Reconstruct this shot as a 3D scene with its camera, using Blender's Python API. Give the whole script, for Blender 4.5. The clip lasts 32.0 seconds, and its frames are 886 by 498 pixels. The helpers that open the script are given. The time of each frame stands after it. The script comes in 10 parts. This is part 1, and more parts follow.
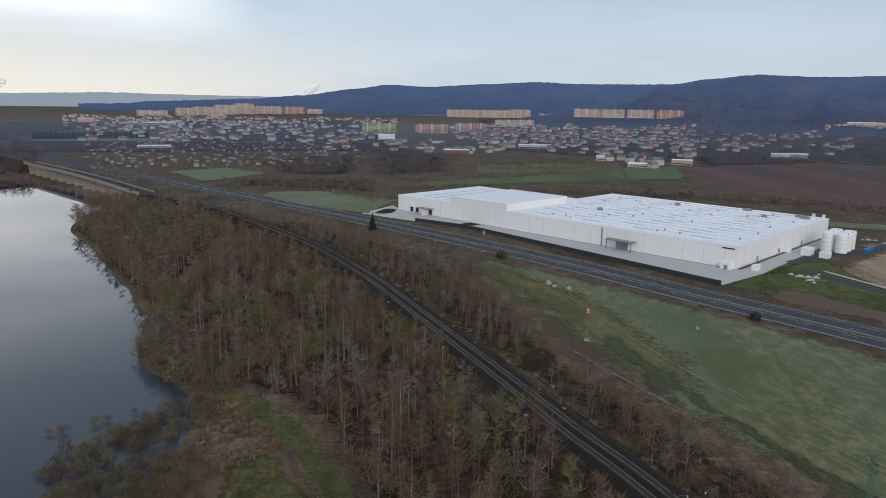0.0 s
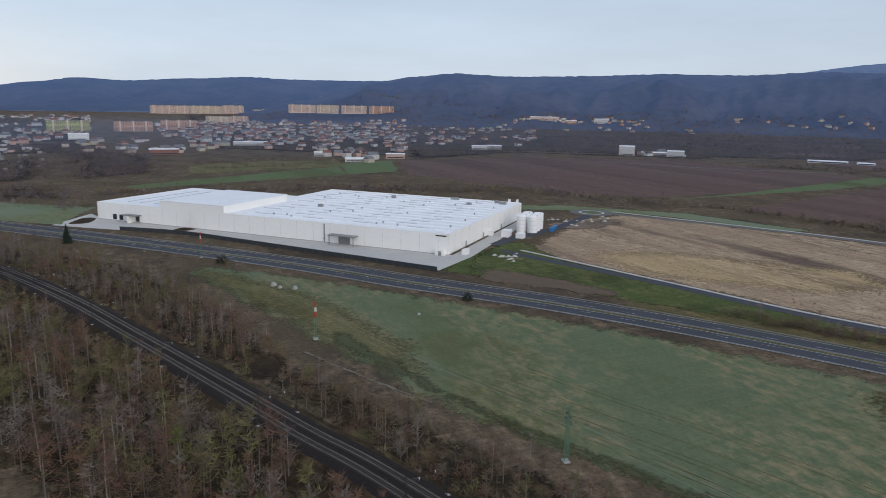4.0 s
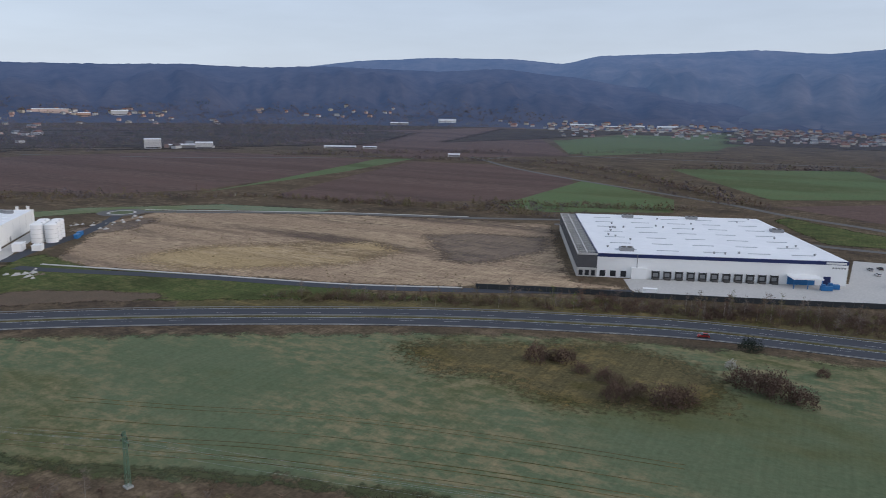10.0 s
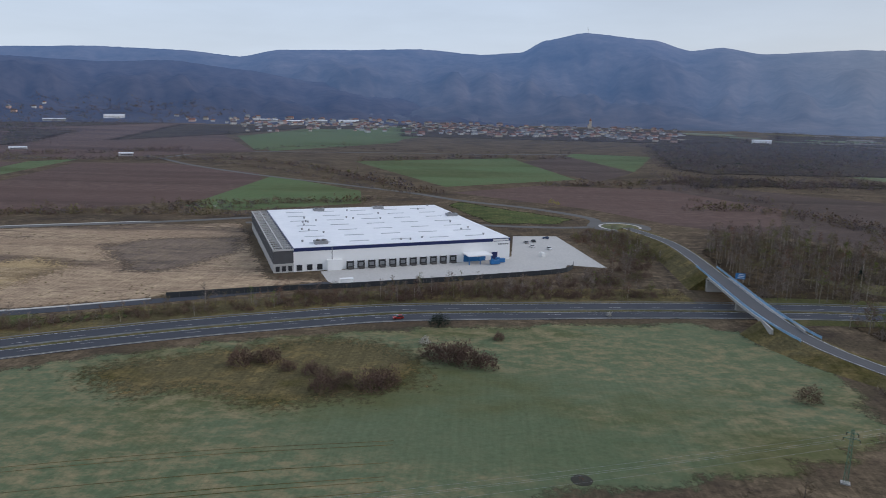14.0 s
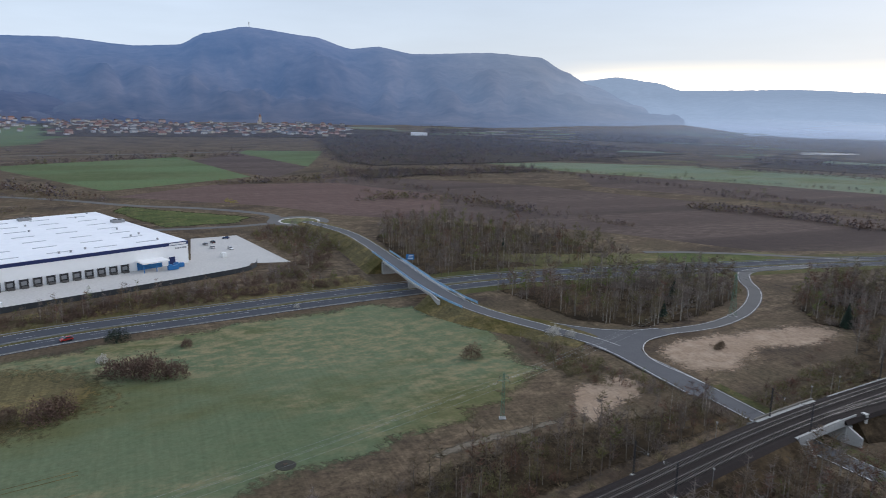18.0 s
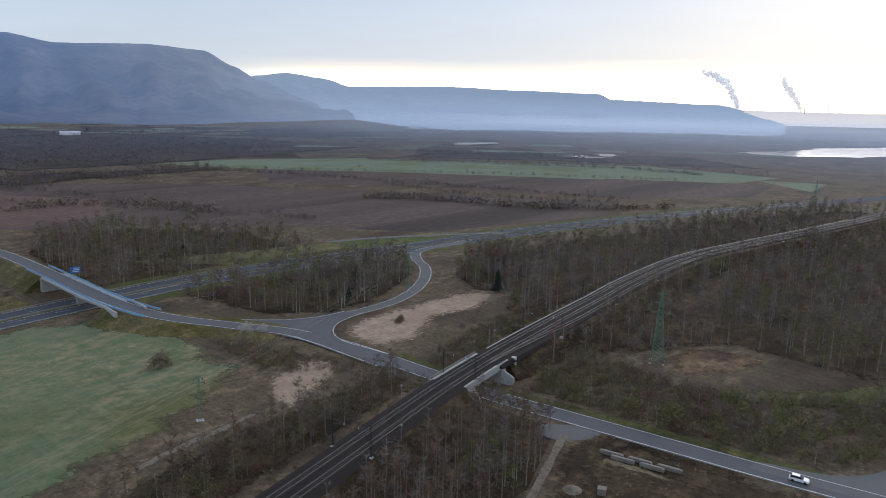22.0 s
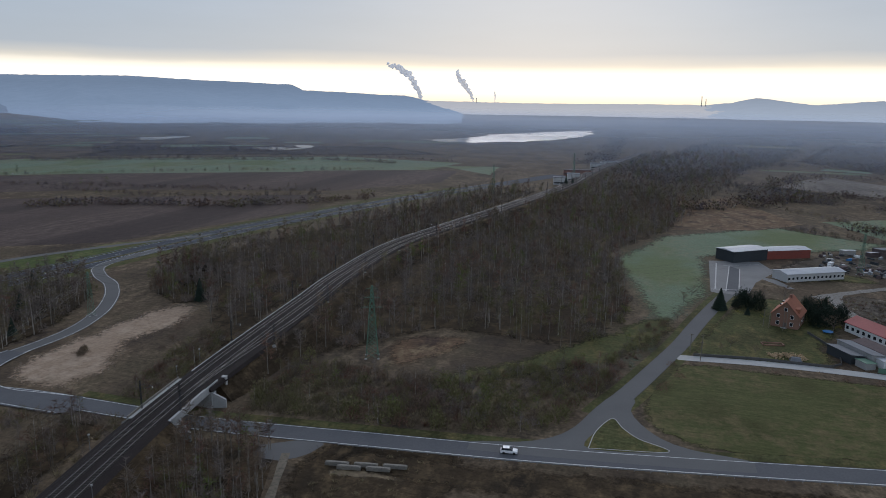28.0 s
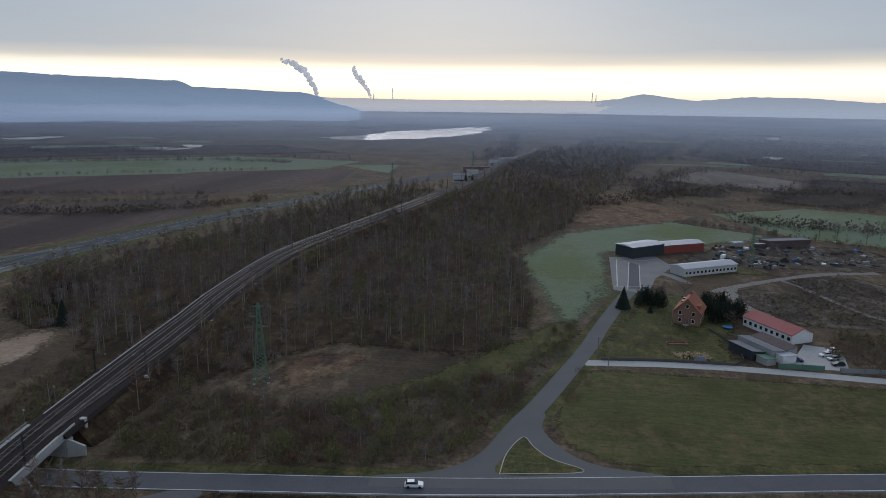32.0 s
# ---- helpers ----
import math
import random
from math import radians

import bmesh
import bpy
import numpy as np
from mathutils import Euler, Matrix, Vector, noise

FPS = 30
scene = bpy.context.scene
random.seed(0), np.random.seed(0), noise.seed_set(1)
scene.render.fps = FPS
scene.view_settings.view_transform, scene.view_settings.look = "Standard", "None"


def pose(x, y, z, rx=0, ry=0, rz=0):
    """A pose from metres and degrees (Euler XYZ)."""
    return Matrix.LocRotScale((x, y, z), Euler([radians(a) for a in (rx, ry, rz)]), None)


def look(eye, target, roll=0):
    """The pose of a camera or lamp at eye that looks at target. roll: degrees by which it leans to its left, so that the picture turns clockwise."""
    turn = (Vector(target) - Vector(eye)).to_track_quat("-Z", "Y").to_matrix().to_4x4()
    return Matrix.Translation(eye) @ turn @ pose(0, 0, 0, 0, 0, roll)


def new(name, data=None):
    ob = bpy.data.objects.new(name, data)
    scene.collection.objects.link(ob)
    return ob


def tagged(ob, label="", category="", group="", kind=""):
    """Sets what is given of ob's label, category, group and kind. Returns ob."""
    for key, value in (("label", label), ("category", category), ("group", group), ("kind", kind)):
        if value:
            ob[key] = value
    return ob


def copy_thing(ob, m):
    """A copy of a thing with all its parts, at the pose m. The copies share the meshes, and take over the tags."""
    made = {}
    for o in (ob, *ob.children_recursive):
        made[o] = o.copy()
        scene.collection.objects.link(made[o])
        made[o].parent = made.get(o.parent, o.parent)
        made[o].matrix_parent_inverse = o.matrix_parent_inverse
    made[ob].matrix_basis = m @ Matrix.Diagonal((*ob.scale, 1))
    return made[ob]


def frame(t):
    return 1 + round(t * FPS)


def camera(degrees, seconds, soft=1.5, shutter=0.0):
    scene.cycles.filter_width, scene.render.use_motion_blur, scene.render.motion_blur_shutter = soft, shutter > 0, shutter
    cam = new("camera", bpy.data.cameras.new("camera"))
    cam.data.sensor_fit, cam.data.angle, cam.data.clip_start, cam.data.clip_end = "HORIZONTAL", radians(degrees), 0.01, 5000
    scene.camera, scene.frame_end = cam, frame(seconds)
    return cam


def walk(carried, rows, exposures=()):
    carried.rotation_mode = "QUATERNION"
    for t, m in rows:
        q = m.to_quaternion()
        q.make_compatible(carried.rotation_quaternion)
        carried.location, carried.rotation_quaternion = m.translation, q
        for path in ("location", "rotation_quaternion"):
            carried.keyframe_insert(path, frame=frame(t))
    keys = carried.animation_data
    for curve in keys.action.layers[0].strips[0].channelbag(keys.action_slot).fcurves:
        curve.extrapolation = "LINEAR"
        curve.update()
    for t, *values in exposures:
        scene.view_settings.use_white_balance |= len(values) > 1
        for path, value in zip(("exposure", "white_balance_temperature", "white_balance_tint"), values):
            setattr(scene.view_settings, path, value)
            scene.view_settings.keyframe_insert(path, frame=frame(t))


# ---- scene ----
cam = camera(65.30, 32.0, soft=0.75, shutter=0.35)
# seconds, x, y, z, pitch, roll, yaw
PATH = [
    (0.0, -3.05, -1.23, 82.66, -11.77, -0.95, -1.37),
    (0.5, -2.68, -0.95, 82.76, -11.73, -1.07, -3.93),
    (1.0, -2.14, -0.54, 82.89, -11.71, -1.08, -6.65),
    (1.5, -1.60, -0.13, 83.05, -11.70, -1.03, -9.26),
    (2.0, -1.22, 0.16, 83.19, -11.76, -1.08, -11.85),
    (2.5, -1.08, 0.28, 83.31, -11.76, -1.05, -14.71),
    (3.0, -1.08, 0.29, 83.44, -11.75, -1.08, -17.88),
    (3.5, -1.14, 0.26, 83.55, -11.73, -1.06, -21.05),
    (5.5, -1.12, 0.21, 83.75, -11.70, -1.05, -33.56),
    (6.0, -1.08, 0.20, 83.81, -11.68, -1.03, -36.61),
    (6.5, -1.00, 0.19, 83.93, -11.71, -1.01, -39.64),
    (7.0, -0.89, 0.19, 84.08, -11.73, -1.07, -42.71),
    (7.5, -0.76, 0.19, 84.23, -11.78, -1.08, -45.83),
    (8.0, -0.65, 0.17, 84.36, -11.79, -1.07, -49.01),
    (8.5, -0.53, 0.13, 84.44, -11.81, -1.04, -52.18),
    (9.0, -0.41, 0.07, 84.49, -11.81, -1.01, -55.34),
    (9.5, -0.29, 0.01, 84.53, -11.82, -0.98, -58.47),
    (10.0, -0.20, -0.02, 84.60, -11.82, -0.95, -61.53),
    (10.5, -0.11, -0.04, 84.69, -11.81, -0.95, -64.62),
    (11.0, -0.03, -0.04, 84.79, -11.81, -0.95, -67.72),
    (11.5, 0.02, -0.02, 84.89, -11.83, -0.96, -70.78),
    (12.0, 0.00, -0.00, 85.00, -11.86, -0.97, -73.92),
    (12.5, -0.07, 0.04, 85.10, -11.83, -1.03, -77.04),
    (13.0, -0.17, 0.10, 85.20, -11.81, -1.04, -80.31),
    (13.5, -0.37, 0.16, 85.31, -11.81, -1.06, -83.63),
    (14.0, -0.73, 0.20, 85.44, -11.83, -1.13, -86.93),
    (14.5, -1.26, 0.18, 85.58, -11.82, -1.10, -90.22),
    (16.5, -4.75, 0.45, 86.27, -11.80, -1.12, -103.41),
    (17.0, -5.99, 0.78, 86.46, -11.76, -1.18, -106.73),
    (17.5, -7.31, 1.18, 86.64, -11.72, -1.14, -110.05),
    (18.0, -8.60, 1.62, 86.82, -11.70, -1.13, -113.36),
    (18.5, -9.96, 2.13, 87.01, -11.71, -1.08, -116.66),
    (19.0, -11.38, 2.71, 87.21, -11.69, -1.06, -119.95),
    (19.5, -12.70, 3.30, 87.37, -11.71, -1.07, -123.21),
    (20.0, -13.76, 3.84, 87.48, -11.73, -1.04, -126.45),
    (20.5, -14.50, 4.38, 87.47, -11.75, -1.03, -129.75),
    (21.0, -15.02, 4.91, 87.38, -11.70, -1.10, -133.00),
    (21.5, -15.35, 5.37, 87.30, -11.60, -1.11, -136.24),
    (22.0, -15.51, 5.69, 87.33, -11.58, -1.02, -139.48),
    (22.5, -15.47, 5.86, 87.52, -11.65, -1.03, -142.70),
    (23.0, -15.22, 5.91, 87.82, -11.70, -1.00, -145.45),
    (23.5, -14.86, 5.83, 88.13, -11.75, -1.03, -147.44),
    (24.0, -14.51, 5.60, 88.39, -11.79, -1.00, -149.39),
    (24.5, -14.17, 5.29, 88.57, -11.83, -1.02, -151.31),
    (25.0, -13.81, 4.87, 88.71, -11.85, -1.02, -153.19),
    (25.5, -13.40, 4.24, 88.82, -11.88, -1.02, -155.03),
    (27.5, -11.37, -1.71, 89.06, -11.96, -0.85, -162.26),
    (28.0, -10.89, -3.65, 89.10, -11.96, -0.82, -163.96),
    (28.5, -10.49, -5.58, 89.15, -11.97, -0.76, -165.65),
    (29.0, -10.13, -7.60, 89.20, -11.97, -0.71, -167.45),
    (29.5, -9.82, -9.71, 89.25, -12.01, -0.75, -169.19),
    (30.0, -9.53, -11.93, 89.29, -12.01, -0.74, -170.51),
    (30.5, -9.27, -14.52, 89.31, -12.05, -0.74, -171.30),
    (31.0, -9.05, -17.39, 89.32, -12.07, -0.70, -171.83),
    (31.5, -8.86, -20.01, 89.32, -12.10, -0.69, -172.04),
    (32.0, -8.73, -21.82, 89.33, -12.13, -0.69, -172.21),
]
walk(cam, [(t, pose(x, y, z, 90 + p, r, w)) for t, x, y, z, p, r, w in PATH],
     exposures=[(0, -0.22, 6470, 12), (3, -0.15, 6450, 13), (9, -0.10, 6460, 15), (14, -0.02, 6450, 15), (19, 0.24, 6400, 14), (22, 0.08, 6300, 14), (25, -0.28, 6160, 13), (28, -0.48, 6130, 13), (32, -0.60, 6110, 13)])

# ---- sky and light ----
SUN_AZ = 172.0          # the bright gap under the clouds, degrees clockwise from +y


def link(tree, a, b):
    tree.links.new(a, b)


def math_node(nt, op, a, b=None, c=None, clamp=False):
    n = nt.nodes.new("ShaderNodeMath")
    n.operation, n.use_clamp = op, clamp
    for i, v in enumerate((a, b, c)):
        if v is None:
            continue
        if isinstance(v, (int, float)):
            n.inputs[i].default_value = v
        else:
            nt.links.new(v, n.inputs[i])
    return n.outputs[0]


def mix_node(nt, fac, a, b, mode="MIX"):
    n = nt.nodes.new("ShaderNodeMix")
    n.data_type, n.blend_type = "RGBA", mode
    for sock, v in ((n.inputs[0], fac), (n.inputs[6], a), (n.inputs[7], b)):
        if isinstance(v, (int, float)):
            sock.default_value = v
        elif isinstance(v, tuple):
            sock.default_value = (*v, 1)
        else:
            nt.links.new(v, sock)
    return n.outputs[2]


def ramp_node(nt, fac, stops):
    n = nt.nodes.new("ShaderNodeValToRGB")
    el = n.color_ramp.elements
    while len(el) < len(stops):
        el.new(0.5)
    for e, (p, c) in zip(el, stops):
        e.position = p
        e.color = (*c, 1) if isinstance(c, tuple) else (c, c, c, 1)
    nt.links.new(fac, n.inputs[0])
    return n.outputs[0]


def noise_node(nt, vec, scale, detail=4.0, rough=0.55):
    n = nt.nodes.new("ShaderNodeTexNoise")
    n.inputs["Scale"].default_value, n.inputs["Detail"].default_value, n.inputs["Roughness"].default_value = scale, detail, rough
    if vec is not None:
        nt.links.new(vec, n.inputs["Vector"])
    return n.outputs[0]


def make_world():
    w = bpy.data.worlds.new("overcast_sky")
    scene.world = w
    w.use_nodes = True
    nt = w.node_tree
    nt.nodes.clear()
    out = nt.nodes.new("ShaderNodeOutputWorld")
    sky = nt.nodes.new("ShaderNodeTexSky")
    sky.sky_type, sky.sun_disc = "NISHITA", False
    sky.sun_elevation, sky.sun_rotation = radians(26), radians(SUN_AZ)
    sky.altitude, sky.air_density, sky.dust_density = 300, 1.2, 2.0
    co = nt.nodes.new("ShaderNodeTexCoord").outputs["Generated"]
    sep = nt.nodes.new("ShaderNodeSeparateXYZ")
    nt.links.new(co, sep.inputs[0])
    x, y, z = sep.outputs
    # cloud deck: soft streaks, stretched along the horizon
    stretch = nt.nodes.new("ShaderNodeMapping")
    stretch.inputs["Scale"].default_value = (1.6, 1.6, 9.0)
    nt.links.new(co, stretch.inputs[0])
    streak = noise_node(nt, stretch.outputs[0], 2.2, 6, 0.55)
    # how far towards the bright side
    ax, ay = math.sin(radians(SUN_AZ)), math.cos(radians(SUN_AZ))
    side = math_node(nt, "ADD", math_node(nt, "MULTIPLY", x, ax), math_node(nt, "MULTIPLY", y, ay))
    side01 = math_node(nt, "MULTIPLY_ADD", side, 0.5, 0.5, clamp=True)
    deck = ramp_node(nt, math_node(nt, "MULTIPLY", z, 1.0, clamp=True), [
        (0.0, (0.55, 0.65, 0.75)), (0.06, (0.53, 0.63, 0.74)), (0.16, (0.49, 0.595, 0.72)), (0.5, (0.47, 0.57, 0.70)), (1.0, (0.45, 0.54, 0.66))])
    shade = ramp_node(nt, streak, [(0.3, 0.93), (0.7, 1.05)])
    deck = mix_node(nt, 1.0, deck, shade, "MULTIPLY")
    deck = mix_node(nt, 1.0, deck, ramp_node(nt, side01, [(0.0, 1.06), (0.4, 0.97), (0.6, 0.95), (0.78, 0.82), (1.0, 0.80)]), "MULTIPLY")
    warm = mix_node(nt, math_node(nt, "MULTIPLY", ramp_node(nt, z, [(0.0, 1.0), (0.22, 0.0)]), ramp_node(nt, side01, [(0.55, 0.0), (0.9, 0.5)])), deck, (0.60, 0.64, 0.68))
    # the open gap under the deck on the bright side, and a weaker one on the opposite horizon
    edge = math_node(nt, "ADD", z, math_node(nt, "MULTIPLY", math_node(nt, "SUBTRACT", streak, 0.5), 0.02))
    gap = ramp_node(nt, edge, [(0.0, 1.0), (0.046, 1.0), (0.053, 0.45), (0.066, 0.0)])
    gap_side = ramp_node(nt, side01, [(0.815, 0.0), (0.87, 1.0)])
    gap_col = ramp_node(nt, z, [(0.0, (1.25, 1.10, 0.82)), (0.018, (1.6, 1.5, 1.28)), (0.036, (1.6, 1.5, 1.28)), (0.052, (1.05, 0.95, 0.76))])
    col = mix_node(nt, math_node(nt, "MULTIPLY", gap, gap_side), warm, gap_col)
    bx, by = math.sin(radians(-38)), math.cos(radians(-38))
    back = math_node(nt, "ADD", math_node(nt, "MULTIPLY", x, bx), math_node(nt, "MULTIPLY", y, by))
    gap2 = math_node(nt, "MULTIPLY", ramp_node(nt, edge, [(0.0, 0.8), (0.03, 0.6), (0.12, 0.0)]), ramp_node(nt, back, [(0.78, 0.0), (1.0, 1.0)]))
    col = mix_node(nt, gap2, col, (1.15, 1.06, 0.88))
    # a bright thin place in the clouds over the lake
    thin = math_node(nt, "MULTIPLY", ramp_node(nt, edge, [(0.06, 0.0), (0.13, 1.0), (0.26, 1.0), (0.42, 0.0)]), ramp_node(nt, back, [(0.90, 0.0), (0.965, 0.75), (1.0, 1.0)]))
    col = mix_node(nt, math_node(nt, "MULTIPLY", thin, ramp_node(nt, streak, [(0.35, 0.6), (0.6, 1.0)])), col, (1.45, 1.43, 1.38))
    b1 = nt.nodes.new("ShaderNodeBackground")
    b1.inputs[1].default_value = 0.02
    nt.links.new(sky.outputs[0], b1.inputs[0])
    b2 = nt.nodes.new("ShaderNodeBackground")
    b2.inputs[1].default_value = 1.0
    nt.links.new(col, b2.inputs[0])
    add = nt.nodes.new("ShaderNodeAddShader")
    nt.links.new(b1.outputs[0], add.inputs[0])
    nt.links.new(b2.outputs[0], add.inputs[1])
    nt.links.new(add.outputs[0], out.inputs[0])


make_world()
sun_data = bpy.data.lights.new("low_sun", "SUN")
sun_data.energy, sun_data.angle, sun_data.color = 1.45, radians(45), (1.0, 0.97, 0.95)
sun_lamp = new("low_sun", sun_data)
sun_lamp.matrix_world = look((0, 0, 300), (-300 * math.sin(radians(SUN_AZ)), -300 * math.cos(radians(SUN_AZ)), 300 - 300 * math.tan(radians(26))))

# ---- materials ----


def mat(name, a, b=None, c=None, scale=0.3, fine=4.0, rough=0.85, metal=0.0, bump=0.0, spread=0.5, stretch=None, island=0.0, spec=0.3, grain=0.13):
    """A surface that varies from colour a to b in patches, to c in fine grain; island: variation from piece to piece."""
    m = bpy.data.materials.new(name)
    m.use_nodes = True
    nt = m.node_tree
    bsdf = nt.nodes["Principled BSDF"]
    bsdf.inputs["Roughness"].default_value, bsdf.inputs["Metallic"].default_value = rough, metal
    bsdf.inputs["Specular IOR Level"].default_value = spec
    b = b or tuple(v * 0.8 for v in a)
    vec = nt.nodes.new("ShaderNodeTexCoord").outputs["Object"]
    if stretch:
        mp = nt.nodes.new("ShaderNodeMapping")
        mp.inputs["Rotation"].default_value[2] = radians(stretch[0])
        mp.inputs["Scale"].default_value = (stretch[1], stretch[2], 1)
        nt.links.new(vec, mp.inputs[0])
        vec = mp.outputs[0]
    big = noise_node(nt, vec, scale, 5, 0.6)
    small = noise_node(nt, vec, fine, 4, 0.6)
    col = mix_node(nt, ramp_node(nt, big, [(0.5 - spread / 2, 0.0), (0.5 + spread / 2, 1.0)]), a, b)
    if c:
        col = mix_node(nt, ramp_node(nt, small, [(0.45, 0.0), (0.7, 1.0)]), col, c)
    else:
        col = mix_node(nt, 1.0, col, ramp_node(nt, small, [(0.25, 1 - grain), (0.75, 1 + grain * 0.9)]), "MULTIPLY")
    if island:
        rnd = nt.nodes.new("ShaderNodeNewGeometry").outputs["Random Per Island"]
        col = mix_node(nt, 1.0, col, ramp_node(nt, rnd, [(0.0, 1 - island), (1.0, 1 + island)]), "MULTIPLY")
    nt.links.new(col, bsdf.inputs["Base Color"])
    if bump:
        bp = nt.nodes.new("ShaderNodeBump")
        bp.inputs["Strength"].default_value, bp.inputs["Distance"].default_value = 0.6, bump
        nt.links.new(small, bp.inputs["Height"])
        nt.links.new(bp.outputs[0], bsdf.inputs["Normal"])
    return m


def patchy(name, a, b, dark, dry, scale, stretch=(20, 1.0, 0.6), clod=1.0):
    """Grown ground: two greens that drift into one another, dark damp patches, dry tufts in drifts and streaks. clod: how rough the fine mottling is."""
    a, b, dark, dry = (tuple(1.13 * v for v in c) for c in (a, b, dark, dry))
    m = mat(name, a, b, scale=scale * 2.2, fine=0.9, bump=0.16 * clod ** 3, stretch=stretch, grain=0.36 * clod, spec=0.04)
    nt = m.node_tree
    bsdf = nt.nodes["Principled BSDF"]
    col = bsdf.inputs["Base Color"].links[0].from_socket
    vec = nt.nodes.new("ShaderNodeTexCoord").outputs["Object"]

    def turned(x, sx, sy):
        mp = nt.nodes.new("ShaderNodeMapping")
        mp.inputs["Location"].default_value = (x, 11, 0)
        mp.inputs["Rotation"].default_value[2] = radians(stretch[0])
        mp.inputs["Scale"].default_value = (sx, sy, 1)
        nt.links.new(vec, mp.inputs[0])
        return mp.outputs[0]
    v2 = turned(37, 1.0, stretch[2])
    damp = ramp_node(nt, noise_node(nt, v2, scale, 6, 0.62), [(0.49, 0.0), (0.60, 0.9)])
    col = mix_node(nt, damp, col, dark)
    drift = ramp_node(nt, noise_node(nt, v2, scale * 1.7, 3, 0.5), [(0.42, 0.12), (0.55, 1.0)])
    tuft = ramp_node(nt, noise_node(nt, turned(5, 1.0, 0.35 + 0.5 * stretch[2]), 0.22, 7, 0.72), [(0.44, 0.0), (0.66, 1.0)])
    col = mix_node(nt, math_node(nt, "MULTIPLY", drift, tuft), col, dry)
    # mowing and sowing lines: long thin streaks
    col = mix_node(nt, 1.0, col, ramp_node(nt, noise_node(nt, turned(71, 0.03, 1.0), 0.8, 5, 0.7), [(0.3, 1 - 0.22 * clod), (0.7, 1 + 0.22 * clod)]), "MULTIPLY")
    # blades and clods: a finer mottling over everything
    col = mix_node(nt, 1.0, col, ramp_node(nt, noise_node(nt, vec, 0.8, 9, 0.78), [(0.28, 1 - 0.45 * clod), (0.5, 1.0), (0.72, 1 + 0.5 * clod)]), "MULTIPLY")
    nt.links.new(col, bsdf.inputs["Base Color"])
    return m


def hazed_mat(name, a, b, glow, amount, scale=0.004, fine=0.03, foot=0.0, top=200.0, grain=0.3, near=0.0, pale=None):
    """A distant backdrop: wooded slopes with haze put into their emission, growing with the distance; near: where it
    begins.
    """
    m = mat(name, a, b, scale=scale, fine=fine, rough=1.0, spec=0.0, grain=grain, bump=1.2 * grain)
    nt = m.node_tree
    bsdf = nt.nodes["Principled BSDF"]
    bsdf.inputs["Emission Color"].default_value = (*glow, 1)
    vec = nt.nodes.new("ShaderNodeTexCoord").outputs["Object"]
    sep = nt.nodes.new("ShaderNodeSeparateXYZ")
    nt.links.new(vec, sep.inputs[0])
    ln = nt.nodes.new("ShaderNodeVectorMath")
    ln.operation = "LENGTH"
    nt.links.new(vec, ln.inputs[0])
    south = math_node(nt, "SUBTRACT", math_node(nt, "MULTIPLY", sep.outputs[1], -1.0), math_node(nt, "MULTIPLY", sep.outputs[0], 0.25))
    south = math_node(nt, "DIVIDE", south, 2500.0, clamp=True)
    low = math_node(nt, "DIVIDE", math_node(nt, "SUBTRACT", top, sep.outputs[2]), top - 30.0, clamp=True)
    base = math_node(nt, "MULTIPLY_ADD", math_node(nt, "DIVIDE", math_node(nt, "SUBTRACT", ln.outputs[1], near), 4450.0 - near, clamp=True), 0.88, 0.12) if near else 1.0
    # stronger haze emission towards the valley floor on the bright southern side
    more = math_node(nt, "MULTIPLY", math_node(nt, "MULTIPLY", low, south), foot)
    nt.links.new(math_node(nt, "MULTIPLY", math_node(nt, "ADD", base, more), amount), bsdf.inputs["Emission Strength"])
    if pale:                                 # the haze emission turns paler towards the bright side
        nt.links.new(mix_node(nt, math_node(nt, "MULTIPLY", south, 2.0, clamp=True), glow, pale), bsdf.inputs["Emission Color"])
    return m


M_GROUND = patchy("rough_grassland", (0.080, 0.065, 0.041), (0.086, 0.060, 0.042), (0.050, 0.038, 0.029), (0.175, 0.130, 0.085), 0.022)
M_FIELD = patchy("dewy_grass", (0.088, 0.114, 0.062), (0.108, 0.132, 0.078), (0.086, 0.090, 0.038), (0.225, 0.185, 0.106), 0.012, (62, 1.0, 0.5), 0.38)
M_OLIVE = patchy("olive_grass", (0.104, 0.088, 0.044), (0.090, 0.076, 0.040), (0.063, 0.055, 0.018), (0.185, 0.138, 0.060), 0.03)
M_MOWN = patchy("mown_grass", (0.066, 0.070, 0.026), (0.076, 0.078, 0.032), (0.052, 0.050, 0.020), (0.128, 0.100, 0.052), 0.022, (-8, 0.25, 1.0), 0.7)
M_RUT = mat("dark_green_rut", (0.046, 0.057, 0.019), (0.060, 0.067, 0.026), (0.082, 0.076, 0.035), scale=0.06, fine=0.7, stretch=(60, 1.0, 0.12))
M_FIELD_DRY = patchy("dry_grass", (0.125, 0.114, 0.055), (0.098, 0.098, 0.044), (0.076, 0.071, 0.031), (0.185, 0.148, 0.079), 0.03)
M_PALE_DRY = patchy("bleached_grass", (0.175, 0.150, 0.125), (0.140, 0.122, 0.105), (0.095, 0.082, 0.074), (0.225, 0.195, 0.160), 0.012, (20, 1.0, 0.5), 0.7)
M_RED_WEED = patchy("reddish_weeds", (0.130, 0.080, 0.050), (0.100, 0.066, 0.042), (0.050, 0.034, 0.028), (0.22, 0.160, 0.095), 0.06)
M_MEADOW = patchy("frosty_meadow", (0.142, 0.180, 0.122), (0.120, 0.156, 0.098), (0.109, 0.132, 0.062), (0.185, 0.175, 0.115), 0.012, (20, 1.0, 0.6), 0.6)
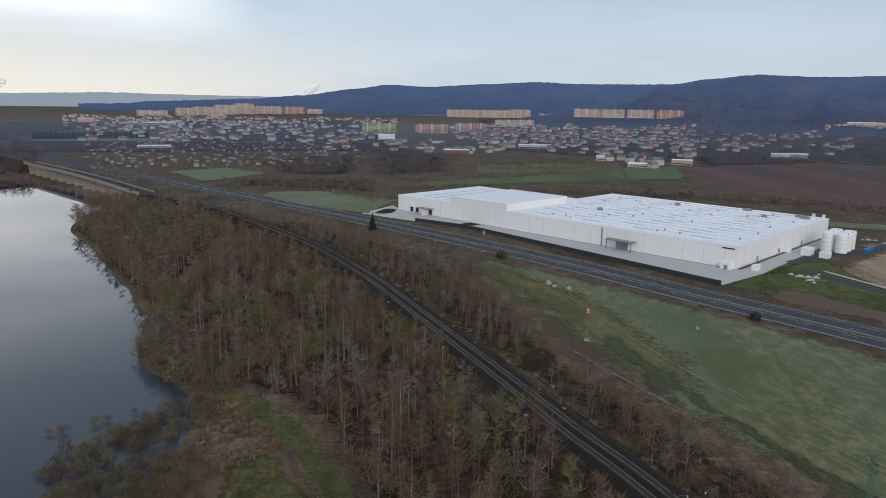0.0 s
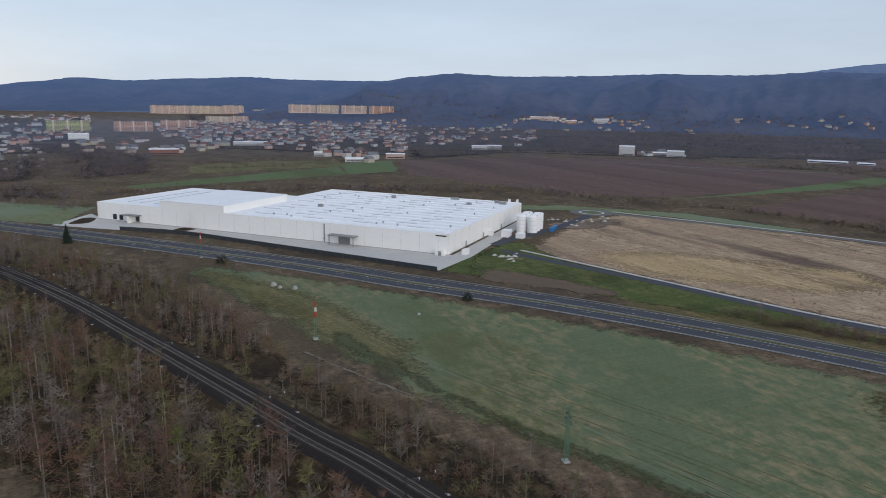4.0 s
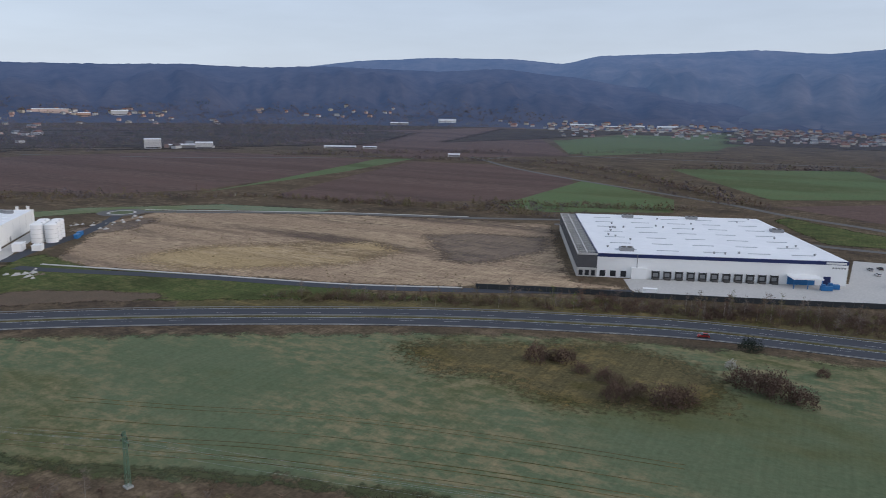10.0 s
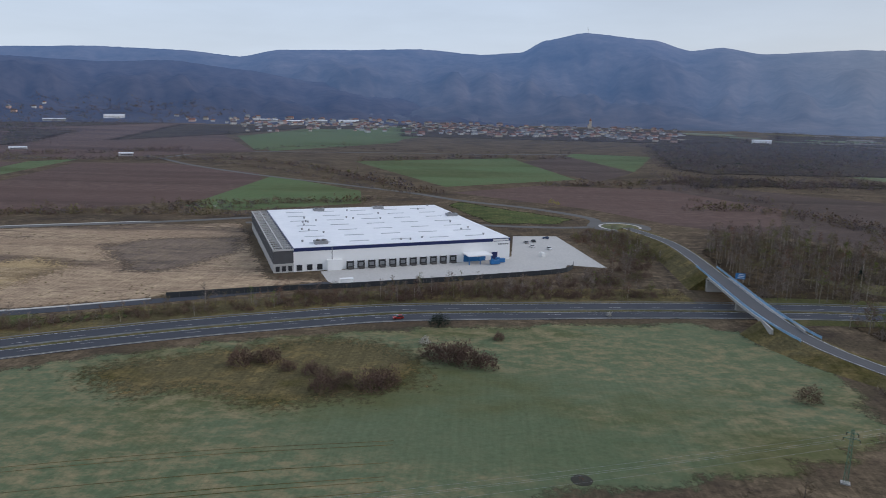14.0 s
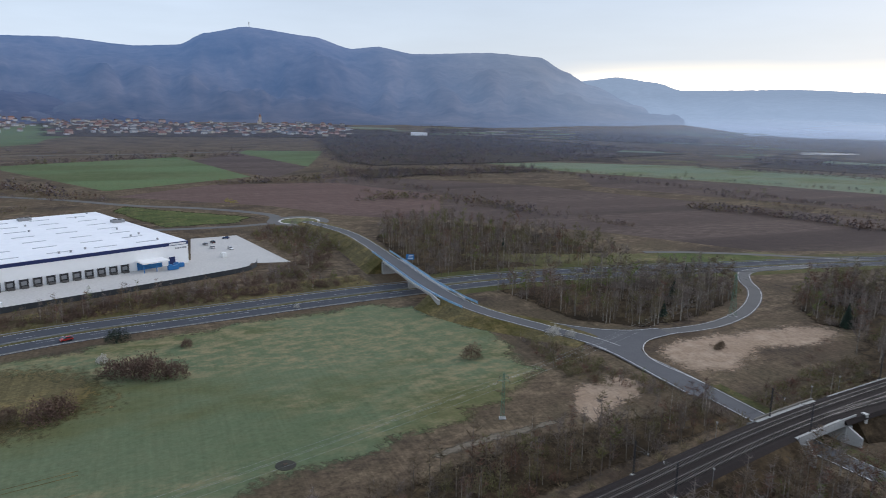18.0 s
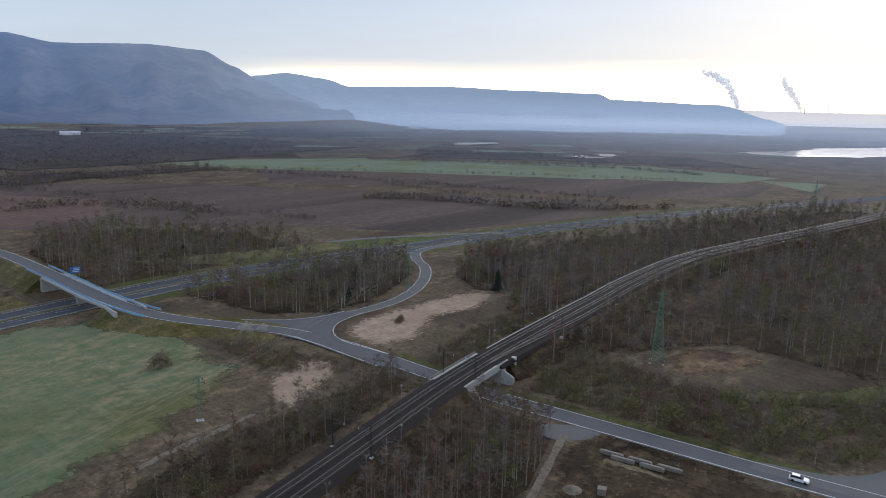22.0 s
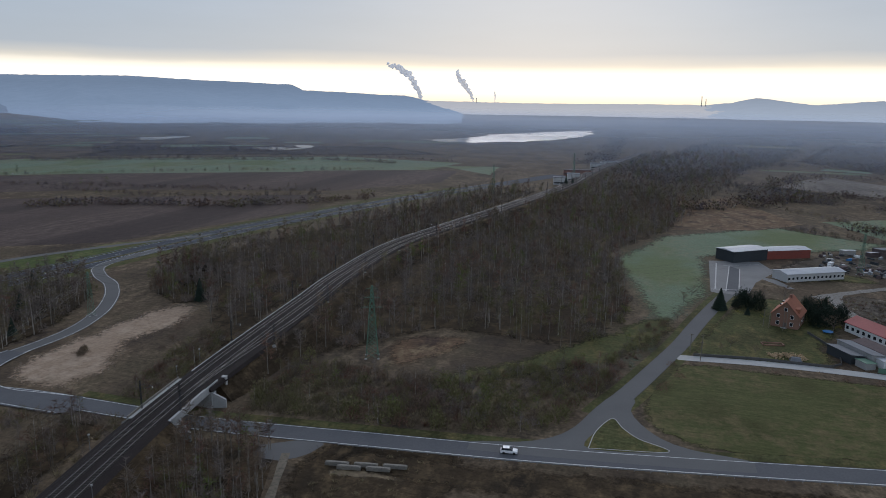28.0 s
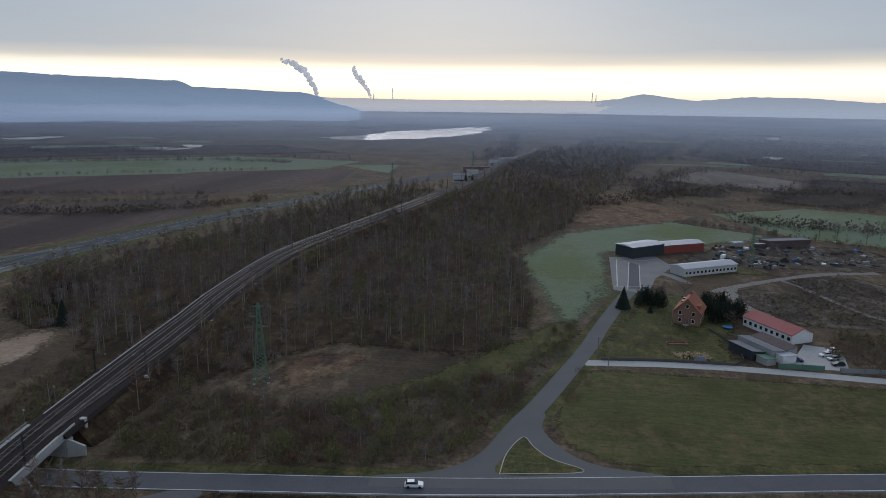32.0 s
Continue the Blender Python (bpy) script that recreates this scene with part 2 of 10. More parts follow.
M_CROP = patchy("young_crop", (0.088, 0.128, 0.058), (0.104, 0.142, 0.070), (0.070, 0.092, 0.040), (0.115, 0.125, 0.062), 0.01, (20, 1.0, 0.3), 0.5)
M_PLOUGH = patchy("ploughed_soil", (0.118, 0.077, 0.067), (0.090, 0.061, 0.054), (0.070, 0.049, 0.045), (0.146, 0.102, 0.085), 0.010, (35, 1.0, 0.06), 0.6)
M_PLOUGH_DARK = patchy("damp_ploughed_soil", (0.086, 0.064, 0.056), (0.068, 0.051, 0.046), (0.050, 0.038, 0.035), (0.130, 0.098, 0.080), 0.010, (-52, 1.0, 0.06), 0.7)
M_STRAW = patchy("bare_building_land", (0.235, 0.168, 0.118), (0.310, 0.224, 0.150), (0.088, 0.064, 0.052), (0.420, 0.320, 0.210), 0.022, (28, 1.0, 0.12), 1.0)
M_STRAW_PALE = patchy("straw_building_land", (0.307, 0.224, 0.118), (0.370, 0.272, 0.152), (0.179, 0.127, 0.074), (0.434, 0.327, 0.210), 0.03, (28, 1.0, 0.12), 0.9)
M_SAND = mat("sandy_soil", (0.20, 0.165, 0.125), (0.125, 0.105, 0.075), (0.085, 0.075, 0.05), scale=0.12, fine=0.9, bump=0.1)
M_BROWN = mat("brown_weeds", (0.115, 0.072, 0.045), (0.075, 0.055, 0.034), (0.15, 0.11, 0.07), scale=0.15, fine=1.5, bump=0.2)
M_LITTER = patchy("leaf_litter", (0.044, 0.031, 0.019), (0.033, 0.024, 0.015), (0.022, 0.017, 0.012), (0.105, 0.074, 0.042), 0.04)
M_SAND_WARM = patchy("pinkish_sand", (0.237, 0.170, 0.118), (0.281, 0.207, 0.149), (0.190, 0.140, 0.098), (0.352, 0.270, 0.201), 0.03, (20, 1.0, 0.6), 0.45)
M_CHURNED = patchy("churned_soil", (0.150, 0.115, 0.092), (0.185, 0.140, 0.108), (0.096, 0.076, 0.064), (0.227, 0.172, 0.119), 0.05, (62, 1.0, 0.3))
M_ASPHALT = mat("asphalt", (0.072, 0.077, 0.090), (0.058, 0.062, 0.074), scale=0.08, fine=2.0, rough=0.85, spec=0.08, spread=0.7)
M_ASPHALT_OLD = mat("worn_asphalt", (0.150, 0.146, 0.143), (0.118, 0.115, 0.113), scale=0.07, fine=3.0, rough=0.9, spread=0.7, spec=0.1, grain=0.08)
M_ASPHALT_MID = mat("blue_grey_asphalt", (0.120, 0.120, 0.125), (0.098, 0.099, 0.106), scale=0.15, fine=2.0, rough=0.85, spec=0.1, spread=0.7)
M_TUFT = mat("straw_grass", (0.26, 0.205, 0.115), (0.19, 0.155, 0.085), scale=0.05, fine=0.6, island=0.35)
M_VIADUCT = mat("tan_concrete", (0.37, 0.32, 0.27), (0.29, 0.25, 0.21), scale=0.08, fine=1.0, rough=0.8, spread=0.7)
M_CONCRETE = mat("concrete", (0.42, 0.41, 0.39), (0.34, 0.335, 0.32), scale=0.08, fine=1.0, rough=0.8, spread=0.7)
M_YARD = mat("pale_concrete_yard", (0.52, 0.50, 0.47), (0.44, 0.43, 0.41), scale=0.06, fine=0.8, rough=0.8, spread=0.7)
M_PAINT = mat("road_paint", (0.72, 0.72, 0.70), (0.6, 0.6, 0.58), scale=0.4, rough=0.7)
M_BALLAST = mat("railway_ballast", (0.026, 0.021, 0.020), (0.019, 0.015, 0.015), (0.035, 0.028, 0.025), scale=0.12, fine=3.0, bump=0.05, spec=0.08)
M_RAIL = mat("worn_steel_rail", (0.26, 0.24, 0.23), (0.19, 0.16, 0.14), scale=0.5, rough=0.4, metal=0.6)
M_STONE = mat("weathered_concrete", (0.25, 0.225, 0.19), (0.18, 0.165, 0.14), (0.13, 0.12, 0.10), scale=0.4, fine=2.0, bump=0.05)
M_SLEEPER = mat("concrete_sleeper", (0.070, 0.061, 0.053), (0.050, 0.043, 0.038), scale=0.5, fine=3, island=0.25)
M_WHITE = mat("white_metal_cladding", (0.86, 0.86, 0.85), (0.82, 0.825, 0.82), scale=0.02, fine=0.4, rough=0.5, grain=0.025)
M_CREAM = mat("cream_metal_cladding", (0.85, 0.84, 0.81), (0.81, 0.805, 0.775), scale=0.02, fine=0.4, rough=0.5, grain=0.025)
M_ROOF = mat("white_roof_membrane", (0.84, 0.85, 0.87), (0.76, 0.775, 0.80), scale=0.05, fine=0.35, rough=0.6, grain=0.04)
M_GREY = mat("grey_metal", (0.30, 0.305, 0.31), (0.24, 0.245, 0.25), scale=0.2, rough=0.5, metal=0.3)
M_DARK = mat("dark_opening", (0.035, 0.037, 0.042), (0.025, 0.027, 0.03), scale=0.3, rough=0.4)
M_NAVY = mat("navy_blue_cladding", (0.022, 0.036, 0.12), (0.02, 0.03, 0.10), scale=0.05, rough=0.45)
M_BLUE = mat("blue_painted_steel", (0.03, 0.17, 0.40), (0.025, 0.14, 0.34), scale=0.3, rough=0.45)
M_PALEBLUE = mat("light_blue_railing_paint", (0.22, 0.42, 0.62), (0.2, 0.36, 0.55), scale=0.3, rough=0.5)
M_RED = mat("red_paint", (0.50, 0.045, 0.025), (0.4, 0.04, 0.025), scale=0.3, rough=0.5)
M_WHITEP = mat("white_paint", (0.78, 0.78, 0.76), (0.7, 0.7, 0.68), scale=0.3, rough=0.5)
M_GREENST = mat("green_painted_steel", (0.115, 0.215, 0.150), (0.09, 0.17, 0.12), scale=0.3, rough=0.5)
M_STEEL = mat("dark_galvanised_steel", (0.09, 0.09, 0.09), (0.13, 0.12, 0.11), scale=0.3, rough=0.6, metal=0.3)
M_WIRE = mat("overhead_wire", (0.06, 0.06, 0.06), rough=0.5, metal=0.4)
M_BARK = mat("birch_bark", (0.329, 0.298, 0.257), (0.242, 0.215, 0.180), (0.131, 0.110, 0.093), scale=0.4, fine=2.5, island=0.3)
M_TRUNK = mat("grey_brown_bark", (0.15, 0.122, 0.104), (0.115, 0.094, 0.078), scale=0.5, fine=4, island=0.3)
M_TWIG = [
    mat("twigs_brown", (0.165, 0.110, 0.082), (0.134, 0.116, 0.058), scale=0.016, fine=0.3, spread=0.26, island=0.20),
    mat("twigs_grey", (0.194, 0.159, 0.140), (0.165, 0.130, 0.108), scale=0.016, fine=0.3, spread=0.3, island=0.20),
    mat("twigs_olive_buds", (0.152, 0.143, 0.054), (0.132, 0.114, 0.054), scale=0.016, fine=0.3, spread=0.3, island=0.20),
    mat("twigs_rust", (0.176, 0.094, 0.066), (0.145, 0.085, 0.058), scale=0.02, fine=0.3, spread=0.3, island=0.20),
    mat("twigs_dark", (0.134, 0.083, 0.063), (0.103, 0.067, 0.051), scale=0.02, fine=0.3, island=0.20),
]
M_FARTWIG = [mat("far_twigs_grey", (0.135, 0.112, 0.118), (0.108, 0.090, 0.096), scale=0.006, fine=0.05, island=0.4), mat("far_twigs_brown", (0.135, 0.094, 0.086), (0.112, 0.082, 0.076), scale=0.006, fine=0.05, island=0.4),
             mat("far_twigs_olive", (0.148, 0.128, 0.080), (0.125, 0.110, 0.074), scale=0.006, fine=0.05, island=0.4)]
M_LEAF = mat("fresh_leaves", (0.130, 0.160, 0.030), (0.105, 0.135, 0.030), scale=0.05, fine=0.5, island=0.35)
M_CONIFER = mat("conifer_needles", (0.020, 0.034, 0.020), (0.016, 0.027, 0.018), scale=0.1, fine=1, island=0.4)
M_BLOSSOM = mat("pale_blossom", (0.50, 0.48, 0.43), (0.42, 0.40, 0.36), scale=0.1, fine=1, island=0.25)
M_YELLOW = mat("yellow_blossom", (0.30, 0.27, 0.035), (0.24, 0.22, 0.035), scale=0.1, fine=1, island=0.25)
# hill ranges: the blue haze before them is painted in as emission
M_FARHILL = hazed_mat("far_wooded_hills_in_haze", (0.040, 0.038, 0.046), (0.120, 0.100, 0.098), (0.085, 0.185, 0.385), 0.62, 0.0035, 0.02, 1.0, 300.0, 0.2, 1500.0, (0.20, 0.285, 0.41))
M_LOWHILL = hazed_mat("hazy_low_hills", (0.05, 0.06, 0.075), (0.065, 0.075, 0.09), (0.235, 0.315, 0.43), 0.84, 0.004, 0.018, 0.4, 170.0, 0.3)
M_GLOWHILL = hazed_mat("hills_under_the_bright_gap", (0.10, 0.10, 0.11), (0.12, 0.12, 0.13), (0.52, 0.52, 0.52), 0.95, 0.003, 0.018, 0.3, 130.0)
M_BACKHILL = hazed_mat("soft_blue_hills_in_haze", (0.06, 0.07, 0.085), (0.075, 0.085, 0.1), (0.36, 0.41, 0.47), 0.95, 0.003, 0.018, 0.4, 150.0)
M_PALEHILL = hazed_mat("pale_hazy_hills", (0.07, 0.08, 0.09), (0.08, 0.09, 0.1), (0.32, 0.39, 0.45), 0.80, 0.003, 0.018, 0.35, 130.0)
M_TOWNHILL = hazed_mat("dark_wooded_hills_in_haze", (0.030, 0.032, 0.042), (0.066, 0.060, 0.066), (0.080, 0.165, 0.36), 0.56, 0.005, 0.03, 0.0, 200.0, 0.2, 1700.0)
M_NEARHILL = hazed_mat("wooded_slopes_in_haze", (0.036, 0.035, 0.045), (0.076, 0.066, 0.070), (0.080, 0.165, 0.36), 0.60, 0.004, 0.022, 0.0, 230.0, 0.22, 1500.0)

M_VERGE = patchy("green_verge", (0.060, 0.066, 0.026), (0.070, 0.070, 0.030), (0.046, 0.045, 0.020), (0.131, 0.106, 0.046), 0.05)

M_LAWN = patchy("fresh_green_grass", (0.058, 0.078, 0.026), (0.070, 0.086, 0.032), (0.044, 0.053, 0.020), (0.125, 0.118, 0.050), 0.04)
M_SCRAP = patchy("gravel_and_weeds", (0.060, 0.048, 0.036), (0.080, 0.066, 0.050), (0.028, 0.023, 0.018), (0.17, 0.145, 0.115), 0.04, (20, 1.0, 0.7), 1.2)
M_SCRUB = patchy("scrubby_ground", (0.050, 0.038, 0.032), (0.042, 0.033, 0.027), (0.028, 0.022, 0.020), (0.082, 0.066, 0.048), 0.012)
M_REED = mat("straw_reeds", (0.23, 0.17, 0.10), (0.15, 0.11, 0.065), (0.08, 0.06, 0.04), scale=0.2, fine=0.9, bump=0.2)
M_LINE = mat("pale_aluminium_wire", (0.35, 0.36, 0.36), rough=0.5, metal=0.3)
M_DARKSOIL = mat("burnt_soil", (0.025, 0.023, 0.02), (0.05, 0.05, 0.035), scale=0.5, fine=3)
M_ROOFP = mat("pale_sheet_roof", (0.46, 0.47, 0.48), (0.38, 0.39, 0.41), scale=0.15, fine=1.5, rough=0.5)
M_TILERED = mat("faded_red_roof", (0.33, 0.075, 0.07), (0.27, 0.065, 0.06), scale=0.2, fine=1.5, rough=0.6)
M_REDW = mat("red_brown_cladding", (0.27, 0.07, 0.05), (0.22, 0.06, 0.045), scale=0.2, fine=1.5)
M_WOOD = mat("pale_cut_wood", (0.42, 0.30, 0.17), (0.30, 0.21, 0.12), scale=0.8, fine=5)
M_WOODG = mat("weathered_wood", (0.22, 0.19, 0.155), (0.17, 0.145, 0.12), scale=0.5, fine=4)


def water_mat():
    m = bpy.data.materials.new("still_lake_water")
    m.use_nodes = True
    nt = m.node_tree
    b = nt.nodes["Principled BSDF"]
    b.inputs["Base Color"].default_value = (0.040, 0.050, 0.060, 1)
    b.inputs["Roughness"].default_value = 0.025
    b.inputs["IOR"].default_value = 1.33
    vec = nt.nodes.new("ShaderNodeTexCoord").outputs["Object"]
    bp = nt.nodes.new("ShaderNodeBump")
    bp.inputs["Strength"].default_value, bp.inputs["Distance"].default_value = 0.12, 0.02
    nt.links.new(noise_node(nt, vec, 0.6, 5, 0.6), bp.inputs["Height"])
    nt.links.new(bp.outputs[0], b.inputs["Normal"])
    return m


M_WATER = water_mat()
M_POND = M_WATER.copy()
M_POND.name = "calm_pond_water"
for n in [q for q in M_POND.node_tree.nodes if q.type == "BUMP"]:
    M_POND.node_tree.nodes.remove(n)
M_POND.node_tree.nodes["Principled BSDF"].inputs["Roughness"].default_value = 0.01


FADING = {}


def fading(m):
    """The same surface, thinning out towards the edge of its patch in ragged bits."""
    if m.name not in FADING:
        k = m.copy()
        k.name = m.name + "_thinning_out"
        nt = k.node_tree
        out = [n for n in nt.nodes if n.type == "OUTPUT_MATERIAL"][0]
        at = nt.nodes.new("ShaderNodeAttribute")
        at.attribute_name = "cover"
        n = noise_node(nt, nt.nodes.new("ShaderNodeTexCoord").outputs["Object"], 0.45, 6, 0.65)
        rim = math_node(nt, "MULTIPLY", math_node(nt, "SUBTRACT", 1.0, at.outputs["Fac"]), 2.5, clamp=True)
        s = math_node(nt, "ADD", at.outputs["Fac"], math_node(nt, "MULTIPLY", math_node(nt, "MULTIPLY", math_node(nt, "SUBTRACT", n, 0.5), 2.4), rim))
        fac = math_node(nt, "MULTIPLY", math_node(nt, "SUBTRACT", s, 0.22), 1.5, clamp=True)
        mix = nt.nodes.new("ShaderNodeMixShader")
        nt.links.new(fac, mix.inputs[0])
        nt.links.new(nt.nodes.new("ShaderNodeBsdfTransparent").outputs[0], mix.inputs[1])
        nt.links.new(nt.nodes["Principled BSDF"].outputs[0], mix.inputs[2])
        nt.links.new(mix.outputs[0], out.inputs[0])
        FADING[m.name] = k
    return FADING[m.name]

from mathutils.geometry import delaunay_2d_cdt


# ---- helpers for building ----


class Geo:
    """Collects corners and faces of one mesh."""

    def __init__(self):
        self.v, self.f, self.m = [], [], []

    def add(self, verts, faces, m=0):
        n = len(self.v)
        self.v += [tuple(p) for p in verts]
        self.f += [tuple(n + i for i in f) for f in faces]
        self.m += [m] * len(faces)
        return self

    def box(self, x0, y0, z0, x1, y1, z1, m=0, frame_m=None):
        vs = [Vector((x, y, z)) for z in (z0, z1) for y in (y0, y1) for x in (x0, x1)]
        if frame_m is not None:
            vs = [frame_m @ p for p in vs]
        return self.add(vs, [(0, 2, 3, 1), (4, 5, 7, 6), (0, 1, 5, 4), (2, 6, 7, 3), (0, 4, 6, 2), (1, 3, 7, 5)], m)

    def beam(self, a, b, w, m=0, w2=None, sides=4):
        """A straight bar from a to b, w thick (w2 at its end)."""
        a, b = Vector(a), Vector(b)
        d = (b - a).normalized()
        s = d.cross(Vector((0, 0, 1)) if abs(d.z) < 0.95 else Vector((1, 0, 0))).normalized()
        t = d.cross(s)
        vs = []
        for p, r in ((a, w / 2), (b, (w if w2 is None else w2) / 2)):
            for i in range(sides):
                q = 2 * math.pi * (i + 0.5) / sides
                vs.append(p + s * (r * math.cos(q) * 1.2) + t * (r * math.sin(q) * 1.2))
        fs = [(i, (i + 1) % sides, sides + (i + 1) % sides, sides + i) for i in range(sides)]
        fs += [tuple(range(sides))[::-1], tuple(range(sides, 2 * sides))]
        return self.add(vs, fs, m)

    def cyl(self, x, y, z0, z1, r0, r1=None, n=16, m=0):
        r1 = r0 if r1 is None else r1
        vs = [(x + r * math.cos(2 * math.pi * i / n), y + r * math.sin(2 * math.pi * i / n), z) for z, r in ((z0, r0), (z1, r1)) for i in range(n)]
        fs = [(i, (i + 1) % n, n + (i + 1) % n, n + i) for i in range(n)] + [tuple(range(n))[::-1], tuple(range(n, 2 * n))]
        return self.add(vs, fs, m)

    def mesh(self, name, *mats):
        me = bpy.data.meshes.new(name)
        me.from_pydata([tuple(p) for p in self.v], [], self.f)
        for k in mats:
            me.materials.append(k)
        if len(mats) > 1:
            me.polygons.foreach_set("material_index", self.m)
        me.update()
        return me


def thing(name, label, category, group="", kind="", at=None):
    ob = new(name)
    ob.empty_display_size = 0.5
    if at is not None:
        ob.matrix_basis = at
    return tagged(ob, label, category, group, kind)


def part(name, geo, mats, parent, label=""):
    mats = mats if isinstance(mats, (list, tuple)) else [mats]
    ob = new(name, geo if isinstance(geo, bpy.types.Mesh) else geo.mesh(name, *mats))
    ob.parent = parent
    return tagged(ob, label)


def solid(name, geo, mats, label, category, group="", kind="", at=None):
    mats = mats if isinstance(mats, (list, tuple)) else [mats]
    ob = new(name, geo if isinstance(geo, bpy.types.Mesh) else geo.mesh(name, *mats))
    if at is not None:
        ob.matrix_basis = at
    return tagged(ob, label, category, group, kind)


def spline(pts, step=6.0, closed=False):
    """A smooth line through the corner points, in even steps."""
    p = [np.array(q, float) for q in pts]
    n = len(p)
    out = []
    for i in range(n if closed else n - 1):
        a, b = p[i], p[(i + 1) % n]
        pa = p[i - 1] if (i > 0 or closed) else 2 * a - b
        pb = p[(i + 2) % n] if (i + 2 < n or closed) else 2 * b - a
        k = max(1, int(np.linalg.norm(b[:2] - a[:2]) / step))
        for j in range(k):
            t = j / k
            out.append(0.5 * (2 * a + (b - pa) * t + (2 * pa - 5 * a + 4 * b - pb) * t * t + (3 * a - pa - 3 * b + pb) * t ** 3))
    if not closed:
        out.append(p[-1])
    return np.array(out)


def inside(poly, x, y):
    """Which of the points (x, y) lie in the polygon."""
    poly = np.asarray(poly)[:, :2]
    x, y = np.asarray(x, float), np.asarray(y, float)
    c = np.zeros(x.shape, bool)
    j = len(poly) - 1
    for i in range(len(poly)):
        (xi, yi), (xj, yj) = poly[i], poly[j]
        if yi != yj:
            c ^= ((yi > y) != (yj > y)) & (x < (xj - xi) * (y - yi) / (yj - yi) + xi)
        j = i
    return c


def near_line(line, x, y):
    """Distance of points from a polyline."""
    x, y = np.asarray(x, float), np.asarray(y, float)
    best = np.full(x.shape, 1e9)
    for a, b in zip(line[:-1], line[1:]):
        d = b[:2] - a[:2]
        t = np.clip(((x - a[0]) * d[0] + (y - a[1]) * d[1]) / (d @ d + 1e-9), 0, 1)
        best = np.minimum(best, np.hypot(x - a[0] - t * d[0], y - a[1] - t * d[1]))
    return best


# ---- the lie of the land ----
FLAT, FAR, TOP = 1300.0, 4700.0, 80.0
LAKE = spline([(-640, 520), (-490, 596), (-415, 640), (-345, 668), (-295, 648), (-262, 598), (-256, 540), (-246, 484), (-228, 437), (-200, 402), (-164, 345), (-130, 293), (-110, 260), (-99, 240), (-99, 223), (-86, 203),
               (-70, 190), (-63, 175), (-62, 160), (-64, 150), (-66, 140), (-70, 124), (-110, 80), (-190, 40), (-420, 60), (-560, 300)], 8, True)


def land(x, y):
    """Height of the ground, from numbers or arrays."""
    x, y = np.asarray(x, float), np.asarray(y, float)
    r = np.hypot(x, y)
    z = TOP * (np.clip(r - FLAT, 0, None) / (FAR - FLAT)) ** 1.6
    return z


def sheet(name, outline, material, lift, label, category, step=None, smooth=None, kind="structure", parent=None, rag=0.0, soft=0.0):
    """A flat cover on the land: a field, a yard, a bed."""
    pts = spline(outline, smooth, True) if smooth else np.array(outline, float)
    size = max(np.ptp(pts[:, 0]), np.ptp(pts[:, 1]))
    step = step or max(size / 12, 8)
    if soft:
        step = min(step, max(soft * 0.7, size / 60))
    ring = []
    fine = min(step, 0.8 + rag) if rag else step
    for a, b in zip(pts, np.roll(pts, -1, 0)):
        k = max(1, int(np.hypot(*(b - a)[:2]) / fine))
        ring += [a[:2] + (b - a)[:2] * i / k for i in range(k)]
    if rag:                                  # a worn, uneven outline
        ring = [p + rag * np.array([noise.noise((p[0] * f + o, p[1] * f, lift)) * w for o in (0.0, 91.3)]) + rag * 0.45 * np.array([noise.noise((p[0] * 0.7 + o, p[1] * 0.7, lift)) for o in (5.0, 47.0)]) for p in ring for f, w in ((0.12, 1.4),)]
    ring = np.array(ring)
    gx, gy = np.meshgrid(np.arange(ring[:, 0].min() + step / 2, ring[:, 0].max(), step), np.arange(ring[:, 1].min() + step / 2, ring[:, 1].max(), step))
    gx, gy = gx.ravel(), gy.ravel()
    ok = inside(ring, gx, gy)
    gx, gy = gx[ok], gy[ok]
    ok = near_line(np.vstack([ring, ring[:1]]), gx, gy) > step * 0.3 if len(gx) else np.zeros(0, bool)
    all_v = [Vector(p) for p in ring] + [Vector((a, b)) for a, b in zip(gx[ok], gy[ok])]
    n = len(ring)
    vs, _, fs, *_ = delaunay_2d_cdt(all_v, [(i, (i + 1) % n) for i in range(n)], [tuple(range(n))], 1, 1e-4)
    xy = np.array([(p.x, p.y) for p in vs])
    r = np.hypot(xy[:, 0], xy[:, 1])
    z = land(xy[:, 0], xy[:, 1]) + lift + np.clip(r - 1100, 0, None) * 0.0012
    fs2 = []
    for f in fs:
        a, b, c = (xy[i] for i in f[:3])
        fs2.append(tuple(f) if (b[0] - a[0]) * (c[1] - a[1]) - (b[1] - a[1]) * (c[0] - a[0]) > 0 else tuple(f)[::-1])
    me = bpy.data.meshes.new(name)
    me.from_pydata([(p[0], p[1], q) for p, q in zip(xy, z)], [], fs2)
    me.materials.append(fading(material) if soft else material)
    if soft:
        edge = near_line(np.vstack([ring, ring[:1]]), xy[:, 0], xy[:, 1])
        me.attributes.new("cover", "FLOAT", "POINT").data.foreach_set("value", np.clip(edge / soft, 0, 1).astype(np.float32))
    me.update()
    ob = new(name, me)
    if parent:
        ob.parent = parent
        return tagged(ob, label)
    return tagged(ob, label, category, kind=kind)


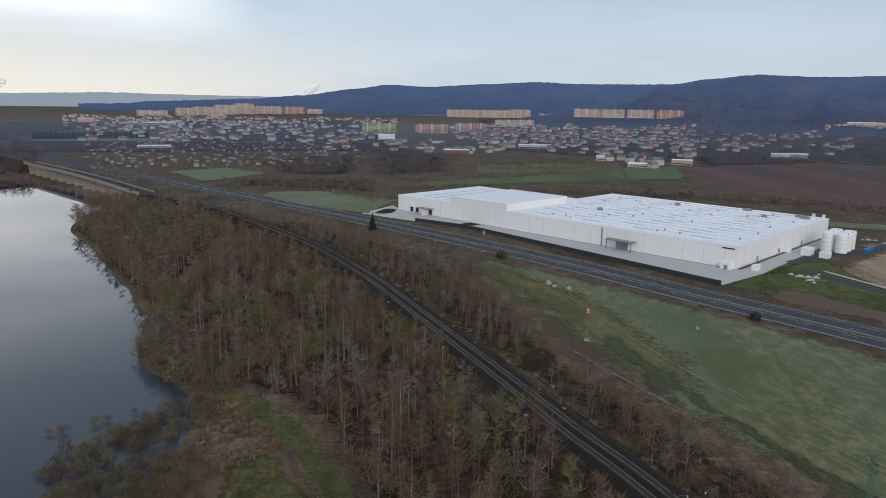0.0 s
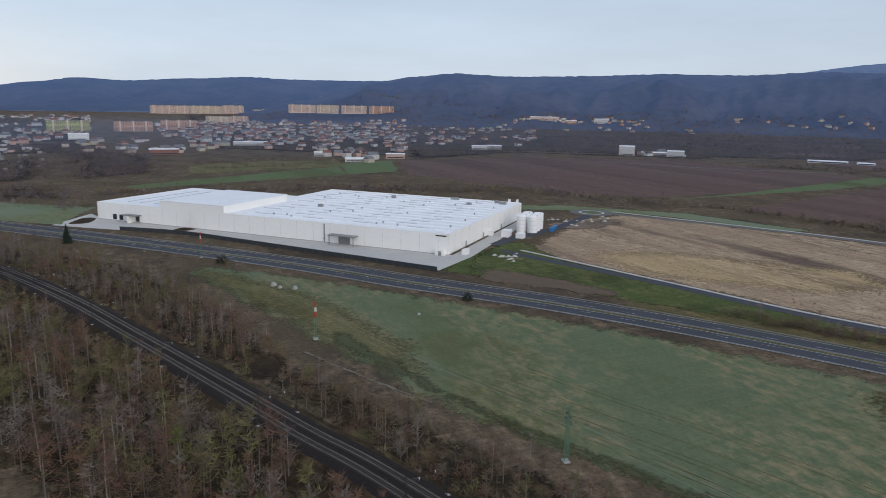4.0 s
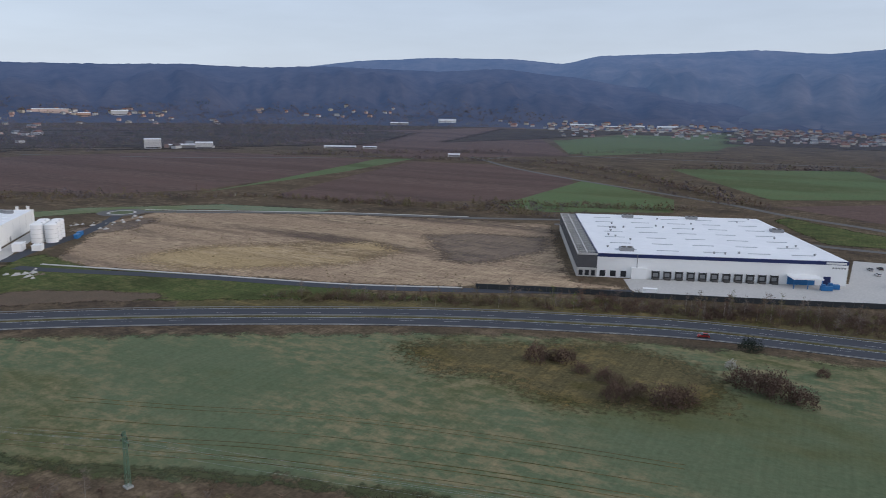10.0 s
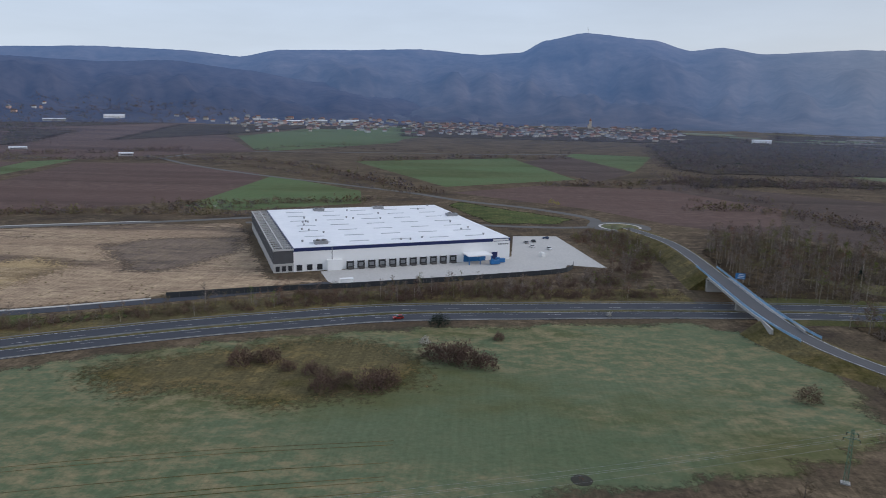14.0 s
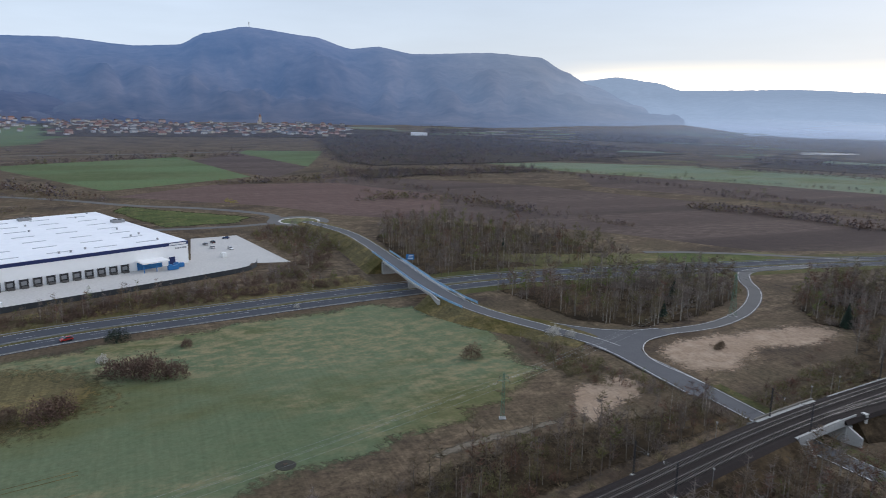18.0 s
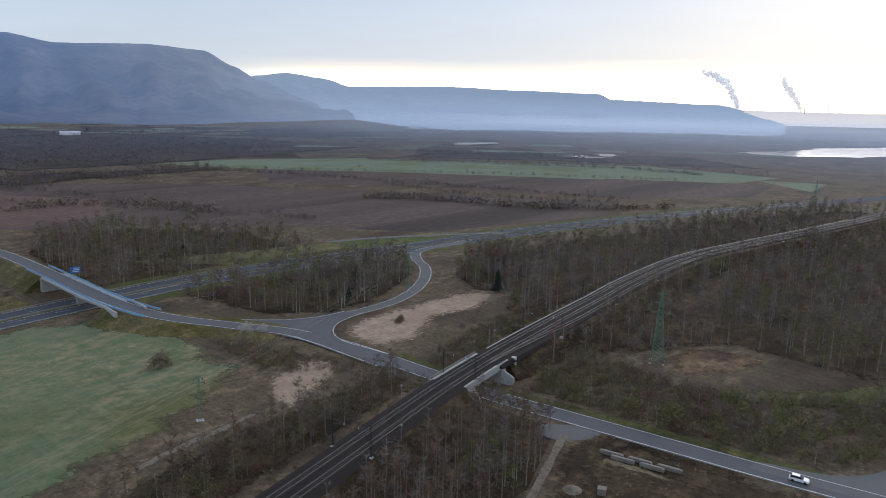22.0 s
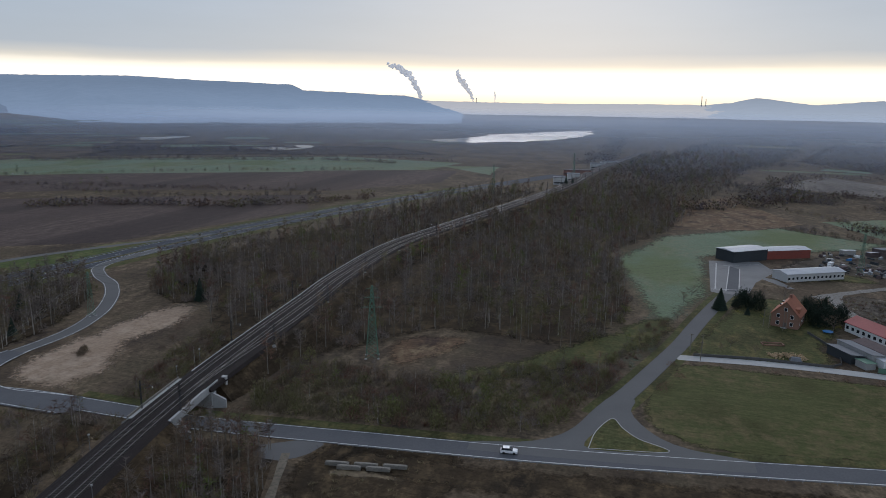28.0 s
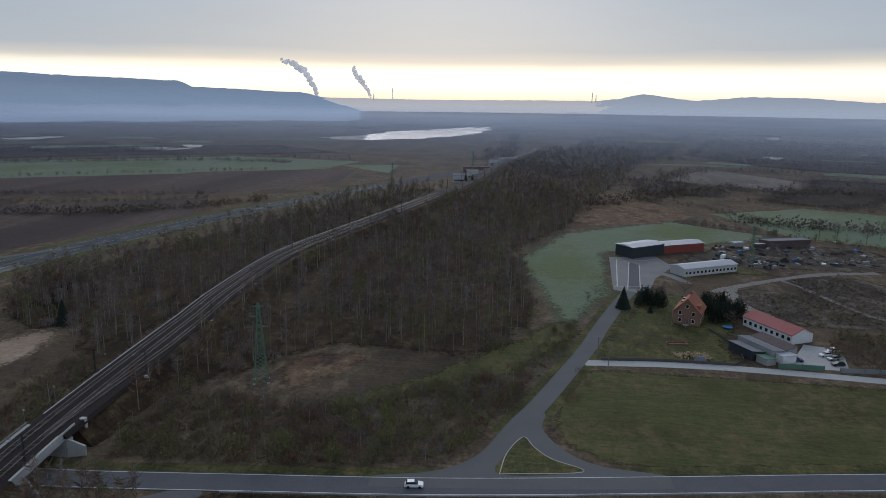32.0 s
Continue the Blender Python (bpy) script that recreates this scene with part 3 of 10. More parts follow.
def strip_geo(line, half_l, half_r, lift, geo=None, m=0, heights=None):
    """A ribbon along a line: from half_l to its left to half_r to its right."""
    g = geo or Geo()
    line = np.asarray(line, float)
    d = np.gradient(line[:, :2], axis=0)
    d /= np.linalg.norm(d, axis=1)[:, None] + 1e-9
    nrm = np.stack([-d[:, 1], d[:, 0]], 1)
    z = land(line[:, 0], line[:, 1]) + lift + (0 if heights is None else heights)
    left, right = line[:, :2] + nrm * half_l, line[:, :2] - nrm * half_r
    k = len(line)
    vs = [(*p, q) for p, q in zip(left, z)] + [(*p, q) for p, q in zip(right, z)]
    g.add(vs, [(i, k + i, k + i + 1, i + 1) for i in range(k - 1)], m)
    return g


def loft(line, profile, geo=None, m=0, heights=None, closed=True):
    """A solid along a line: profile is a row of (to the left, up)."""
    g = geo or Geo()
    line = np.asarray(line, float)
    d = np.gradient(line[:, :2], axis=0)
    d /= np.linalg.norm(d, axis=1)[:, None] + 1e-9
    nrm = np.stack([-d[:, 1], d[:, 0]], 1)
    base = land(line[:, 0], line[:, 1])
    k, vs = len(profile), []
    for i, p in enumerate(line):
        h = 0.0 if heights is None else float(heights[i])
        for a, up in profile:
            q = p[:2] + nrm[i] * (a(p) if callable(a) else a)
            vs.append((q[0], q[1], base[i] + (up(h) if callable(up) else up + h)))
    fs = []
    for i in range(len(line) - 1):
        for j in range(k if closed else k - 1):
            a, b = i * k + j, i * k + (j + 1) % k
            fs.append((a, b, b + k, a + k))
    if closed:
        fs += [tuple(range(k)), tuple(range(len(vs) - k, len(vs)))[::-1]]
    return g.add(vs, fs, m)


def dashes(line, on, off, width, shift, lift, geo, m=0, heights=None):
    """Painted dashes along a line."""
    line = np.asarray(line, float)
    seg = np.hypot(*np.diff(line[:, :2], axis=0).T)
    s = np.concatenate([[0], np.cumsum(seg)])
    t = 0.0
    while t + on < s[-1]:
        q = np.array([[np.interp(u, s, line[:, 0]), np.interp(u, s, line[:, 1])] for u in (t, t + on)])
        d = q[1] - q[0]
        d /= np.linalg.norm(d) + 1e-9
        n = np.array([-d[1], d[0]])
        h = 0 if heights is None else np.interp(t, s, heights)
        z = float(land(*q[0])) + lift + h
        c = q + n * shift
        geo.add([(*(c[0] + n * width / 2), z), (*(c[0] - n * width / 2), z), (*(c[1] - n * width / 2), z), (*(c[1] + n * width / 2), z)], [(0, 1, 2, 3)], m)
        t += on + off
    return geo


def build_ground():
    rings = np.concatenate([np.arange(0, 700, 11.0), np.geomspace(700, 4690, 50)])
    n = 320
    a = 2 * np.pi * np.arange(n) / n
    x, y = rings[:, None] * np.cos(a), rings[:, None] * np.sin(a)
    z = land(x, y)
    shore = near_line(np.vstack([LAKE, LAKE[:1]]), x.ravel(), y.ravel()).reshape(x.shape)
    wet = inside(LAKE, x.ravel(), y.ravel()).reshape(x.shape)
    z = z - np.where(wet, np.clip(shore * 0.25, 0, 4.0), -0.0)
    vs = np.stack([x, y, z], -1).reshape(-1, 3)
    i, j = np.meshgrid(np.arange(len(rings) - 1), np.arange(n), indexing="ij")
    j2 = (j + 1) % n
    fs = np.stack([i * n + j, (i + 1) * n + j, (i + 1) * n + j2, i * n + j2], -1).reshape(-1, 4)
    me = bpy.data.meshes.new("ground")
    me.from_pydata(vs.tolist(), [], fs.tolist())
    me.materials.append(M_GROUND)
    me.polygons.foreach_set("use_smooth", np.ones(len(fs), bool))
    me.update()
    return tagged(new("ground", me), "rough brown-green grassland reaching to the hills", "ground", kind="structure")


ground = build_ground()
sheet("water", LAKE, M_WATER, -0.35, "still dark lake water reflecting the pale sky", "lake")


def ridge(name, r0, depth, keys, material, label, seed=0.0, wob=0.07, relief=3.2):
    """A range of hills round the horizon; keys: compass degrees and height of its crest. Returns its height at (degrees, metres out)."""
    ka, kh = np.array(keys, float).T
    da, dd = np.array([(0, depth)] if isinstance(depth, (int, float)) else depth, float).T

    def height(q, r):
        i = int(np.clip(np.searchsorted(ka, q, "right") - 1, 0, len(ka) - 2))
        t = (q - ka[i]) / (ka[i + 1] - ka[i])
        t = t * t * (3 - 2 * t) * 0.6 + t * 0.4
        crest = kh[i] + (kh[i + 1] - kh[i]) * t
        deep = float(np.interp(q, da, dd))
        foot = float(land(r, 0))
        steep = 1.35 + 0.45 * min(1.0, max(0.0, (deep - 1300) / 600))      # long ranges rise slowly out of the plain
        u = max(0.0, 1 - (r0 - r) / deep)                   # 0 at the foot in front, 1 at the crest
        n1 = noise.noise((q * 0.22 + seed, u * 2.5, 1.7)) + 0.5 * noise.noise((q * 0.6 + seed, u * 5, 4.2)) + 0.25 * noise.noise((q * 1.7, u * 9, seed))
        fine = noise.noise((q * 4.0, u * 14, seed)) * 3.0 + noise.noise((q * 11.0, u * 30, seed)) * 1.5
        skew = q + 5.0 * noise.noise((q * 0.08, seed, 3.0)) + 3.5 * u       # spurs run aslant to the crest
        spur = 0.34 * noise.noise((skew * 0.26 + seed, u * 1.6, 9.0)) + 0.22 * noise.noise((skew * 0.6 - u * 2.5, u * 2.6, seed + 2.0)) + 0.10 * noise.noise((q * 1.3 + u * 4.0, u * 5.0, seed + 5))
        n1 += spur * relief
        return foot - 4 * (1 - u) ** 6 + (crest - foot) * u ** steep + (crest - foot) * wob * n1 * math.sin(math.pi * u) * min(1, 2 * u) * 2.2 + fine * min(1, 2 * u)

    az = np.arange(keys[0][0], keys[-1][0] + 0.01, 0.3)
    rows, vs = 30, []
    for j in range(rows):
        for q in az:
            r = r0 - float(np.interp(q, da, dd)) * (1 - j / (rows - 1))
            c = radians(q)
            vs.append((r * math.sin(c), r * math.cos(c), height(float(q), r)))
    m = len(az)
    for q in az:                             # the far side
        c = radians(q)
        vs.append(((r0 + 250) * math.sin(c), (r0 + 250) * math.cos(c), -20.0))
    fs = [(j * m + k, j * m + k + 1, (j + 1) * m + k + 1, (j + 1) * m + k) for j in range(rows) for k in range(m - 1)]
    me = bpy.data.meshes.new(name)
    me.from_pydata(vs, [], [f[::-1] for f in fs])
    me.materials.append(material)
    me.polygons.foreach_set("use_smooth", np.ones(len(fs), bool))
    me.update()
    tagged(new(name, me), label, "hills", kind="structure")
    return height


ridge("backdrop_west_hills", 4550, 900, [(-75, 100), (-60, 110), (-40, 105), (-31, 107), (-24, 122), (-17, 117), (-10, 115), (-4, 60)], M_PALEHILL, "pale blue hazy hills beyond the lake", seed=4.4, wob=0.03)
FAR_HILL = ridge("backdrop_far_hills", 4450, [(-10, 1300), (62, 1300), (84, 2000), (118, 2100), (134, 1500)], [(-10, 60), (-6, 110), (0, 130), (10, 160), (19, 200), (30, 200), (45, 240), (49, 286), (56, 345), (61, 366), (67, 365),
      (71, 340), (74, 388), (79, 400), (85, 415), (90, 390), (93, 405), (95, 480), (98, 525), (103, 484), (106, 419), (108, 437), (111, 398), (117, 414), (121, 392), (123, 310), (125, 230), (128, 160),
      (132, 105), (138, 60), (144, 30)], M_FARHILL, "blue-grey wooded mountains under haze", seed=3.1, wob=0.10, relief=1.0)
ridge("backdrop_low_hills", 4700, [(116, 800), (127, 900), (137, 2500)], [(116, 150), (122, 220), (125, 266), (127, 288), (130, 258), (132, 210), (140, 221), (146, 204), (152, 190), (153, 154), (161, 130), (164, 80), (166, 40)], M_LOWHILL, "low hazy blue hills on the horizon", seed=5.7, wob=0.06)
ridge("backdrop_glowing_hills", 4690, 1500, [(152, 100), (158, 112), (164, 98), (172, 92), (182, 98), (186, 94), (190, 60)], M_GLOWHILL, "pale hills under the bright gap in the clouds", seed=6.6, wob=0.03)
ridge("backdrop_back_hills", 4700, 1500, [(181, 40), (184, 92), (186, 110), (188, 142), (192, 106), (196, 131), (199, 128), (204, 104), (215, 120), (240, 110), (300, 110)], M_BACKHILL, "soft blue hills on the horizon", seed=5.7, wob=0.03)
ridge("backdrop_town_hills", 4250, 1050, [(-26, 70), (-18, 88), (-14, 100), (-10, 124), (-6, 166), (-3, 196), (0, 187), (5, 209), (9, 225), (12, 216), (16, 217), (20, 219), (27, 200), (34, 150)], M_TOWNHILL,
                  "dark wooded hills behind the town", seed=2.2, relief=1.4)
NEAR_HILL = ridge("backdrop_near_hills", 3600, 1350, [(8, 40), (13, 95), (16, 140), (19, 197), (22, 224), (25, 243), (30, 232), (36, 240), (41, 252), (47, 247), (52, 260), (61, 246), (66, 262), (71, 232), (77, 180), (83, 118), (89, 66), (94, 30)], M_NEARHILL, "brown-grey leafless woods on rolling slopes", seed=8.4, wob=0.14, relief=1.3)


def far_z(x, y):
    """Height of the land with the hills on it."""
    q, r = math.degrees(math.atan2(x, y)), math.hypot(x, y)
    z = float(land(x, y))
    if 8 < q < 94 and r > 2250:
        z = max(z, NEAR_HILL(q, r))
    if 60 < q < 140 and r > 2300:
        z = max(z, FAR_HILL(q, r))
    return z


def tube(pts, w, geo=None):
    """One continuous wire through the points."""
    g = geo or Geo()
    pts = [Vector(p) for p in pts]
    vs = []
    for i, p in enumerate(pts):
        d = (pts[min(i + 1, len(pts) - 1)] - pts[max(i - 1, 0)]).normalized()
        a = d.cross(Vector((0, 0, 1))).normalized() * w / 2
        b = a.cross(d).normalized() * w / 2
        vs += [tuple(p + a * math.cos(q) + b * math.sin(q)) for q in (1.57, 3.67, 5.76)]
    n = len(pts)
    return g.add(vs, [(3 * i + j, 3 * i + (j + 1) % 3, 3 * i + 3 + (j + 1) % 3, 3 * i + 3 + j) for i in range(n - 1) for j in range(3)])

# ---- lines of the plan ----
RAIL = spline([(-680, 1038), (-557, 907), (-444, 786), (-327, 664.5), (-224, 551), (-151.6, 488), (-96.4, 417), (-61.6, 369), (-28.7, 307.5), (-4, 251), (20, 192), (33, 159), (45, 130), (62, 75), (78, 10), (88, -40),
               (96, -81), (103, -115), (109, -145), (114, -178), (119, -222), (123, -263), (127.5, -306), (129, -380), (118, -450), (100, -541), (80, -651), (64, -756), (54, -880), (40, -1000), (-6, -1300)], 5)
HWY = spline([(-640, 1110), (-379, 841), (-153, 605), (-23, 468), (71, 362), (118, 300), (161, 247), (200, 190), (236, 127), (260, 72), (274, 31), (283, -25), (290, -75), (294, -120), (296, -170),
              (289, -240), (277, -305), (268, -365), (256, -425), (240, -480), (206, -600), (160, -720), (90, -900)], 6)
LINK = spline([(500, -108, 0.2), (465, -114, 2.2), (425, -118, 4.6), (384, -118, 6.2), (320, -116, 6.8), (270, -116, 6.0), (242, -124, 3.4), (218, -140, 1.2), (195, -153, 0.3), (165, -158, 0), (129, -158, 0),
               (103, -158, 0), (57, -163, 0), (8, -169, 0), (-45, -178, 0), (-95, -187, 0), (-210, -206, 0)], 4)
LOOP = spline([(206, -163), (199.5, -180), (197.5, -198), (198.5, -213), (203, -228), (209, -241), (221, -259), (236, -275), (252, -286), (267, -306), (265, -350)], 4)
SIDE = spline([(14, -171), (6, -175.5), (1.5, -181), (-1.5, -188), (-6, -202), (-12, -217), (-20, -240), (-30, -270), (-37.5, -297), (-47.5, -330), (-55.5, -354)], 4)
LANE = spline([(-28, -255), (-60, -258), (-97, -257), (-160, -251), (-230, -245)], 6)


def polar_xy(az, r):
    return (r * math.sin(radians(az)), r * math.cos(radians(az)))


def road(name, line, half, material, label, lift=0.10, heights=None, kerb=0.0):
    g = loft(line, [(half, lift), (half, lift - 0.3), (-half, lift - 0.3), (-half, lift)], heights=heights)
    return tagged(new(name, g.mesh(name, material)), label, "road", kind="structure")


rail_h = np.interp(-RAIL[:, 1], [-700, -600, -520, -380, -250, -150, 30, 120, 300, 600], [12.0, 11.5, 9.5, 6.0, 4.0, 3.6, 5.5, 6.0, 5.6, 5.2])


def clear_of(lines):
    """A test that keeps trees off the ways."""
    def test(x, y):
        ok = np.ones(len(x), bool)
        for line, half in lines:
            ok &= near_line(line, x, y) > half
        return ok
    return test


KEEP_WAYS = clear_of([(RAIL[::3], 9.5), (HWY[::3], 15), (LINK[::3], 8), (LOOP[::2], 7), (SIDE[::2], 7), (LANE[::2], 5)])


def KEEP(x, y):
    """Off the ways and out of the lake."""
    return KEEP_WAYS(x, y) & ~inside(LAKE, x, y)


def KEEP_OPEN(x, y):
    """The same, with a wider clearing beside the open line in the south."""
    return KEEP(x, y) & ((np.asarray(y) > -260) | (near_line(RAIL[::3], x, y) > np.interp(-np.asarray(y), [260, 420, 800], [10, 17, 22])))


# fields and beds
sheet("field_dewy_grass", [(19, 352), (40, 283), (58, 215), (72, 166), (91, 128), (106, 96), (122, 40), (134, -10), (140, -30), (150, -68), (158, -92), (178, -121), (225, -122), (262, -108), (277, -90),
      (272, -50), (264, -5), (254, 40), (238, 85), (215, 130), (180, 187), (140, 245), (98, 300), (60, 345), (25, 375)], M_FIELD, 0.04, "dewy green meadow with dry tufts between road and railway", "meadow", step=12, rag=1.6, soft=4)
sheet("field_building_land", [(272, 402), (300, 440), (330, 440), (360, 445), (426, 328), (464, 231), (479, 165), (388, 128), (324, 99), (330, 70), (320, 70), (282, 140), (258, 190), (238, 256), (205, 345)], M_STRAW, 0.04,
      "bare straw-coloured building land", "building land", step=12, rag=2.0, soft=5)
sheet("field_ploughed", [(309, 790), (372, 991), (592, 1026), (836, 928), (879, 710), (883, 600), (588, 528), (470, 520), (400, 570)], M_PLOUGH, 0.05, "brown ploughed field", "field")
sheet("field_green_strip", [(459, 505), (700, 520), (950, 562), (891, 600), (588, 527)], M_CROP, 0.06, "bright green strip of young crop", "field")
sheet("field_ploughed", [(482, 437), (690, 490), (896, 535), (922, 422), (817, 264), (734, 232), (584, 240), (500, 330)], M_PLOUGH, 0.05, "brown ploughed field", "field")
sheet("field_crop_corner", [(546, 239), (793, 239), (675, 116), (589, 101), (530, 190)], M_CROP, 0.075, "green crop field", "field")
sheet("field_ploughed", [(680, 27), (759, -66), (751, -195), (622, -269), (476, -208), (520, -144), (588, -97)], M_PLOUGH, 0.05, "brown ploughed field", "field")
sheet("field_crop_far", [(1615, 570), (1841, 412), (2396, 220), (1790, 134), (1362, 259), (1210, 396)], M_CROP, 0.2, "distant green crop field", "field")
sheet("field_crop_mid", [(1021, 185), (1153, -52), (833, -116), (726, 35)], M_CROP, 0.1, "green crop field", "field")
sheet("field_ploughed_far", [(1172, 1056), (2012, 1400), (2654, 1100), (1168, 382), (949, 572)], M_PLOUGH, 0.1, "distant brown ploughed field", "field")
sheet("field_ploughed_dark", [(623, -30), (821, -231), (671, -405), (299, -608), (254, -523), (307, -356), (396, -300), (480, -212), (620, -272)], M_PLOUGH_DARK, 0.045, "dark ploughed field", "field")
sheet("field_grass_far", [(909, -556), (856, -725), (494, -977), (403, -804), (598, -694), (801, -576)], M_MEADOW, 0.08, "pale green grass field", "field")
sheet("water_pond", [(478, -1540), (415, -1674), (380, -1836), (270, -2017), (141, -2155), (145, -1893), (198, -1704), (263, -1595), (363, -1520)], M_POND, 1.0, "bright pond under the low sun", "pond", smooth=40, rag=22)
sheet("field_frosty_meadow", [(4, -412), (-24, -503), (-111, -574), (-180, -518), (-155, -493), (-55, -439), (-50, -354), (-27, -282), (-14, -225), (-7, -253), (-16, -307)], M_MEADOW, 0.04, "pale frosted meadow beside the wood", "meadow", rag=2.2, soft=9)
sheet("field_mown_grass", [(-15.5, -207), (-18, -227), (-28, -249), (-38, -251), (-78, -250), (-180, -246), (-190, -208), (-99, -194), (-45, -184), (-29, -185.5), (-21, -191), (-16, -198)], M_MOWN, 0.04, "mown green field beside the road", "field", rag=0.6, soft=2)
sheet("ground_sandy_patch", [(187, -171), (191, -194), (190.5, -218), (188, -246), (174, -261), (162, -236), (165, -206), (153, -182), (157, -163), (171, -162)], M_SAND_WARM, 0.05, "sandy bare patch", "bare ground", smooth=6, rag=3.0, soft=7)

sheet("field_olive_corner", [(200, 140), (216, 124), (241, 72), (246, 27), (214, 8), (190, 14), (174, 57), (182, 86), (175, 105)], M_OLIVE, 0.056, "olive-brown rough grass corner of the meadow", "meadow", smooth=8, rag=6.0, soft=16)
sheet("field_dark_band", [(66, 247), (73, 219), (84, 171), (97, 137), (109, 108), (124, 60), (119, 58), (103, 103), (90.6, 133), (79.7, 163), (67.5, 204), (60.8, 229)], M_RUT, 0.062, "dark green rutted band along the meadow", "meadow", smooth=6, rag=1.6, soft=3.5)
for k, o in enumerate((3.0, 5.2, 9.5, 11.5, 18.0, 27.0, 29.2)):
    ln = spline([(84 + o, 171 + o * 0.4), (97 + o, 137 + o * 0.4), (110 + o, 106 + o * 0.4), (124 + o, 60 + o * 0.3), (134 + o, 20)], 5)
    tagged(new("wheel_track", strip_geo(ln, 0.16, 0.16, 0.066 + 0.001 * k).mesh("wheel_track", M_OLIVE)), "faint dark wheel track across the meadow", "track", kind="structure")
sheet("field_grass_bank", [(139, 316), (163, 345), (186, 373), (203, 290), (240, 196), (272, 129), (262, 122), (228, 190), (192, 247), (160, 290)], M_LAWN, 0.046, "green grass bank above the highway", "bank", rag=1.5, soft=5)
sheet("ground_red_bed", [(160, 309), (179, 304), (203, 252), (195, 241), (172, 268), (152, 291)], M_BROWN, 0.058, "reddish brown bare strip on the bank", "bare ground", smooth=5, rag=2.5, soft=4)
sheet("ground_straw_area", [(234, 335), (279, 328), (357, 253), (346, 205), (293, 207), (246, 245), (225, 283)], M_STRAW_PALE, 0.056, "paler straw-coloured middle of the building land", "building land", smooth=12, rag=9.0, soft=22)
sheet("ground_churned", [(393, 233), (433, 150), (400, 134), (345, 140), (318, 165), (345, 196)], M_CHURNED, 0.058, "dark churned soil on the building land", "building land", smooth=10, rag=8.0, soft=14)
sheet("ground_churned", [(262, 425), (284, 393), (330, 404), (345, 425), (300, 432)], M_CHURNED, 0.058, "dark churned soil by the roundabout", "building land", smooth=6, rag=5.0, soft=8)
sheet("field_green_verge", [(623, 18), (592, -8), (534, -76), (508, -62), (501, -10), (540, 8), (590, 28)], M_LAWN, 0.07, "bright green grass beside the country road", "verge", rag=2.0, soft=4)
sheet("field_green_verge", [(326, -296), (308, -328), (290, -350), (283, -330), (289, -296), (300, -282), (318, -282)], M_LAWN, 0.094, "green grass between highway and slip road", "verge", rag=1.0)
sheet("field_pale_strip", [polar_xy(a, d) for a, d in ((24, 592), (34, 612), (44, 602), (53, 560), (51, 540), (42, 572), (34, 577), (26, 560))], M_MEADOW, 0.055, "pale grass strip behind the building land", "field", rag=2.0, soft=5)
sheet("road_junction", [(228, -136.5), (207, -145.5), (184, -150), (160, -150), (146, -150), (140, -154), (147, -162), (163, -160.4), (174, -159), (184, -163), (191, -171), (194, -186), (202.5, -186), (204.5, -173), (211, -161), (224, -149)], M_ASPHALT_MID, 0.34, "wide asphalt junction of slip road and grey road", "road")
bank = HWY[(HWY[:, 1] < 225) & (HWY[:, 1] > -106)]
tagged(new("ground_highway_bank", strip_geo(bank, 36, -11.5, 0.035).mesh("ground_highway_bank", M_OLIVE)), "dark olive rough grass along the highway", "bank", kind="structure")
sheet("field_dry_edge", [(19, 352), (40, 283), (58, 215), (72, 185), (88, 200), (84, 250), (66, 310), (30, 368)], M_FIELD_DRY, 0.059, "straw-coloured dry grass along the birches", "meadow", smooth=8, rag=4.0, soft=12)
south_hw = HWY[(HWY[:, 1] < -118) & (HWY[:, 1] > -720)]
for a, b in ((22.0, -11.4), (-11.4, 19.0)):
    tagged(new("verge", strip_geo(south_hw, a, b, 0.086).mesh("verge", M_MOWN)), "green grass verge beside the highway", "verge", kind="structure")
road("highway", HWY, 11.3, M_ASPHALT, "dark asphalt dual carriageway with white lines")
road("road_link", LINK, 4.0, M_ASPHALT_MID, "grey asphalt road", heights=LINK[:, 2], lift=0.13)
road("road_slip", LOOP, 3.4, M_ASPHALT_OLD, "curved grey slip road", lift=0.12)
road("road_side", SIDE, 3.2, M_ASPHALT_OLD, "narrow worn asphalt road", lift=0.12)
road("road_lane", LANE, 2.6, M_CONCRETE, "pale concrete lane", lift=0.11)

# ---- trees ----


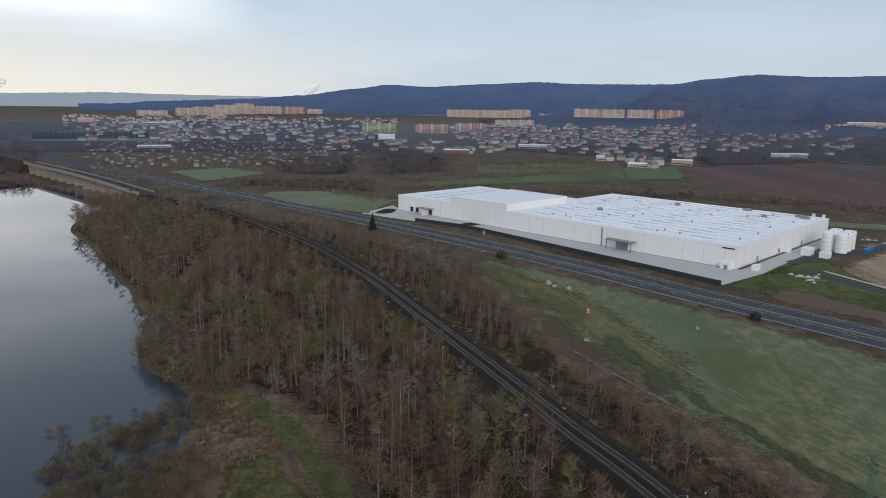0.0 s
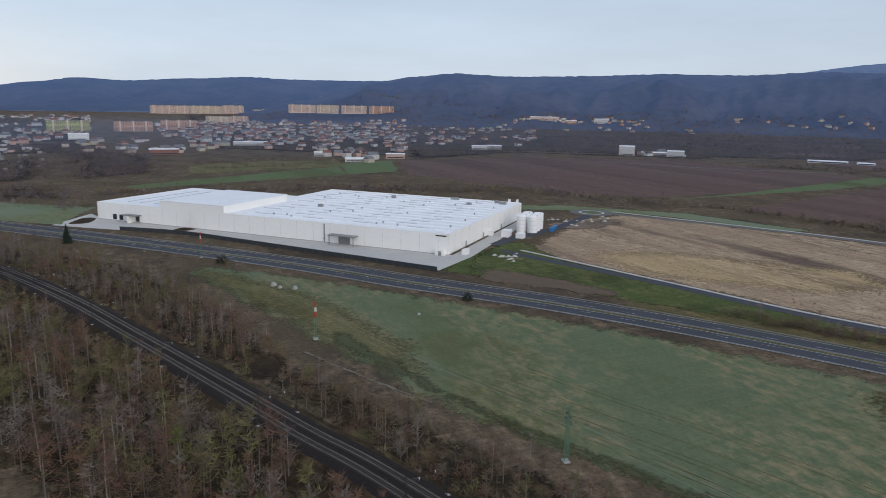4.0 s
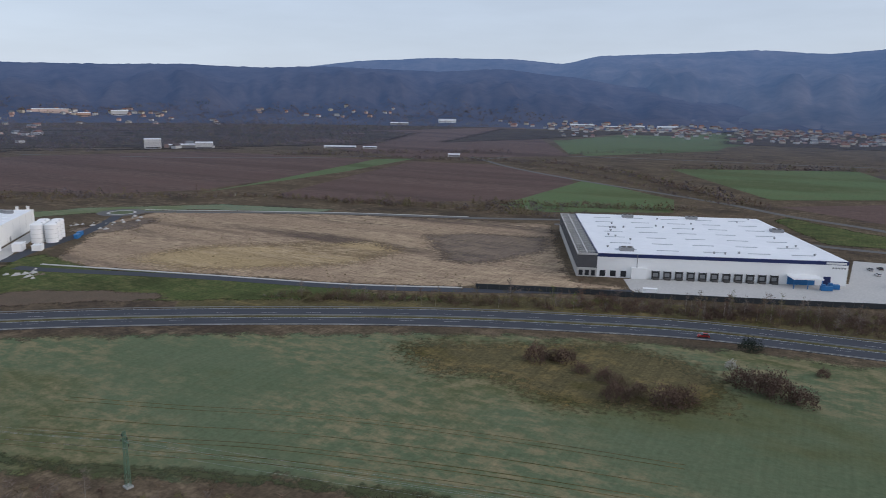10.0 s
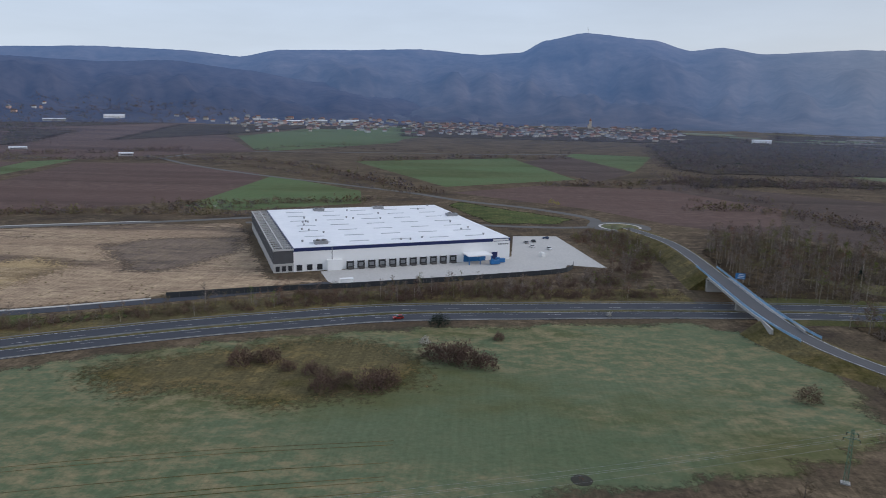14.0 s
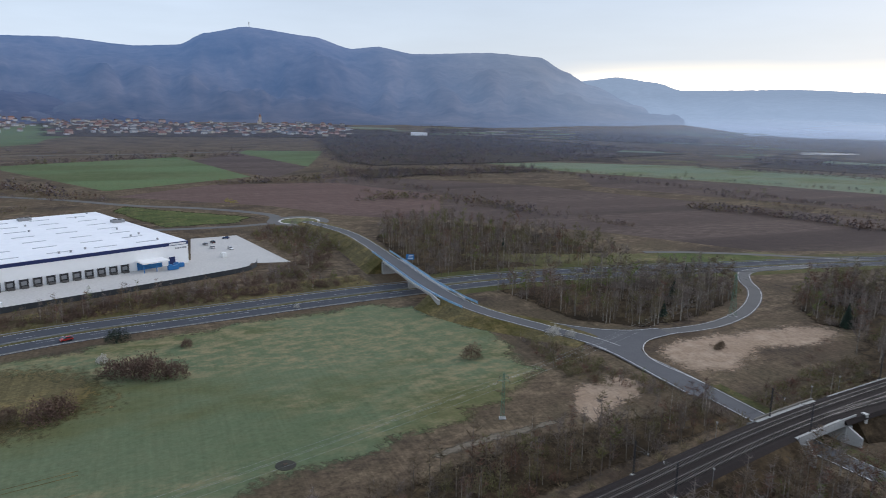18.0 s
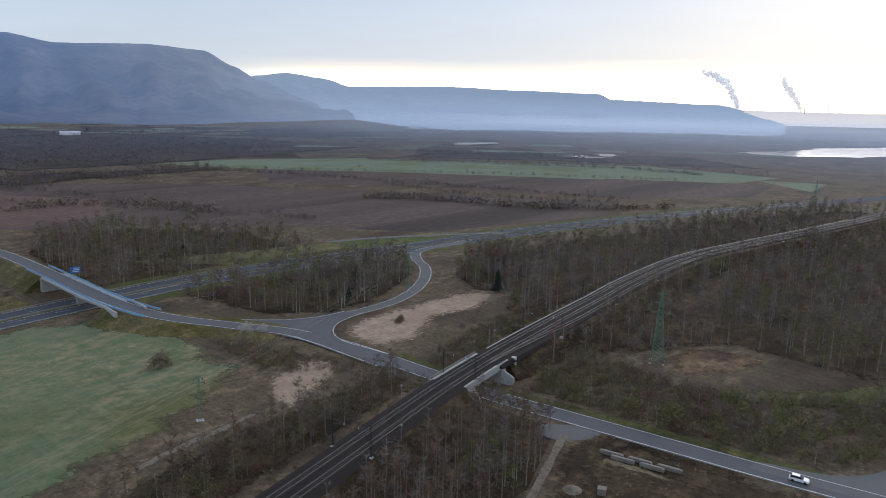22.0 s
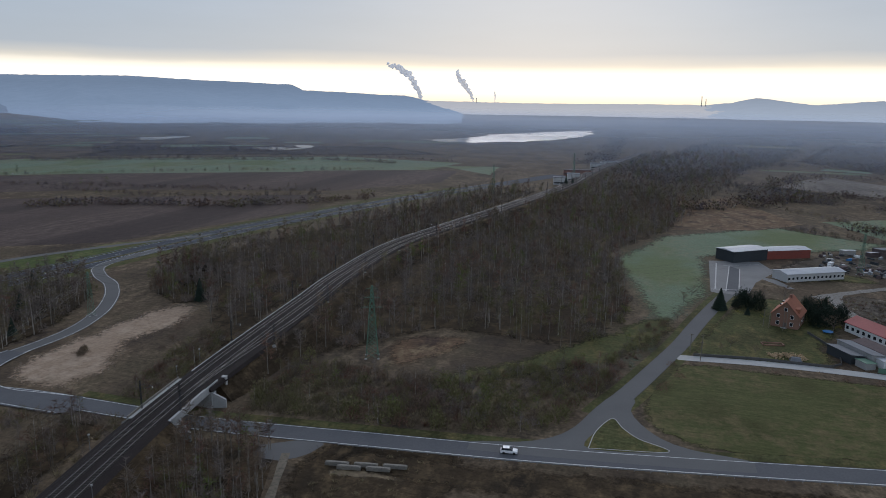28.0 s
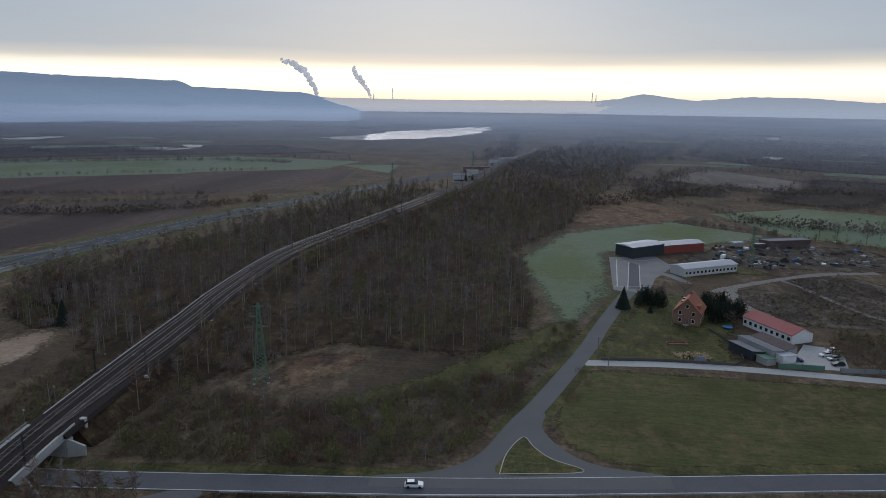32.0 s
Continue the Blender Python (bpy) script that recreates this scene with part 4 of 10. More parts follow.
def bare_tree(rng, h, spread, limbs, twigs, birch=True, low=0.35, width=0.1, length=(1.0, 2.2), leafy=0.0):
    """A leafless tree: corners, triangles and their material slots (0 bark, 1 twigs)."""
    v, f, m = [], [], []

    def spike(a, b, w, slot, sides=2):
        a, b = np.array(a), np.array(b)
        d = b - a
        for k in range(sides):
            q = rng.uniform(0, math.pi) + k * math.pi / 2
            s = np.cross(d, (math.cos(q), math.sin(q), 0.3))
            s *= w / 2 / (np.linalg.norm(s) + 1e-9)
            n = len(v)
            v.extend([a - s, a + s, b])
            f.append((n, n + 1, n + 2))
            m.append(slot)
    lean = rng.normal(0, 0.03, 2) * h
    tip = np.array([lean[0], lean[1], h])
    r = 0.0115 * h + 0.03
    n = len(v)
    mid = np.array([lean[0] * 0.4, lean[1] * 0.4, h * 0.55])
    for p, q in (((0, 0, -0.3), r), (mid, r * 0.6)):
        for k in range(3):
            a = 2.1 * k
            v.append(np.array(p) + (q * math.cos(a), q * math.sin(a), 0))
    v.append(tip)
    for k in range(3):
        k2 = (k + 1) % 3
        f.extend([(n + k, n + k2, n + 3 + k2), (n + k, n + 3 + k2, n + 3 + k), (n + 3 + k, n + 3 + k2, n + 6)])
        m.extend([0, 0, 0])
    ends = []
    for _ in range(limbs):
        u = rng.uniform(low, 0.92)
        a = rng.uniform(0, 2 * math.pi)
        base = np.array([lean[0] * u, lean[1] * u, h * u])
        reach = spread * (1.15 - u) * rng.uniform(0.6, 1.1) * 1.5
        end = base + (reach * math.cos(a), reach * math.sin(a), (rng.uniform(0.5, 1.3) if birch else rng.uniform(0.3, 0.85)) * reach + 0.03 * h)
        end[2] = min(end[2], h * 1.02)
        spike(base, end, r * 0.9 * (1.1 - u), 0 if not birch else 1, 1)
        ends.append((base, end))
    for _ in range(twigs):
        base, end = ends[rng.integers(len(ends))]
        t = rng.uniform(0.3, 1.0)
        p = base + (end - base) * t
        a, ln = rng.uniform(0, 2 * math.pi), rng.uniform(*length) * h / 12
        up = rng.uniform(0.0, 1.3)
        q = p + np.array([math.cos(a), math.sin(a), up]) * ln / math.hypot(1, up)
        spike(p, q, width * h / 12 * rng.uniform(0.6, 1.6), 1, 1)
    return np.array(v, float), np.array(f), np.array(m)


def bush(rng, h, w, n, width=0.1, length=0.2, stems=6):
    """A bare bush: a lobed dome filled with short fine twigs that point outwards, on a few stems."""
    v, f, m = [], [], []
    lobe = rng.uniform(0, 6.28, 3)

    def sliver(b, e, wide):
        s = np.cross(e - b, rng.normal(0, 1, 3))
        s *= wide / (np.linalg.norm(s) + 1e-9)
        k = len(v)
        v.extend([b - s * 0.5, b + s * 0.5, e])
        f.append((k, k + 1, k + 2))
        m.append(1)
    for _ in range(stems):
        a = rng.uniform(0, 6.28)
        sliver(np.array((0.0, 0, -0.1)), np.array((math.cos(a) * w * 0.25, math.sin(a) * w * 0.25, h * 0.75)), width * 1.4)
    for _ in range(n):
        a, c = rng.uniform(0, 2 * math.pi), rng.uniform(-0.05, 1.0)
        sn = math.sqrt(1 - c * c)
        rad = rng.uniform(0.3, 1.0) ** 0.55 * (1 + 0.16 * math.sin(2 * a + lobe[0]) + 0.13 * math.sin(3 * a + lobe[1] + 4 * c) + 0.10 * math.sin(7 * c + 5 * a + lobe[2]))
        o = np.array((sn * math.cos(a), sn * math.sin(a), c))
        p = o * (w / 2, w / 2, h * 0.86) * rad + (0, 0, h * 0.10)
        d = o * 0.6 + rng.normal(0, 0.5, 3) + (0, 0, 0.45)
        d *= length * h * rng.uniform(0.6, 1.4) / (np.linalg.norm(d) + 1e-9)
        sliver(p - d * 0.6, p + d * 0.5, width * rng.uniform(0.6, 1.5))
    return np.array(v, float), np.array(f), np.array(m)


def blades(rng, h, w, n, width=0.05):
    """A tuft of grass: blades that lean outwards."""
    v, f, m = [], [], []
    for _ in range(n):
        a, u = rng.uniform(0, 2 * math.pi), rng.uniform(0, 1) ** 0.5
        b = np.array((math.cos(a) * u * w * 0.4, math.sin(a) * u * w * 0.4, 0.0))
        e = b + np.array((math.cos(a) * 0.35 * w * u, math.sin(a) * 0.35 * w * u, h * rng.uniform(0.5, 1.1)))
        s = np.array((-math.sin(a), math.cos(a), 0)) * width * rng.uniform(0.7, 1.6)
        k = len(v)
        v.extend([b - s, b + s, e])
        f.append((k, k + 1, k + 2))
        m.append(1)
    return np.array(v, float), np.array(f), np.array(m)


def spruce(rng, h, w, n):
    v, f, m = [], [], []
    for _ in range(n):
        u = rng.uniform(0.05, 1.0) ** 0.8
        a = rng.uniform(0, 2 * math.pi)
        r = w / 2 * (1 - u) * rng.uniform(0.7, 1.1) + 0.1
        z = h * u
        c, s = math.cos(a), math.sin(a)
        ln = 0.28 * r + 0.18
        k = len(v)
        v.extend([np.array((0.1 * c, 0.1 * s, z + 0.25 * r)), np.array((r * c - ln * s, r * s + ln * c, z - 0.2 * r)), np.array((r * c + ln * s, r * s - ln * c, z - 0.25 * r))])
        f.append((k, k + 1, k + 2))
        m.append(1)
    k = len(v)
    v.extend([np.array(p) for p in ((0.2, 0, 0), (-0.1, 0.17, 0), (-0.1, -0.17, 0), (0, 0, h))])
    f.extend([(k, k + 1, k + 3), (k + 1, k + 2, k + 3), (k + 2, k, k + 3)])
    m.extend([0, 0, 0])
    return np.array(v, float), np.array(f), np.array(m)


rng = np.random.default_rng(7)
BIRCH = [bare_tree(rng, 13, 2.2, 16, 128, low=0.24, width=0.12) for _ in range(5)]
BROAD = [bare_tree(rng, 11, 3.5, 20, 140, birch=False, low=0.2, width=0.125) for _ in range(5)]
BIRCH_FAR = [bare_tree(rng, 13, 2.8, 9, 52, width=0.26, length=(1.4, 3.0)) for _ in range(4)]
BROAD_FAR = [bare_tree(rng, 11, 4.8, 9, 60, birch=False, low=0.2, width=0.3, length=(1.4, 3.0)) for _ in range(4)]
SPECK = [bush(rng, 8.4, 8.8, 36, 0.72, 0.15, 1) for _ in range(4)]
DOT = [bush(rng, 8.0, 9.8, 18, 1.25, 0.17, 0) for _ in range(5)]
SHRUB = [bush(rng, 3.2, 4.8, 120, 0.11, 0.24) for _ in range(4)]
TUFT = [blades(rng, 0.8, 1.9, 34, 0.05) for _ in range(3)]
DOME = [bush(rng, 6.4, 6.8, 200, 0.24, 0.13) for _ in range(4)]
SPRUCE = [spruce(rng, 12, 5.2, 170) for _ in range(3)]


def scatter(name, places, kinds, slots, label, category="trees", size=(0.75, 1.2), seed=1, squash=1.0, parent=None, tagkind="stuff"):
    """One mesh of many plants. kinds: (weight, templates, bark material slot, twig slots with weights)."""
    r = np.random.default_rng(seed)
    weights = np.array([k[0] for k in kinds], float)
    weights /= weights.sum()
    vs, fs, ms, n = [], [], [], 0
    for x, y, *zz in places:
        tall = 1.0 + 0.38 * noise.noise((x * 0.03, y * 0.03, 9.1)) + 0.2 * noise.noise((x * 0.11, y * 0.11, 4.4))
        k = kinds[r.choice(len(kinds), p=weights)]
        v, f, m = k[1][r.integers(len(k[1]))]
        a, s = r.uniform(0, 2 * math.pi), tall * r.uniform(*size) * (k[4] if len(k) > 4 else 1.0)
        c, q = math.cos(a) * s, math.sin(a) * s
        w = np.empty_like(v)
        w[:, 0], w[:, 1] = v[:, 0] * c - v[:, 1] * q + x, v[:, 0] * q + v[:, 1] * c + y
        w[:, 2] = v[:, 2] * s * squash * r.uniform(0.9, 1.1) + (zz[0] if zz else far_z(x, y))
        ts = np.array([t[1] * math.exp(2.8 * noise.noise((x * 0.025, y * 0.025, 7.3 * t[0]))) for t in k[3]])
        twig = k[3][r.choice(len(k[3]), p=ts / ts.sum())][0]
        vs.append(w)
        fs.append(f + n)
        ms.append(np.where(m == 0, k[2], twig))
        n += len(v)
    vs, fs, ms = np.concatenate(vs), np.concatenate(fs), np.concatenate(ms)
    me = bpy.data.meshes.new(name)
    me.vertices.add(len(vs))
    me.vertices.foreach_set("co", vs.ravel())
    me.loops.add(len(fs) * 3)
    me.loops.foreach_set("vertex_index", fs.ravel().astype(np.int32))
    me.polygons.add(len(fs))
    me.polygons.foreach_set("loop_start", np.arange(0, len(fs) * 3, 3, dtype=np.int32))
    for k in slots:
        me.materials.append(k)
    me.polygons.foreach_set("material_index", ms.astype(np.int32))
    me.update()
    me.validate()
    ob = new(name, me)
    if parent:
        ob.parent = parent
        return tagged(ob, label)
    return tagged(ob, label, category, kind=tagkind)


def fill(outline, gap, seed=1, keep=KEEP, jitter=0.5):
    """Places spread over an area, about gap metres apart."""
    r = np.random.default_rng(seed)
    p = np.array(outline, float)
    gx, gy = np.meshgrid(np.arange(p[:, 0].min(), p[:, 0].max(), gap), np.arange(p[:, 1].min(), p[:, 1].max(), gap))
    x = gx.ravel() + r.uniform(-jitter, jitter, gx.size) * gap
    y = gy.ravel() + r.uniform(-jitter, jitter, gx.size) * gap
    ok = inside(p, x, y)
    x, y = x[ok], y[ok]
    if keep is not None and len(x):
        ok = keep(x, y)
        x, y = x[ok], y[ok]
    return list(zip(x, y))


SLOTS = [M_BARK, M_TRUNK, *M_TWIG, M_LEAF, M_CONIFER, M_BLOSSOM, M_YELLOW, *M_FARTWIG, M_TUFT]
T_TUFT = 14
T_BROWN, T_GREY, T_OLIVE, T_RUST, T_DARK, T_LEAF, T_CONIFER, T_BLOSSOM, T_YELLOW, T_FGREY, T_FBROWN, T_FOLIVE = range(2, 14)
MIX = [(T_BROWN, 4.2), (T_GREY, 2.8), (T_OLIVE, 1.3), (T_RUST, 1.5), (T_DARK, 0.7), (T_LEAF, 0.10)]
MIX_GREY = [(T_GREY, 4.2), (T_BROWN, 2.8), (T_OLIVE, 1.1), (T_RUST, 0.7), (T_DARK, 0.5), (T_LEAF, 0.22)]
WOODS_GREY = [(5, BIRCH, 0, MIX_GREY), (1.5, BROAD, 1, MIX_GREY), (1.8, SHRUB, 1, MIX_GREY, 1.3), (0.9, DOME, 1, [(T_OLIVE, 1.2), (T_GREY, 2), (T_BROWN, 2)], 0.9)]
WOODS = [(2, BIRCH, 0, MIX), (2.6, BIRCH, 1, MIX), (2, BROAD, 1, MIX), (1.0, SHRUB, 1, [(T_OLIVE, 2), (T_BROWN, 2), (T_RUST, 1)]), (2.6, DOME, 1, [(T_OLIVE, 2.0), (T_BROWN, 2.6), (T_RUST, 0.8), (T_GREY, 1.0)])]
WOODS_FAR = [(3, BIRCH_FAR, 0, MIX), (3, BROAD_FAR, 1, MIX)]


def wood(outline, gap, label, seed, kinds=None, far=False, size=(0.7, 1.15), floor=True, keep=KEEP):
    spots = [p for p in fill(outline, gap, seed, keep) if noise.noise((p[0] * 0.045, p[1] * 0.045, seed * 1.7)) > -0.42]
    ob = scatter("woodland", spots, kinds or (WOODS_FAR if far else WOODS), SLOTS, label, "woodland", size, seed)
    if floor:
        sheet("ground_woodland_floor", outline, M_LITTER, 0.03, "leaf litter under the bare trees", "woodland floor", rag=1.5, soft=3)
    return ob


wood([(60, 60), (42, 112), (20, 165), (-12, 240), (-38, 300), (-75, 372), (-130, 440), (-110, 330), (-114, 268), (-103, 244), (-101, 222), (-88, 205), (-74, 195), (-60, 197), (-44, 186), (-28, 166), (-16, 140), (-8, 100), (0, 60)], 4.2, "leafless birch and willow wood between lake and railway", 11)
wood([(-130, 440), (-75, 372), (-150, 478), (-205, 532), (-236, 545), (-252, 520), (-246, 486), (-228, 440), (-200, 405), (-164, 348), (-130, 296), (-112, 268)], 5.0, "leafless wood on the lake shore", 12, far=True)
wood([(60, 110), (48, 150), (32, 195), (8, 252), (-17, 311), (-50, 378), (-88, 433), (-120, 475), (-95, 490), (-45, 432), (-6, 384), (14, 330), (33, 272), (46, 206), (64, 166), (80, 130), (92, 100), (106, 40), (116, 0), (88, 0)], 4.0,
     "strip of birches along the railway", 13, size=(0.45, 0.8))
wood([(98, -20), (110, -70), (118, -110), (124, -150), (140, -150), (140, -132), (140, -100), (136, -71), (126, -38), (124, 0)], 3.6, "strip of birches along the railway", 14, size=(0.5, 0.85))
NEAR_WOOD = [(84, -60), (96, -110), (100, -150), (76, -153), (64, -120), (68, -60)]
sheet("ground_woodland_floor", NEAR_WOOD, M_LITTER, 0.03, "leaf litter under the bare trees", "woodland floor")
wood([(108, -175), (112, -230), (116, -330), (114, -430), (104, -510), (84, -600), (50, -790), (-10, -770), (-62, -655), (-42, -548), (2, -430), (-14, -312), (-2, -262), (14, -250), (60, -258), (98, -210)], 6.0,
     "leafless mixed wood beside the railway", 16, kinds=WOODS_GREY, keep=KEEP_OPEN)
wood([(50, -790), (30, -1000), (-30, -1280), (-200, -1280), (-120, -900), (-64, -665), (-10, -770)], 10, "leafless wood along the railway", 17, far=True, keep=KEEP_OPEN)
wood([(128, -190), (146, -225), (172, -262), (214, -288), (230, -360), (214, -430), (196, -480), (166, -600), (124, -700), (85, -740), (115, -560), (136, -430), (136, -300)], 6.1, "leafless wood between railway and highway", 18, kinds=WOODS_GREY)
wood([(184, -254), (203, -266), (226, -292), (238, -335), (214, -335), (186, -288), (170, -262)], 4.4, "leafless trees beside the slip road", 21, kinds=WOODS_GREY)
wood([(284, -150), (222, -160), (204, -182), (208, -215), (228, -258), (262, -280), (278, -250), (284, -200)], 4.6, "bare trees inside the slip road loop", 19, kinds=WOODS_GREY)
wood([(312, -132), (345, -132), (420, -136), (480, -165), (470, -210), (400, -262), (340, -262), (302, -252), (308, -200)], 6.0, "leafless wood beside the flyover", 20, kinds=WOODS_GREY)


# ---- railway ----
def between(line, y_hi, y_lo):
    return line[(line[:, 1] <= y_hi) & (line[:, 1] >= y_lo)]


def rail_part(y_hi, y_lo):
    k = (RAIL[:, 1] <= y_hi) & (RAIL[:, 1] >= y_lo)
    return RAIL[k], rail_h[k]


def side_line(line, off):
    d = np.gradient(line[:, :2], axis=0)
    d /= np.linalg.norm(d, axis=1)[:, None] + 1e-9
    off = np.asarray(off, float)
    return line[:, :2] + np.stack([-d[:, 1], d[:, 0]], 1) * (off[:, None] if off.ndim else off)


def shoulder(p):
    """Half width of the bank's western top: it widens for a third track south of the underpass."""
    t = min(1.0, max(0.0, (-176 - p[1]) / 60))
    return 6.0 + 6.4 * t * t * (3 - 2 * t)


for hi, lo in ((553, -149), (-168, -1400), (1040, 788)):
    line, h = rail_part(hi, lo)
    g = loft(line, [(6.0, 0.0), (lambda p: 9.5 + min(3.5, max(0.0, abs(p[1] + 158) - 10) * 0.3), lambda q: -0.2), (lambda p: -shoulder(p) - 3.5 - min(3.5, max(0.0, abs(p[1] + 158) - 10) * 0.3), lambda q: -0.2), (lambda p: -shoulder(p), 0.0)], heights=h)
    tagged(new("embankment", g.mesh("embankment", M_LITTER)), "railway embankment with brown weeds", "embankment", kind="structure")
railway = thing("railway", "twin railway tracks on dark stone ballast", "railway", kind="structure")
g = loft(RAIL, [(4.5, 0.45), (6.0, 0.02), (-6.0, 0.02), (-4.5, 0.45)], heights=rail_h)
part("ballast", g, M_BALLAST, railway)
south = RAIL[:, 1] < -165
yard_w = np.interp(-RAIL[south][:, 1], [165, 215, 420, 760], [0.0, 4.4, 4.6, 4.6])
g = loft(side_line(RAIL[south], -(4.4 + yard_w / 2)), [(2.6, 0.40), (2.6, -0.6), (-3.0, -0.6), (-2.2, 0.40)], heights=rail_h[south])
part("ballast", g, M_BALLAST, railway)
tracks = [(RAIL, rail_h, 2.15), (RAIL, rail_h, -2.15)]
s_line, s_h = RAIL[south], rail_h[south]
off = -2.15 - np.interp(-s_line[:, 1], [165, 230], [0.0, 4.5])
d = np.gradient(s_line[:, :2], axis=0)
d /= np.linalg.norm(d, axis=1)[:, None]
third = s_line[:, :2] + np.stack([-d[:, 1], d[:, 0]], 1) * off[:, None]
tracks.append((third, s_h, 0.0))
for line, h, o in tracks:
    for e in (-0.75, 0.75):
        part("rail", loft(side_line(line, o + e), [(0.045, 0.78), (0.07, 0.60), (-0.07, 0.60), (-0.045, 0.78)], heights=h), M_RAIL, railway)
SLEEPER = Geo().box(-1.3, -0.13, 0, 1.3, 0.13, 0.2).mesh("sleeper", M_SLEEPER)
rest, count = Geo(), 0
for line, h, o in tracks:
    ln = side_line(line, o)
    s = np.concatenate([[0], np.cumsum(np.hypot(*np.diff(ln, axis=0).T))])
    for t in np.arange(0.3, s[-1], 0.65):
        y = np.interp(t, s, ln[:, 1])
        if not (-520 < y < 330) or (-50 < y < 95):
            continue
        x, z = np.interp(t, s, ln[:, 0]), np.interp(t, s, h) + 0.42
        x2, y2 = np.interp(t + 0.5, s, ln[:, 0]), np.interp(t + 0.5, s, ln[:, 1])
        m = Matrix.Translation((x, y, z)) @ Matrix.Rotation(math.atan2(y2 - y, x2 - x) - math.pi / 2, 4, "Z")
        if count < 300 and (-135 < y < -78 or 118 < y < 150):
            ob = new("sleeper", SLEEPER)
            ob.parent, ob.matrix_basis = railway, m
            count += 1
        else:
            rest.box(-1.3, -0.13, 0, 1.3, 0.13, 0.2, frame_m=m)
tagged(part("sleepers", rest, M_SLEEPER, railway), kind="stuff")

# pale cable trough along the eastern side
trough, trough_h = rail_part(-176, -620)
part("cable_trough", loft(side_line(trough, 5.3), [(0.2, 0.42), (0.2, 0.0), (-0.2, 0.0), (-0.2, 0.42)], heights=trough_h), M_CONCRETE, railway, "pale concrete cable trough")

# the underpass
span, span_h = rail_part(-143, -174)
bridge = thing("railway_bridge", "concrete railway bridge over the road", "bridge")
part("deck", loft(span, [(6.4, 0.3), (6.4, -1.3), (-6.4, -1.3), (-6.4, 0.3)], heights=span_h), M_CONCRETE, bridge)
for e in (6.2, -6.2):
    part("parapet", loft(side_line(span, e), [(0.15, 0.9), (0.15, 0.3), (-0.15, 0.3), (-0.15, 0.9)], heights=span_h), M_CONCRETE if e < 0 else M_STONE, bridge)
for y in (-148.5, -168.5):
    x = float(np.interp(-y, -RAIL[:, 1], RAIL[:, 0]))
    part("abutment", Geo().box(x - 7.2, y - 1.2, -0.3, x + 7.2, y + 1.2, 4.6), M_CONCRETE, bridge)
    f = 1.0 if y > -158 else -1.0
    for e in (-1, 1):
        a, b = x + 6.4 * e, x + 10.8 * e
        y0, y1 = y - 1.25 * f, y - 0.65 * f
        y2, y3 = y0 + 1.6 * f, y1 + 1.6 * f
        part("wing_wall", Geo().add([(a, y0, -0.3), (b, y2, -0.3), (b, y2, 2.6), (a, y0, 5.4), (a, y1, -0.3), (b, y3, -0.3), (b, y3, 2.6), (a, y1, 5.4)], [(0, 1, 2, 3), (7, 6, 5, 4), (3, 2, 6, 7), (0, 4, 5, 1), (1, 5, 6, 2), (0, 3, 7, 4)]), M_CONCRETE, bridge)

# the long bridge over the lake
span, span_h = rail_part(792, 549)
viaduct = thing("railway_viaduct", "long concrete railway viaduct on tall piers over the lake", "bridge")
part("deck", loft(span, [(6.2, 0.3), (6.2, -1.5), (4.5, -2.3), (-4.5, -2.3), (-6.2, -1.5), (-6.2, 0.3)], heights=span_h), M_VIADUCT, viaduct)
for e in (5.9, -5.9):
    part("railing", loft(side_line(span, e), [(0.05, 1.3), (0.05, 0.3), (-0.05, 0.3), (-0.05, 1.3)], heights=span_h), M_GREY, viaduct)
s = np.concatenate([[0], np.cumsum(np.hypot(*np.diff(span[:, :2], axis=0).T))])
for t in np.arange(14, s[-1] - 6, 24.0):
    x, y = np.interp(t, s, span[:, 0]), np.interp(t, s, span[:, 1])
    x2, y2 = np.interp(t + 2, s, span[:, 0]), np.interp(t + 2, s, span[:, 1])
    m = Matrix.Translation((x, y, 0)) @ Matrix.Rotation(math.atan2(y2 - y, x2 - x), 4, "Z")
    top = float(np.interp(t, s, span_h)) - 2.25
    part("pier", Geo().box(-1.2, -4.6, -5, 1.2, 4.6, top - 0.9, frame_m=m).box(-1.7, -5.4, top - 0.9, 1.7, 5.4, top, frame_m=m), M_VIADUCT, viaduct)


# overhead line masts
def mast_mesh():
    g = Geo()
    for x in (-0.17, 0.17):
        g.beam((x, 0, 0), (x * 0.7, 0, 8.4), 0.15)
    for k in range(14):
        z = 0.3 + k * 0.57
        g.beam((-0.16, 0, z), (0.16, 0, z + 0.57), 0.09, sides=3)
    return g


mast = thing("catenary_mast", "dark steel lattice mast carrying the overhead line", "mast", "masts along the railway")
part("post", mast_mesh(), M_DARK, mast)
part("footing", Geo().box(-0.5, -0.5, -0.6, 0.5, 0.5, 0.15), M_CONCRETE, mast)
part("arm", Geo().beam((0, 0, 7.4), (3.6, 0, 7.0), 0.09).beam((0, 0, 6.0), (3.4, 0, 7.0), 0.07).beam((1.6, 0, 6.6), (3.7, 0, 6.2), 0.06), M_STEEL, mast)
part("insulator", Geo().cyl(3.5, 0, 6.5, 7.0, 0.10, n=6), M_WHITEP, mast)
s = np.concatenate([[0], np.cumsum(np.hypot(*np.diff(RAIL[:, :2], axis=0).T))])
first = True
wires = {-2.15: [], 2.15: []}
s0 = float(np.interp(151, -RAIL[:, 1], s))
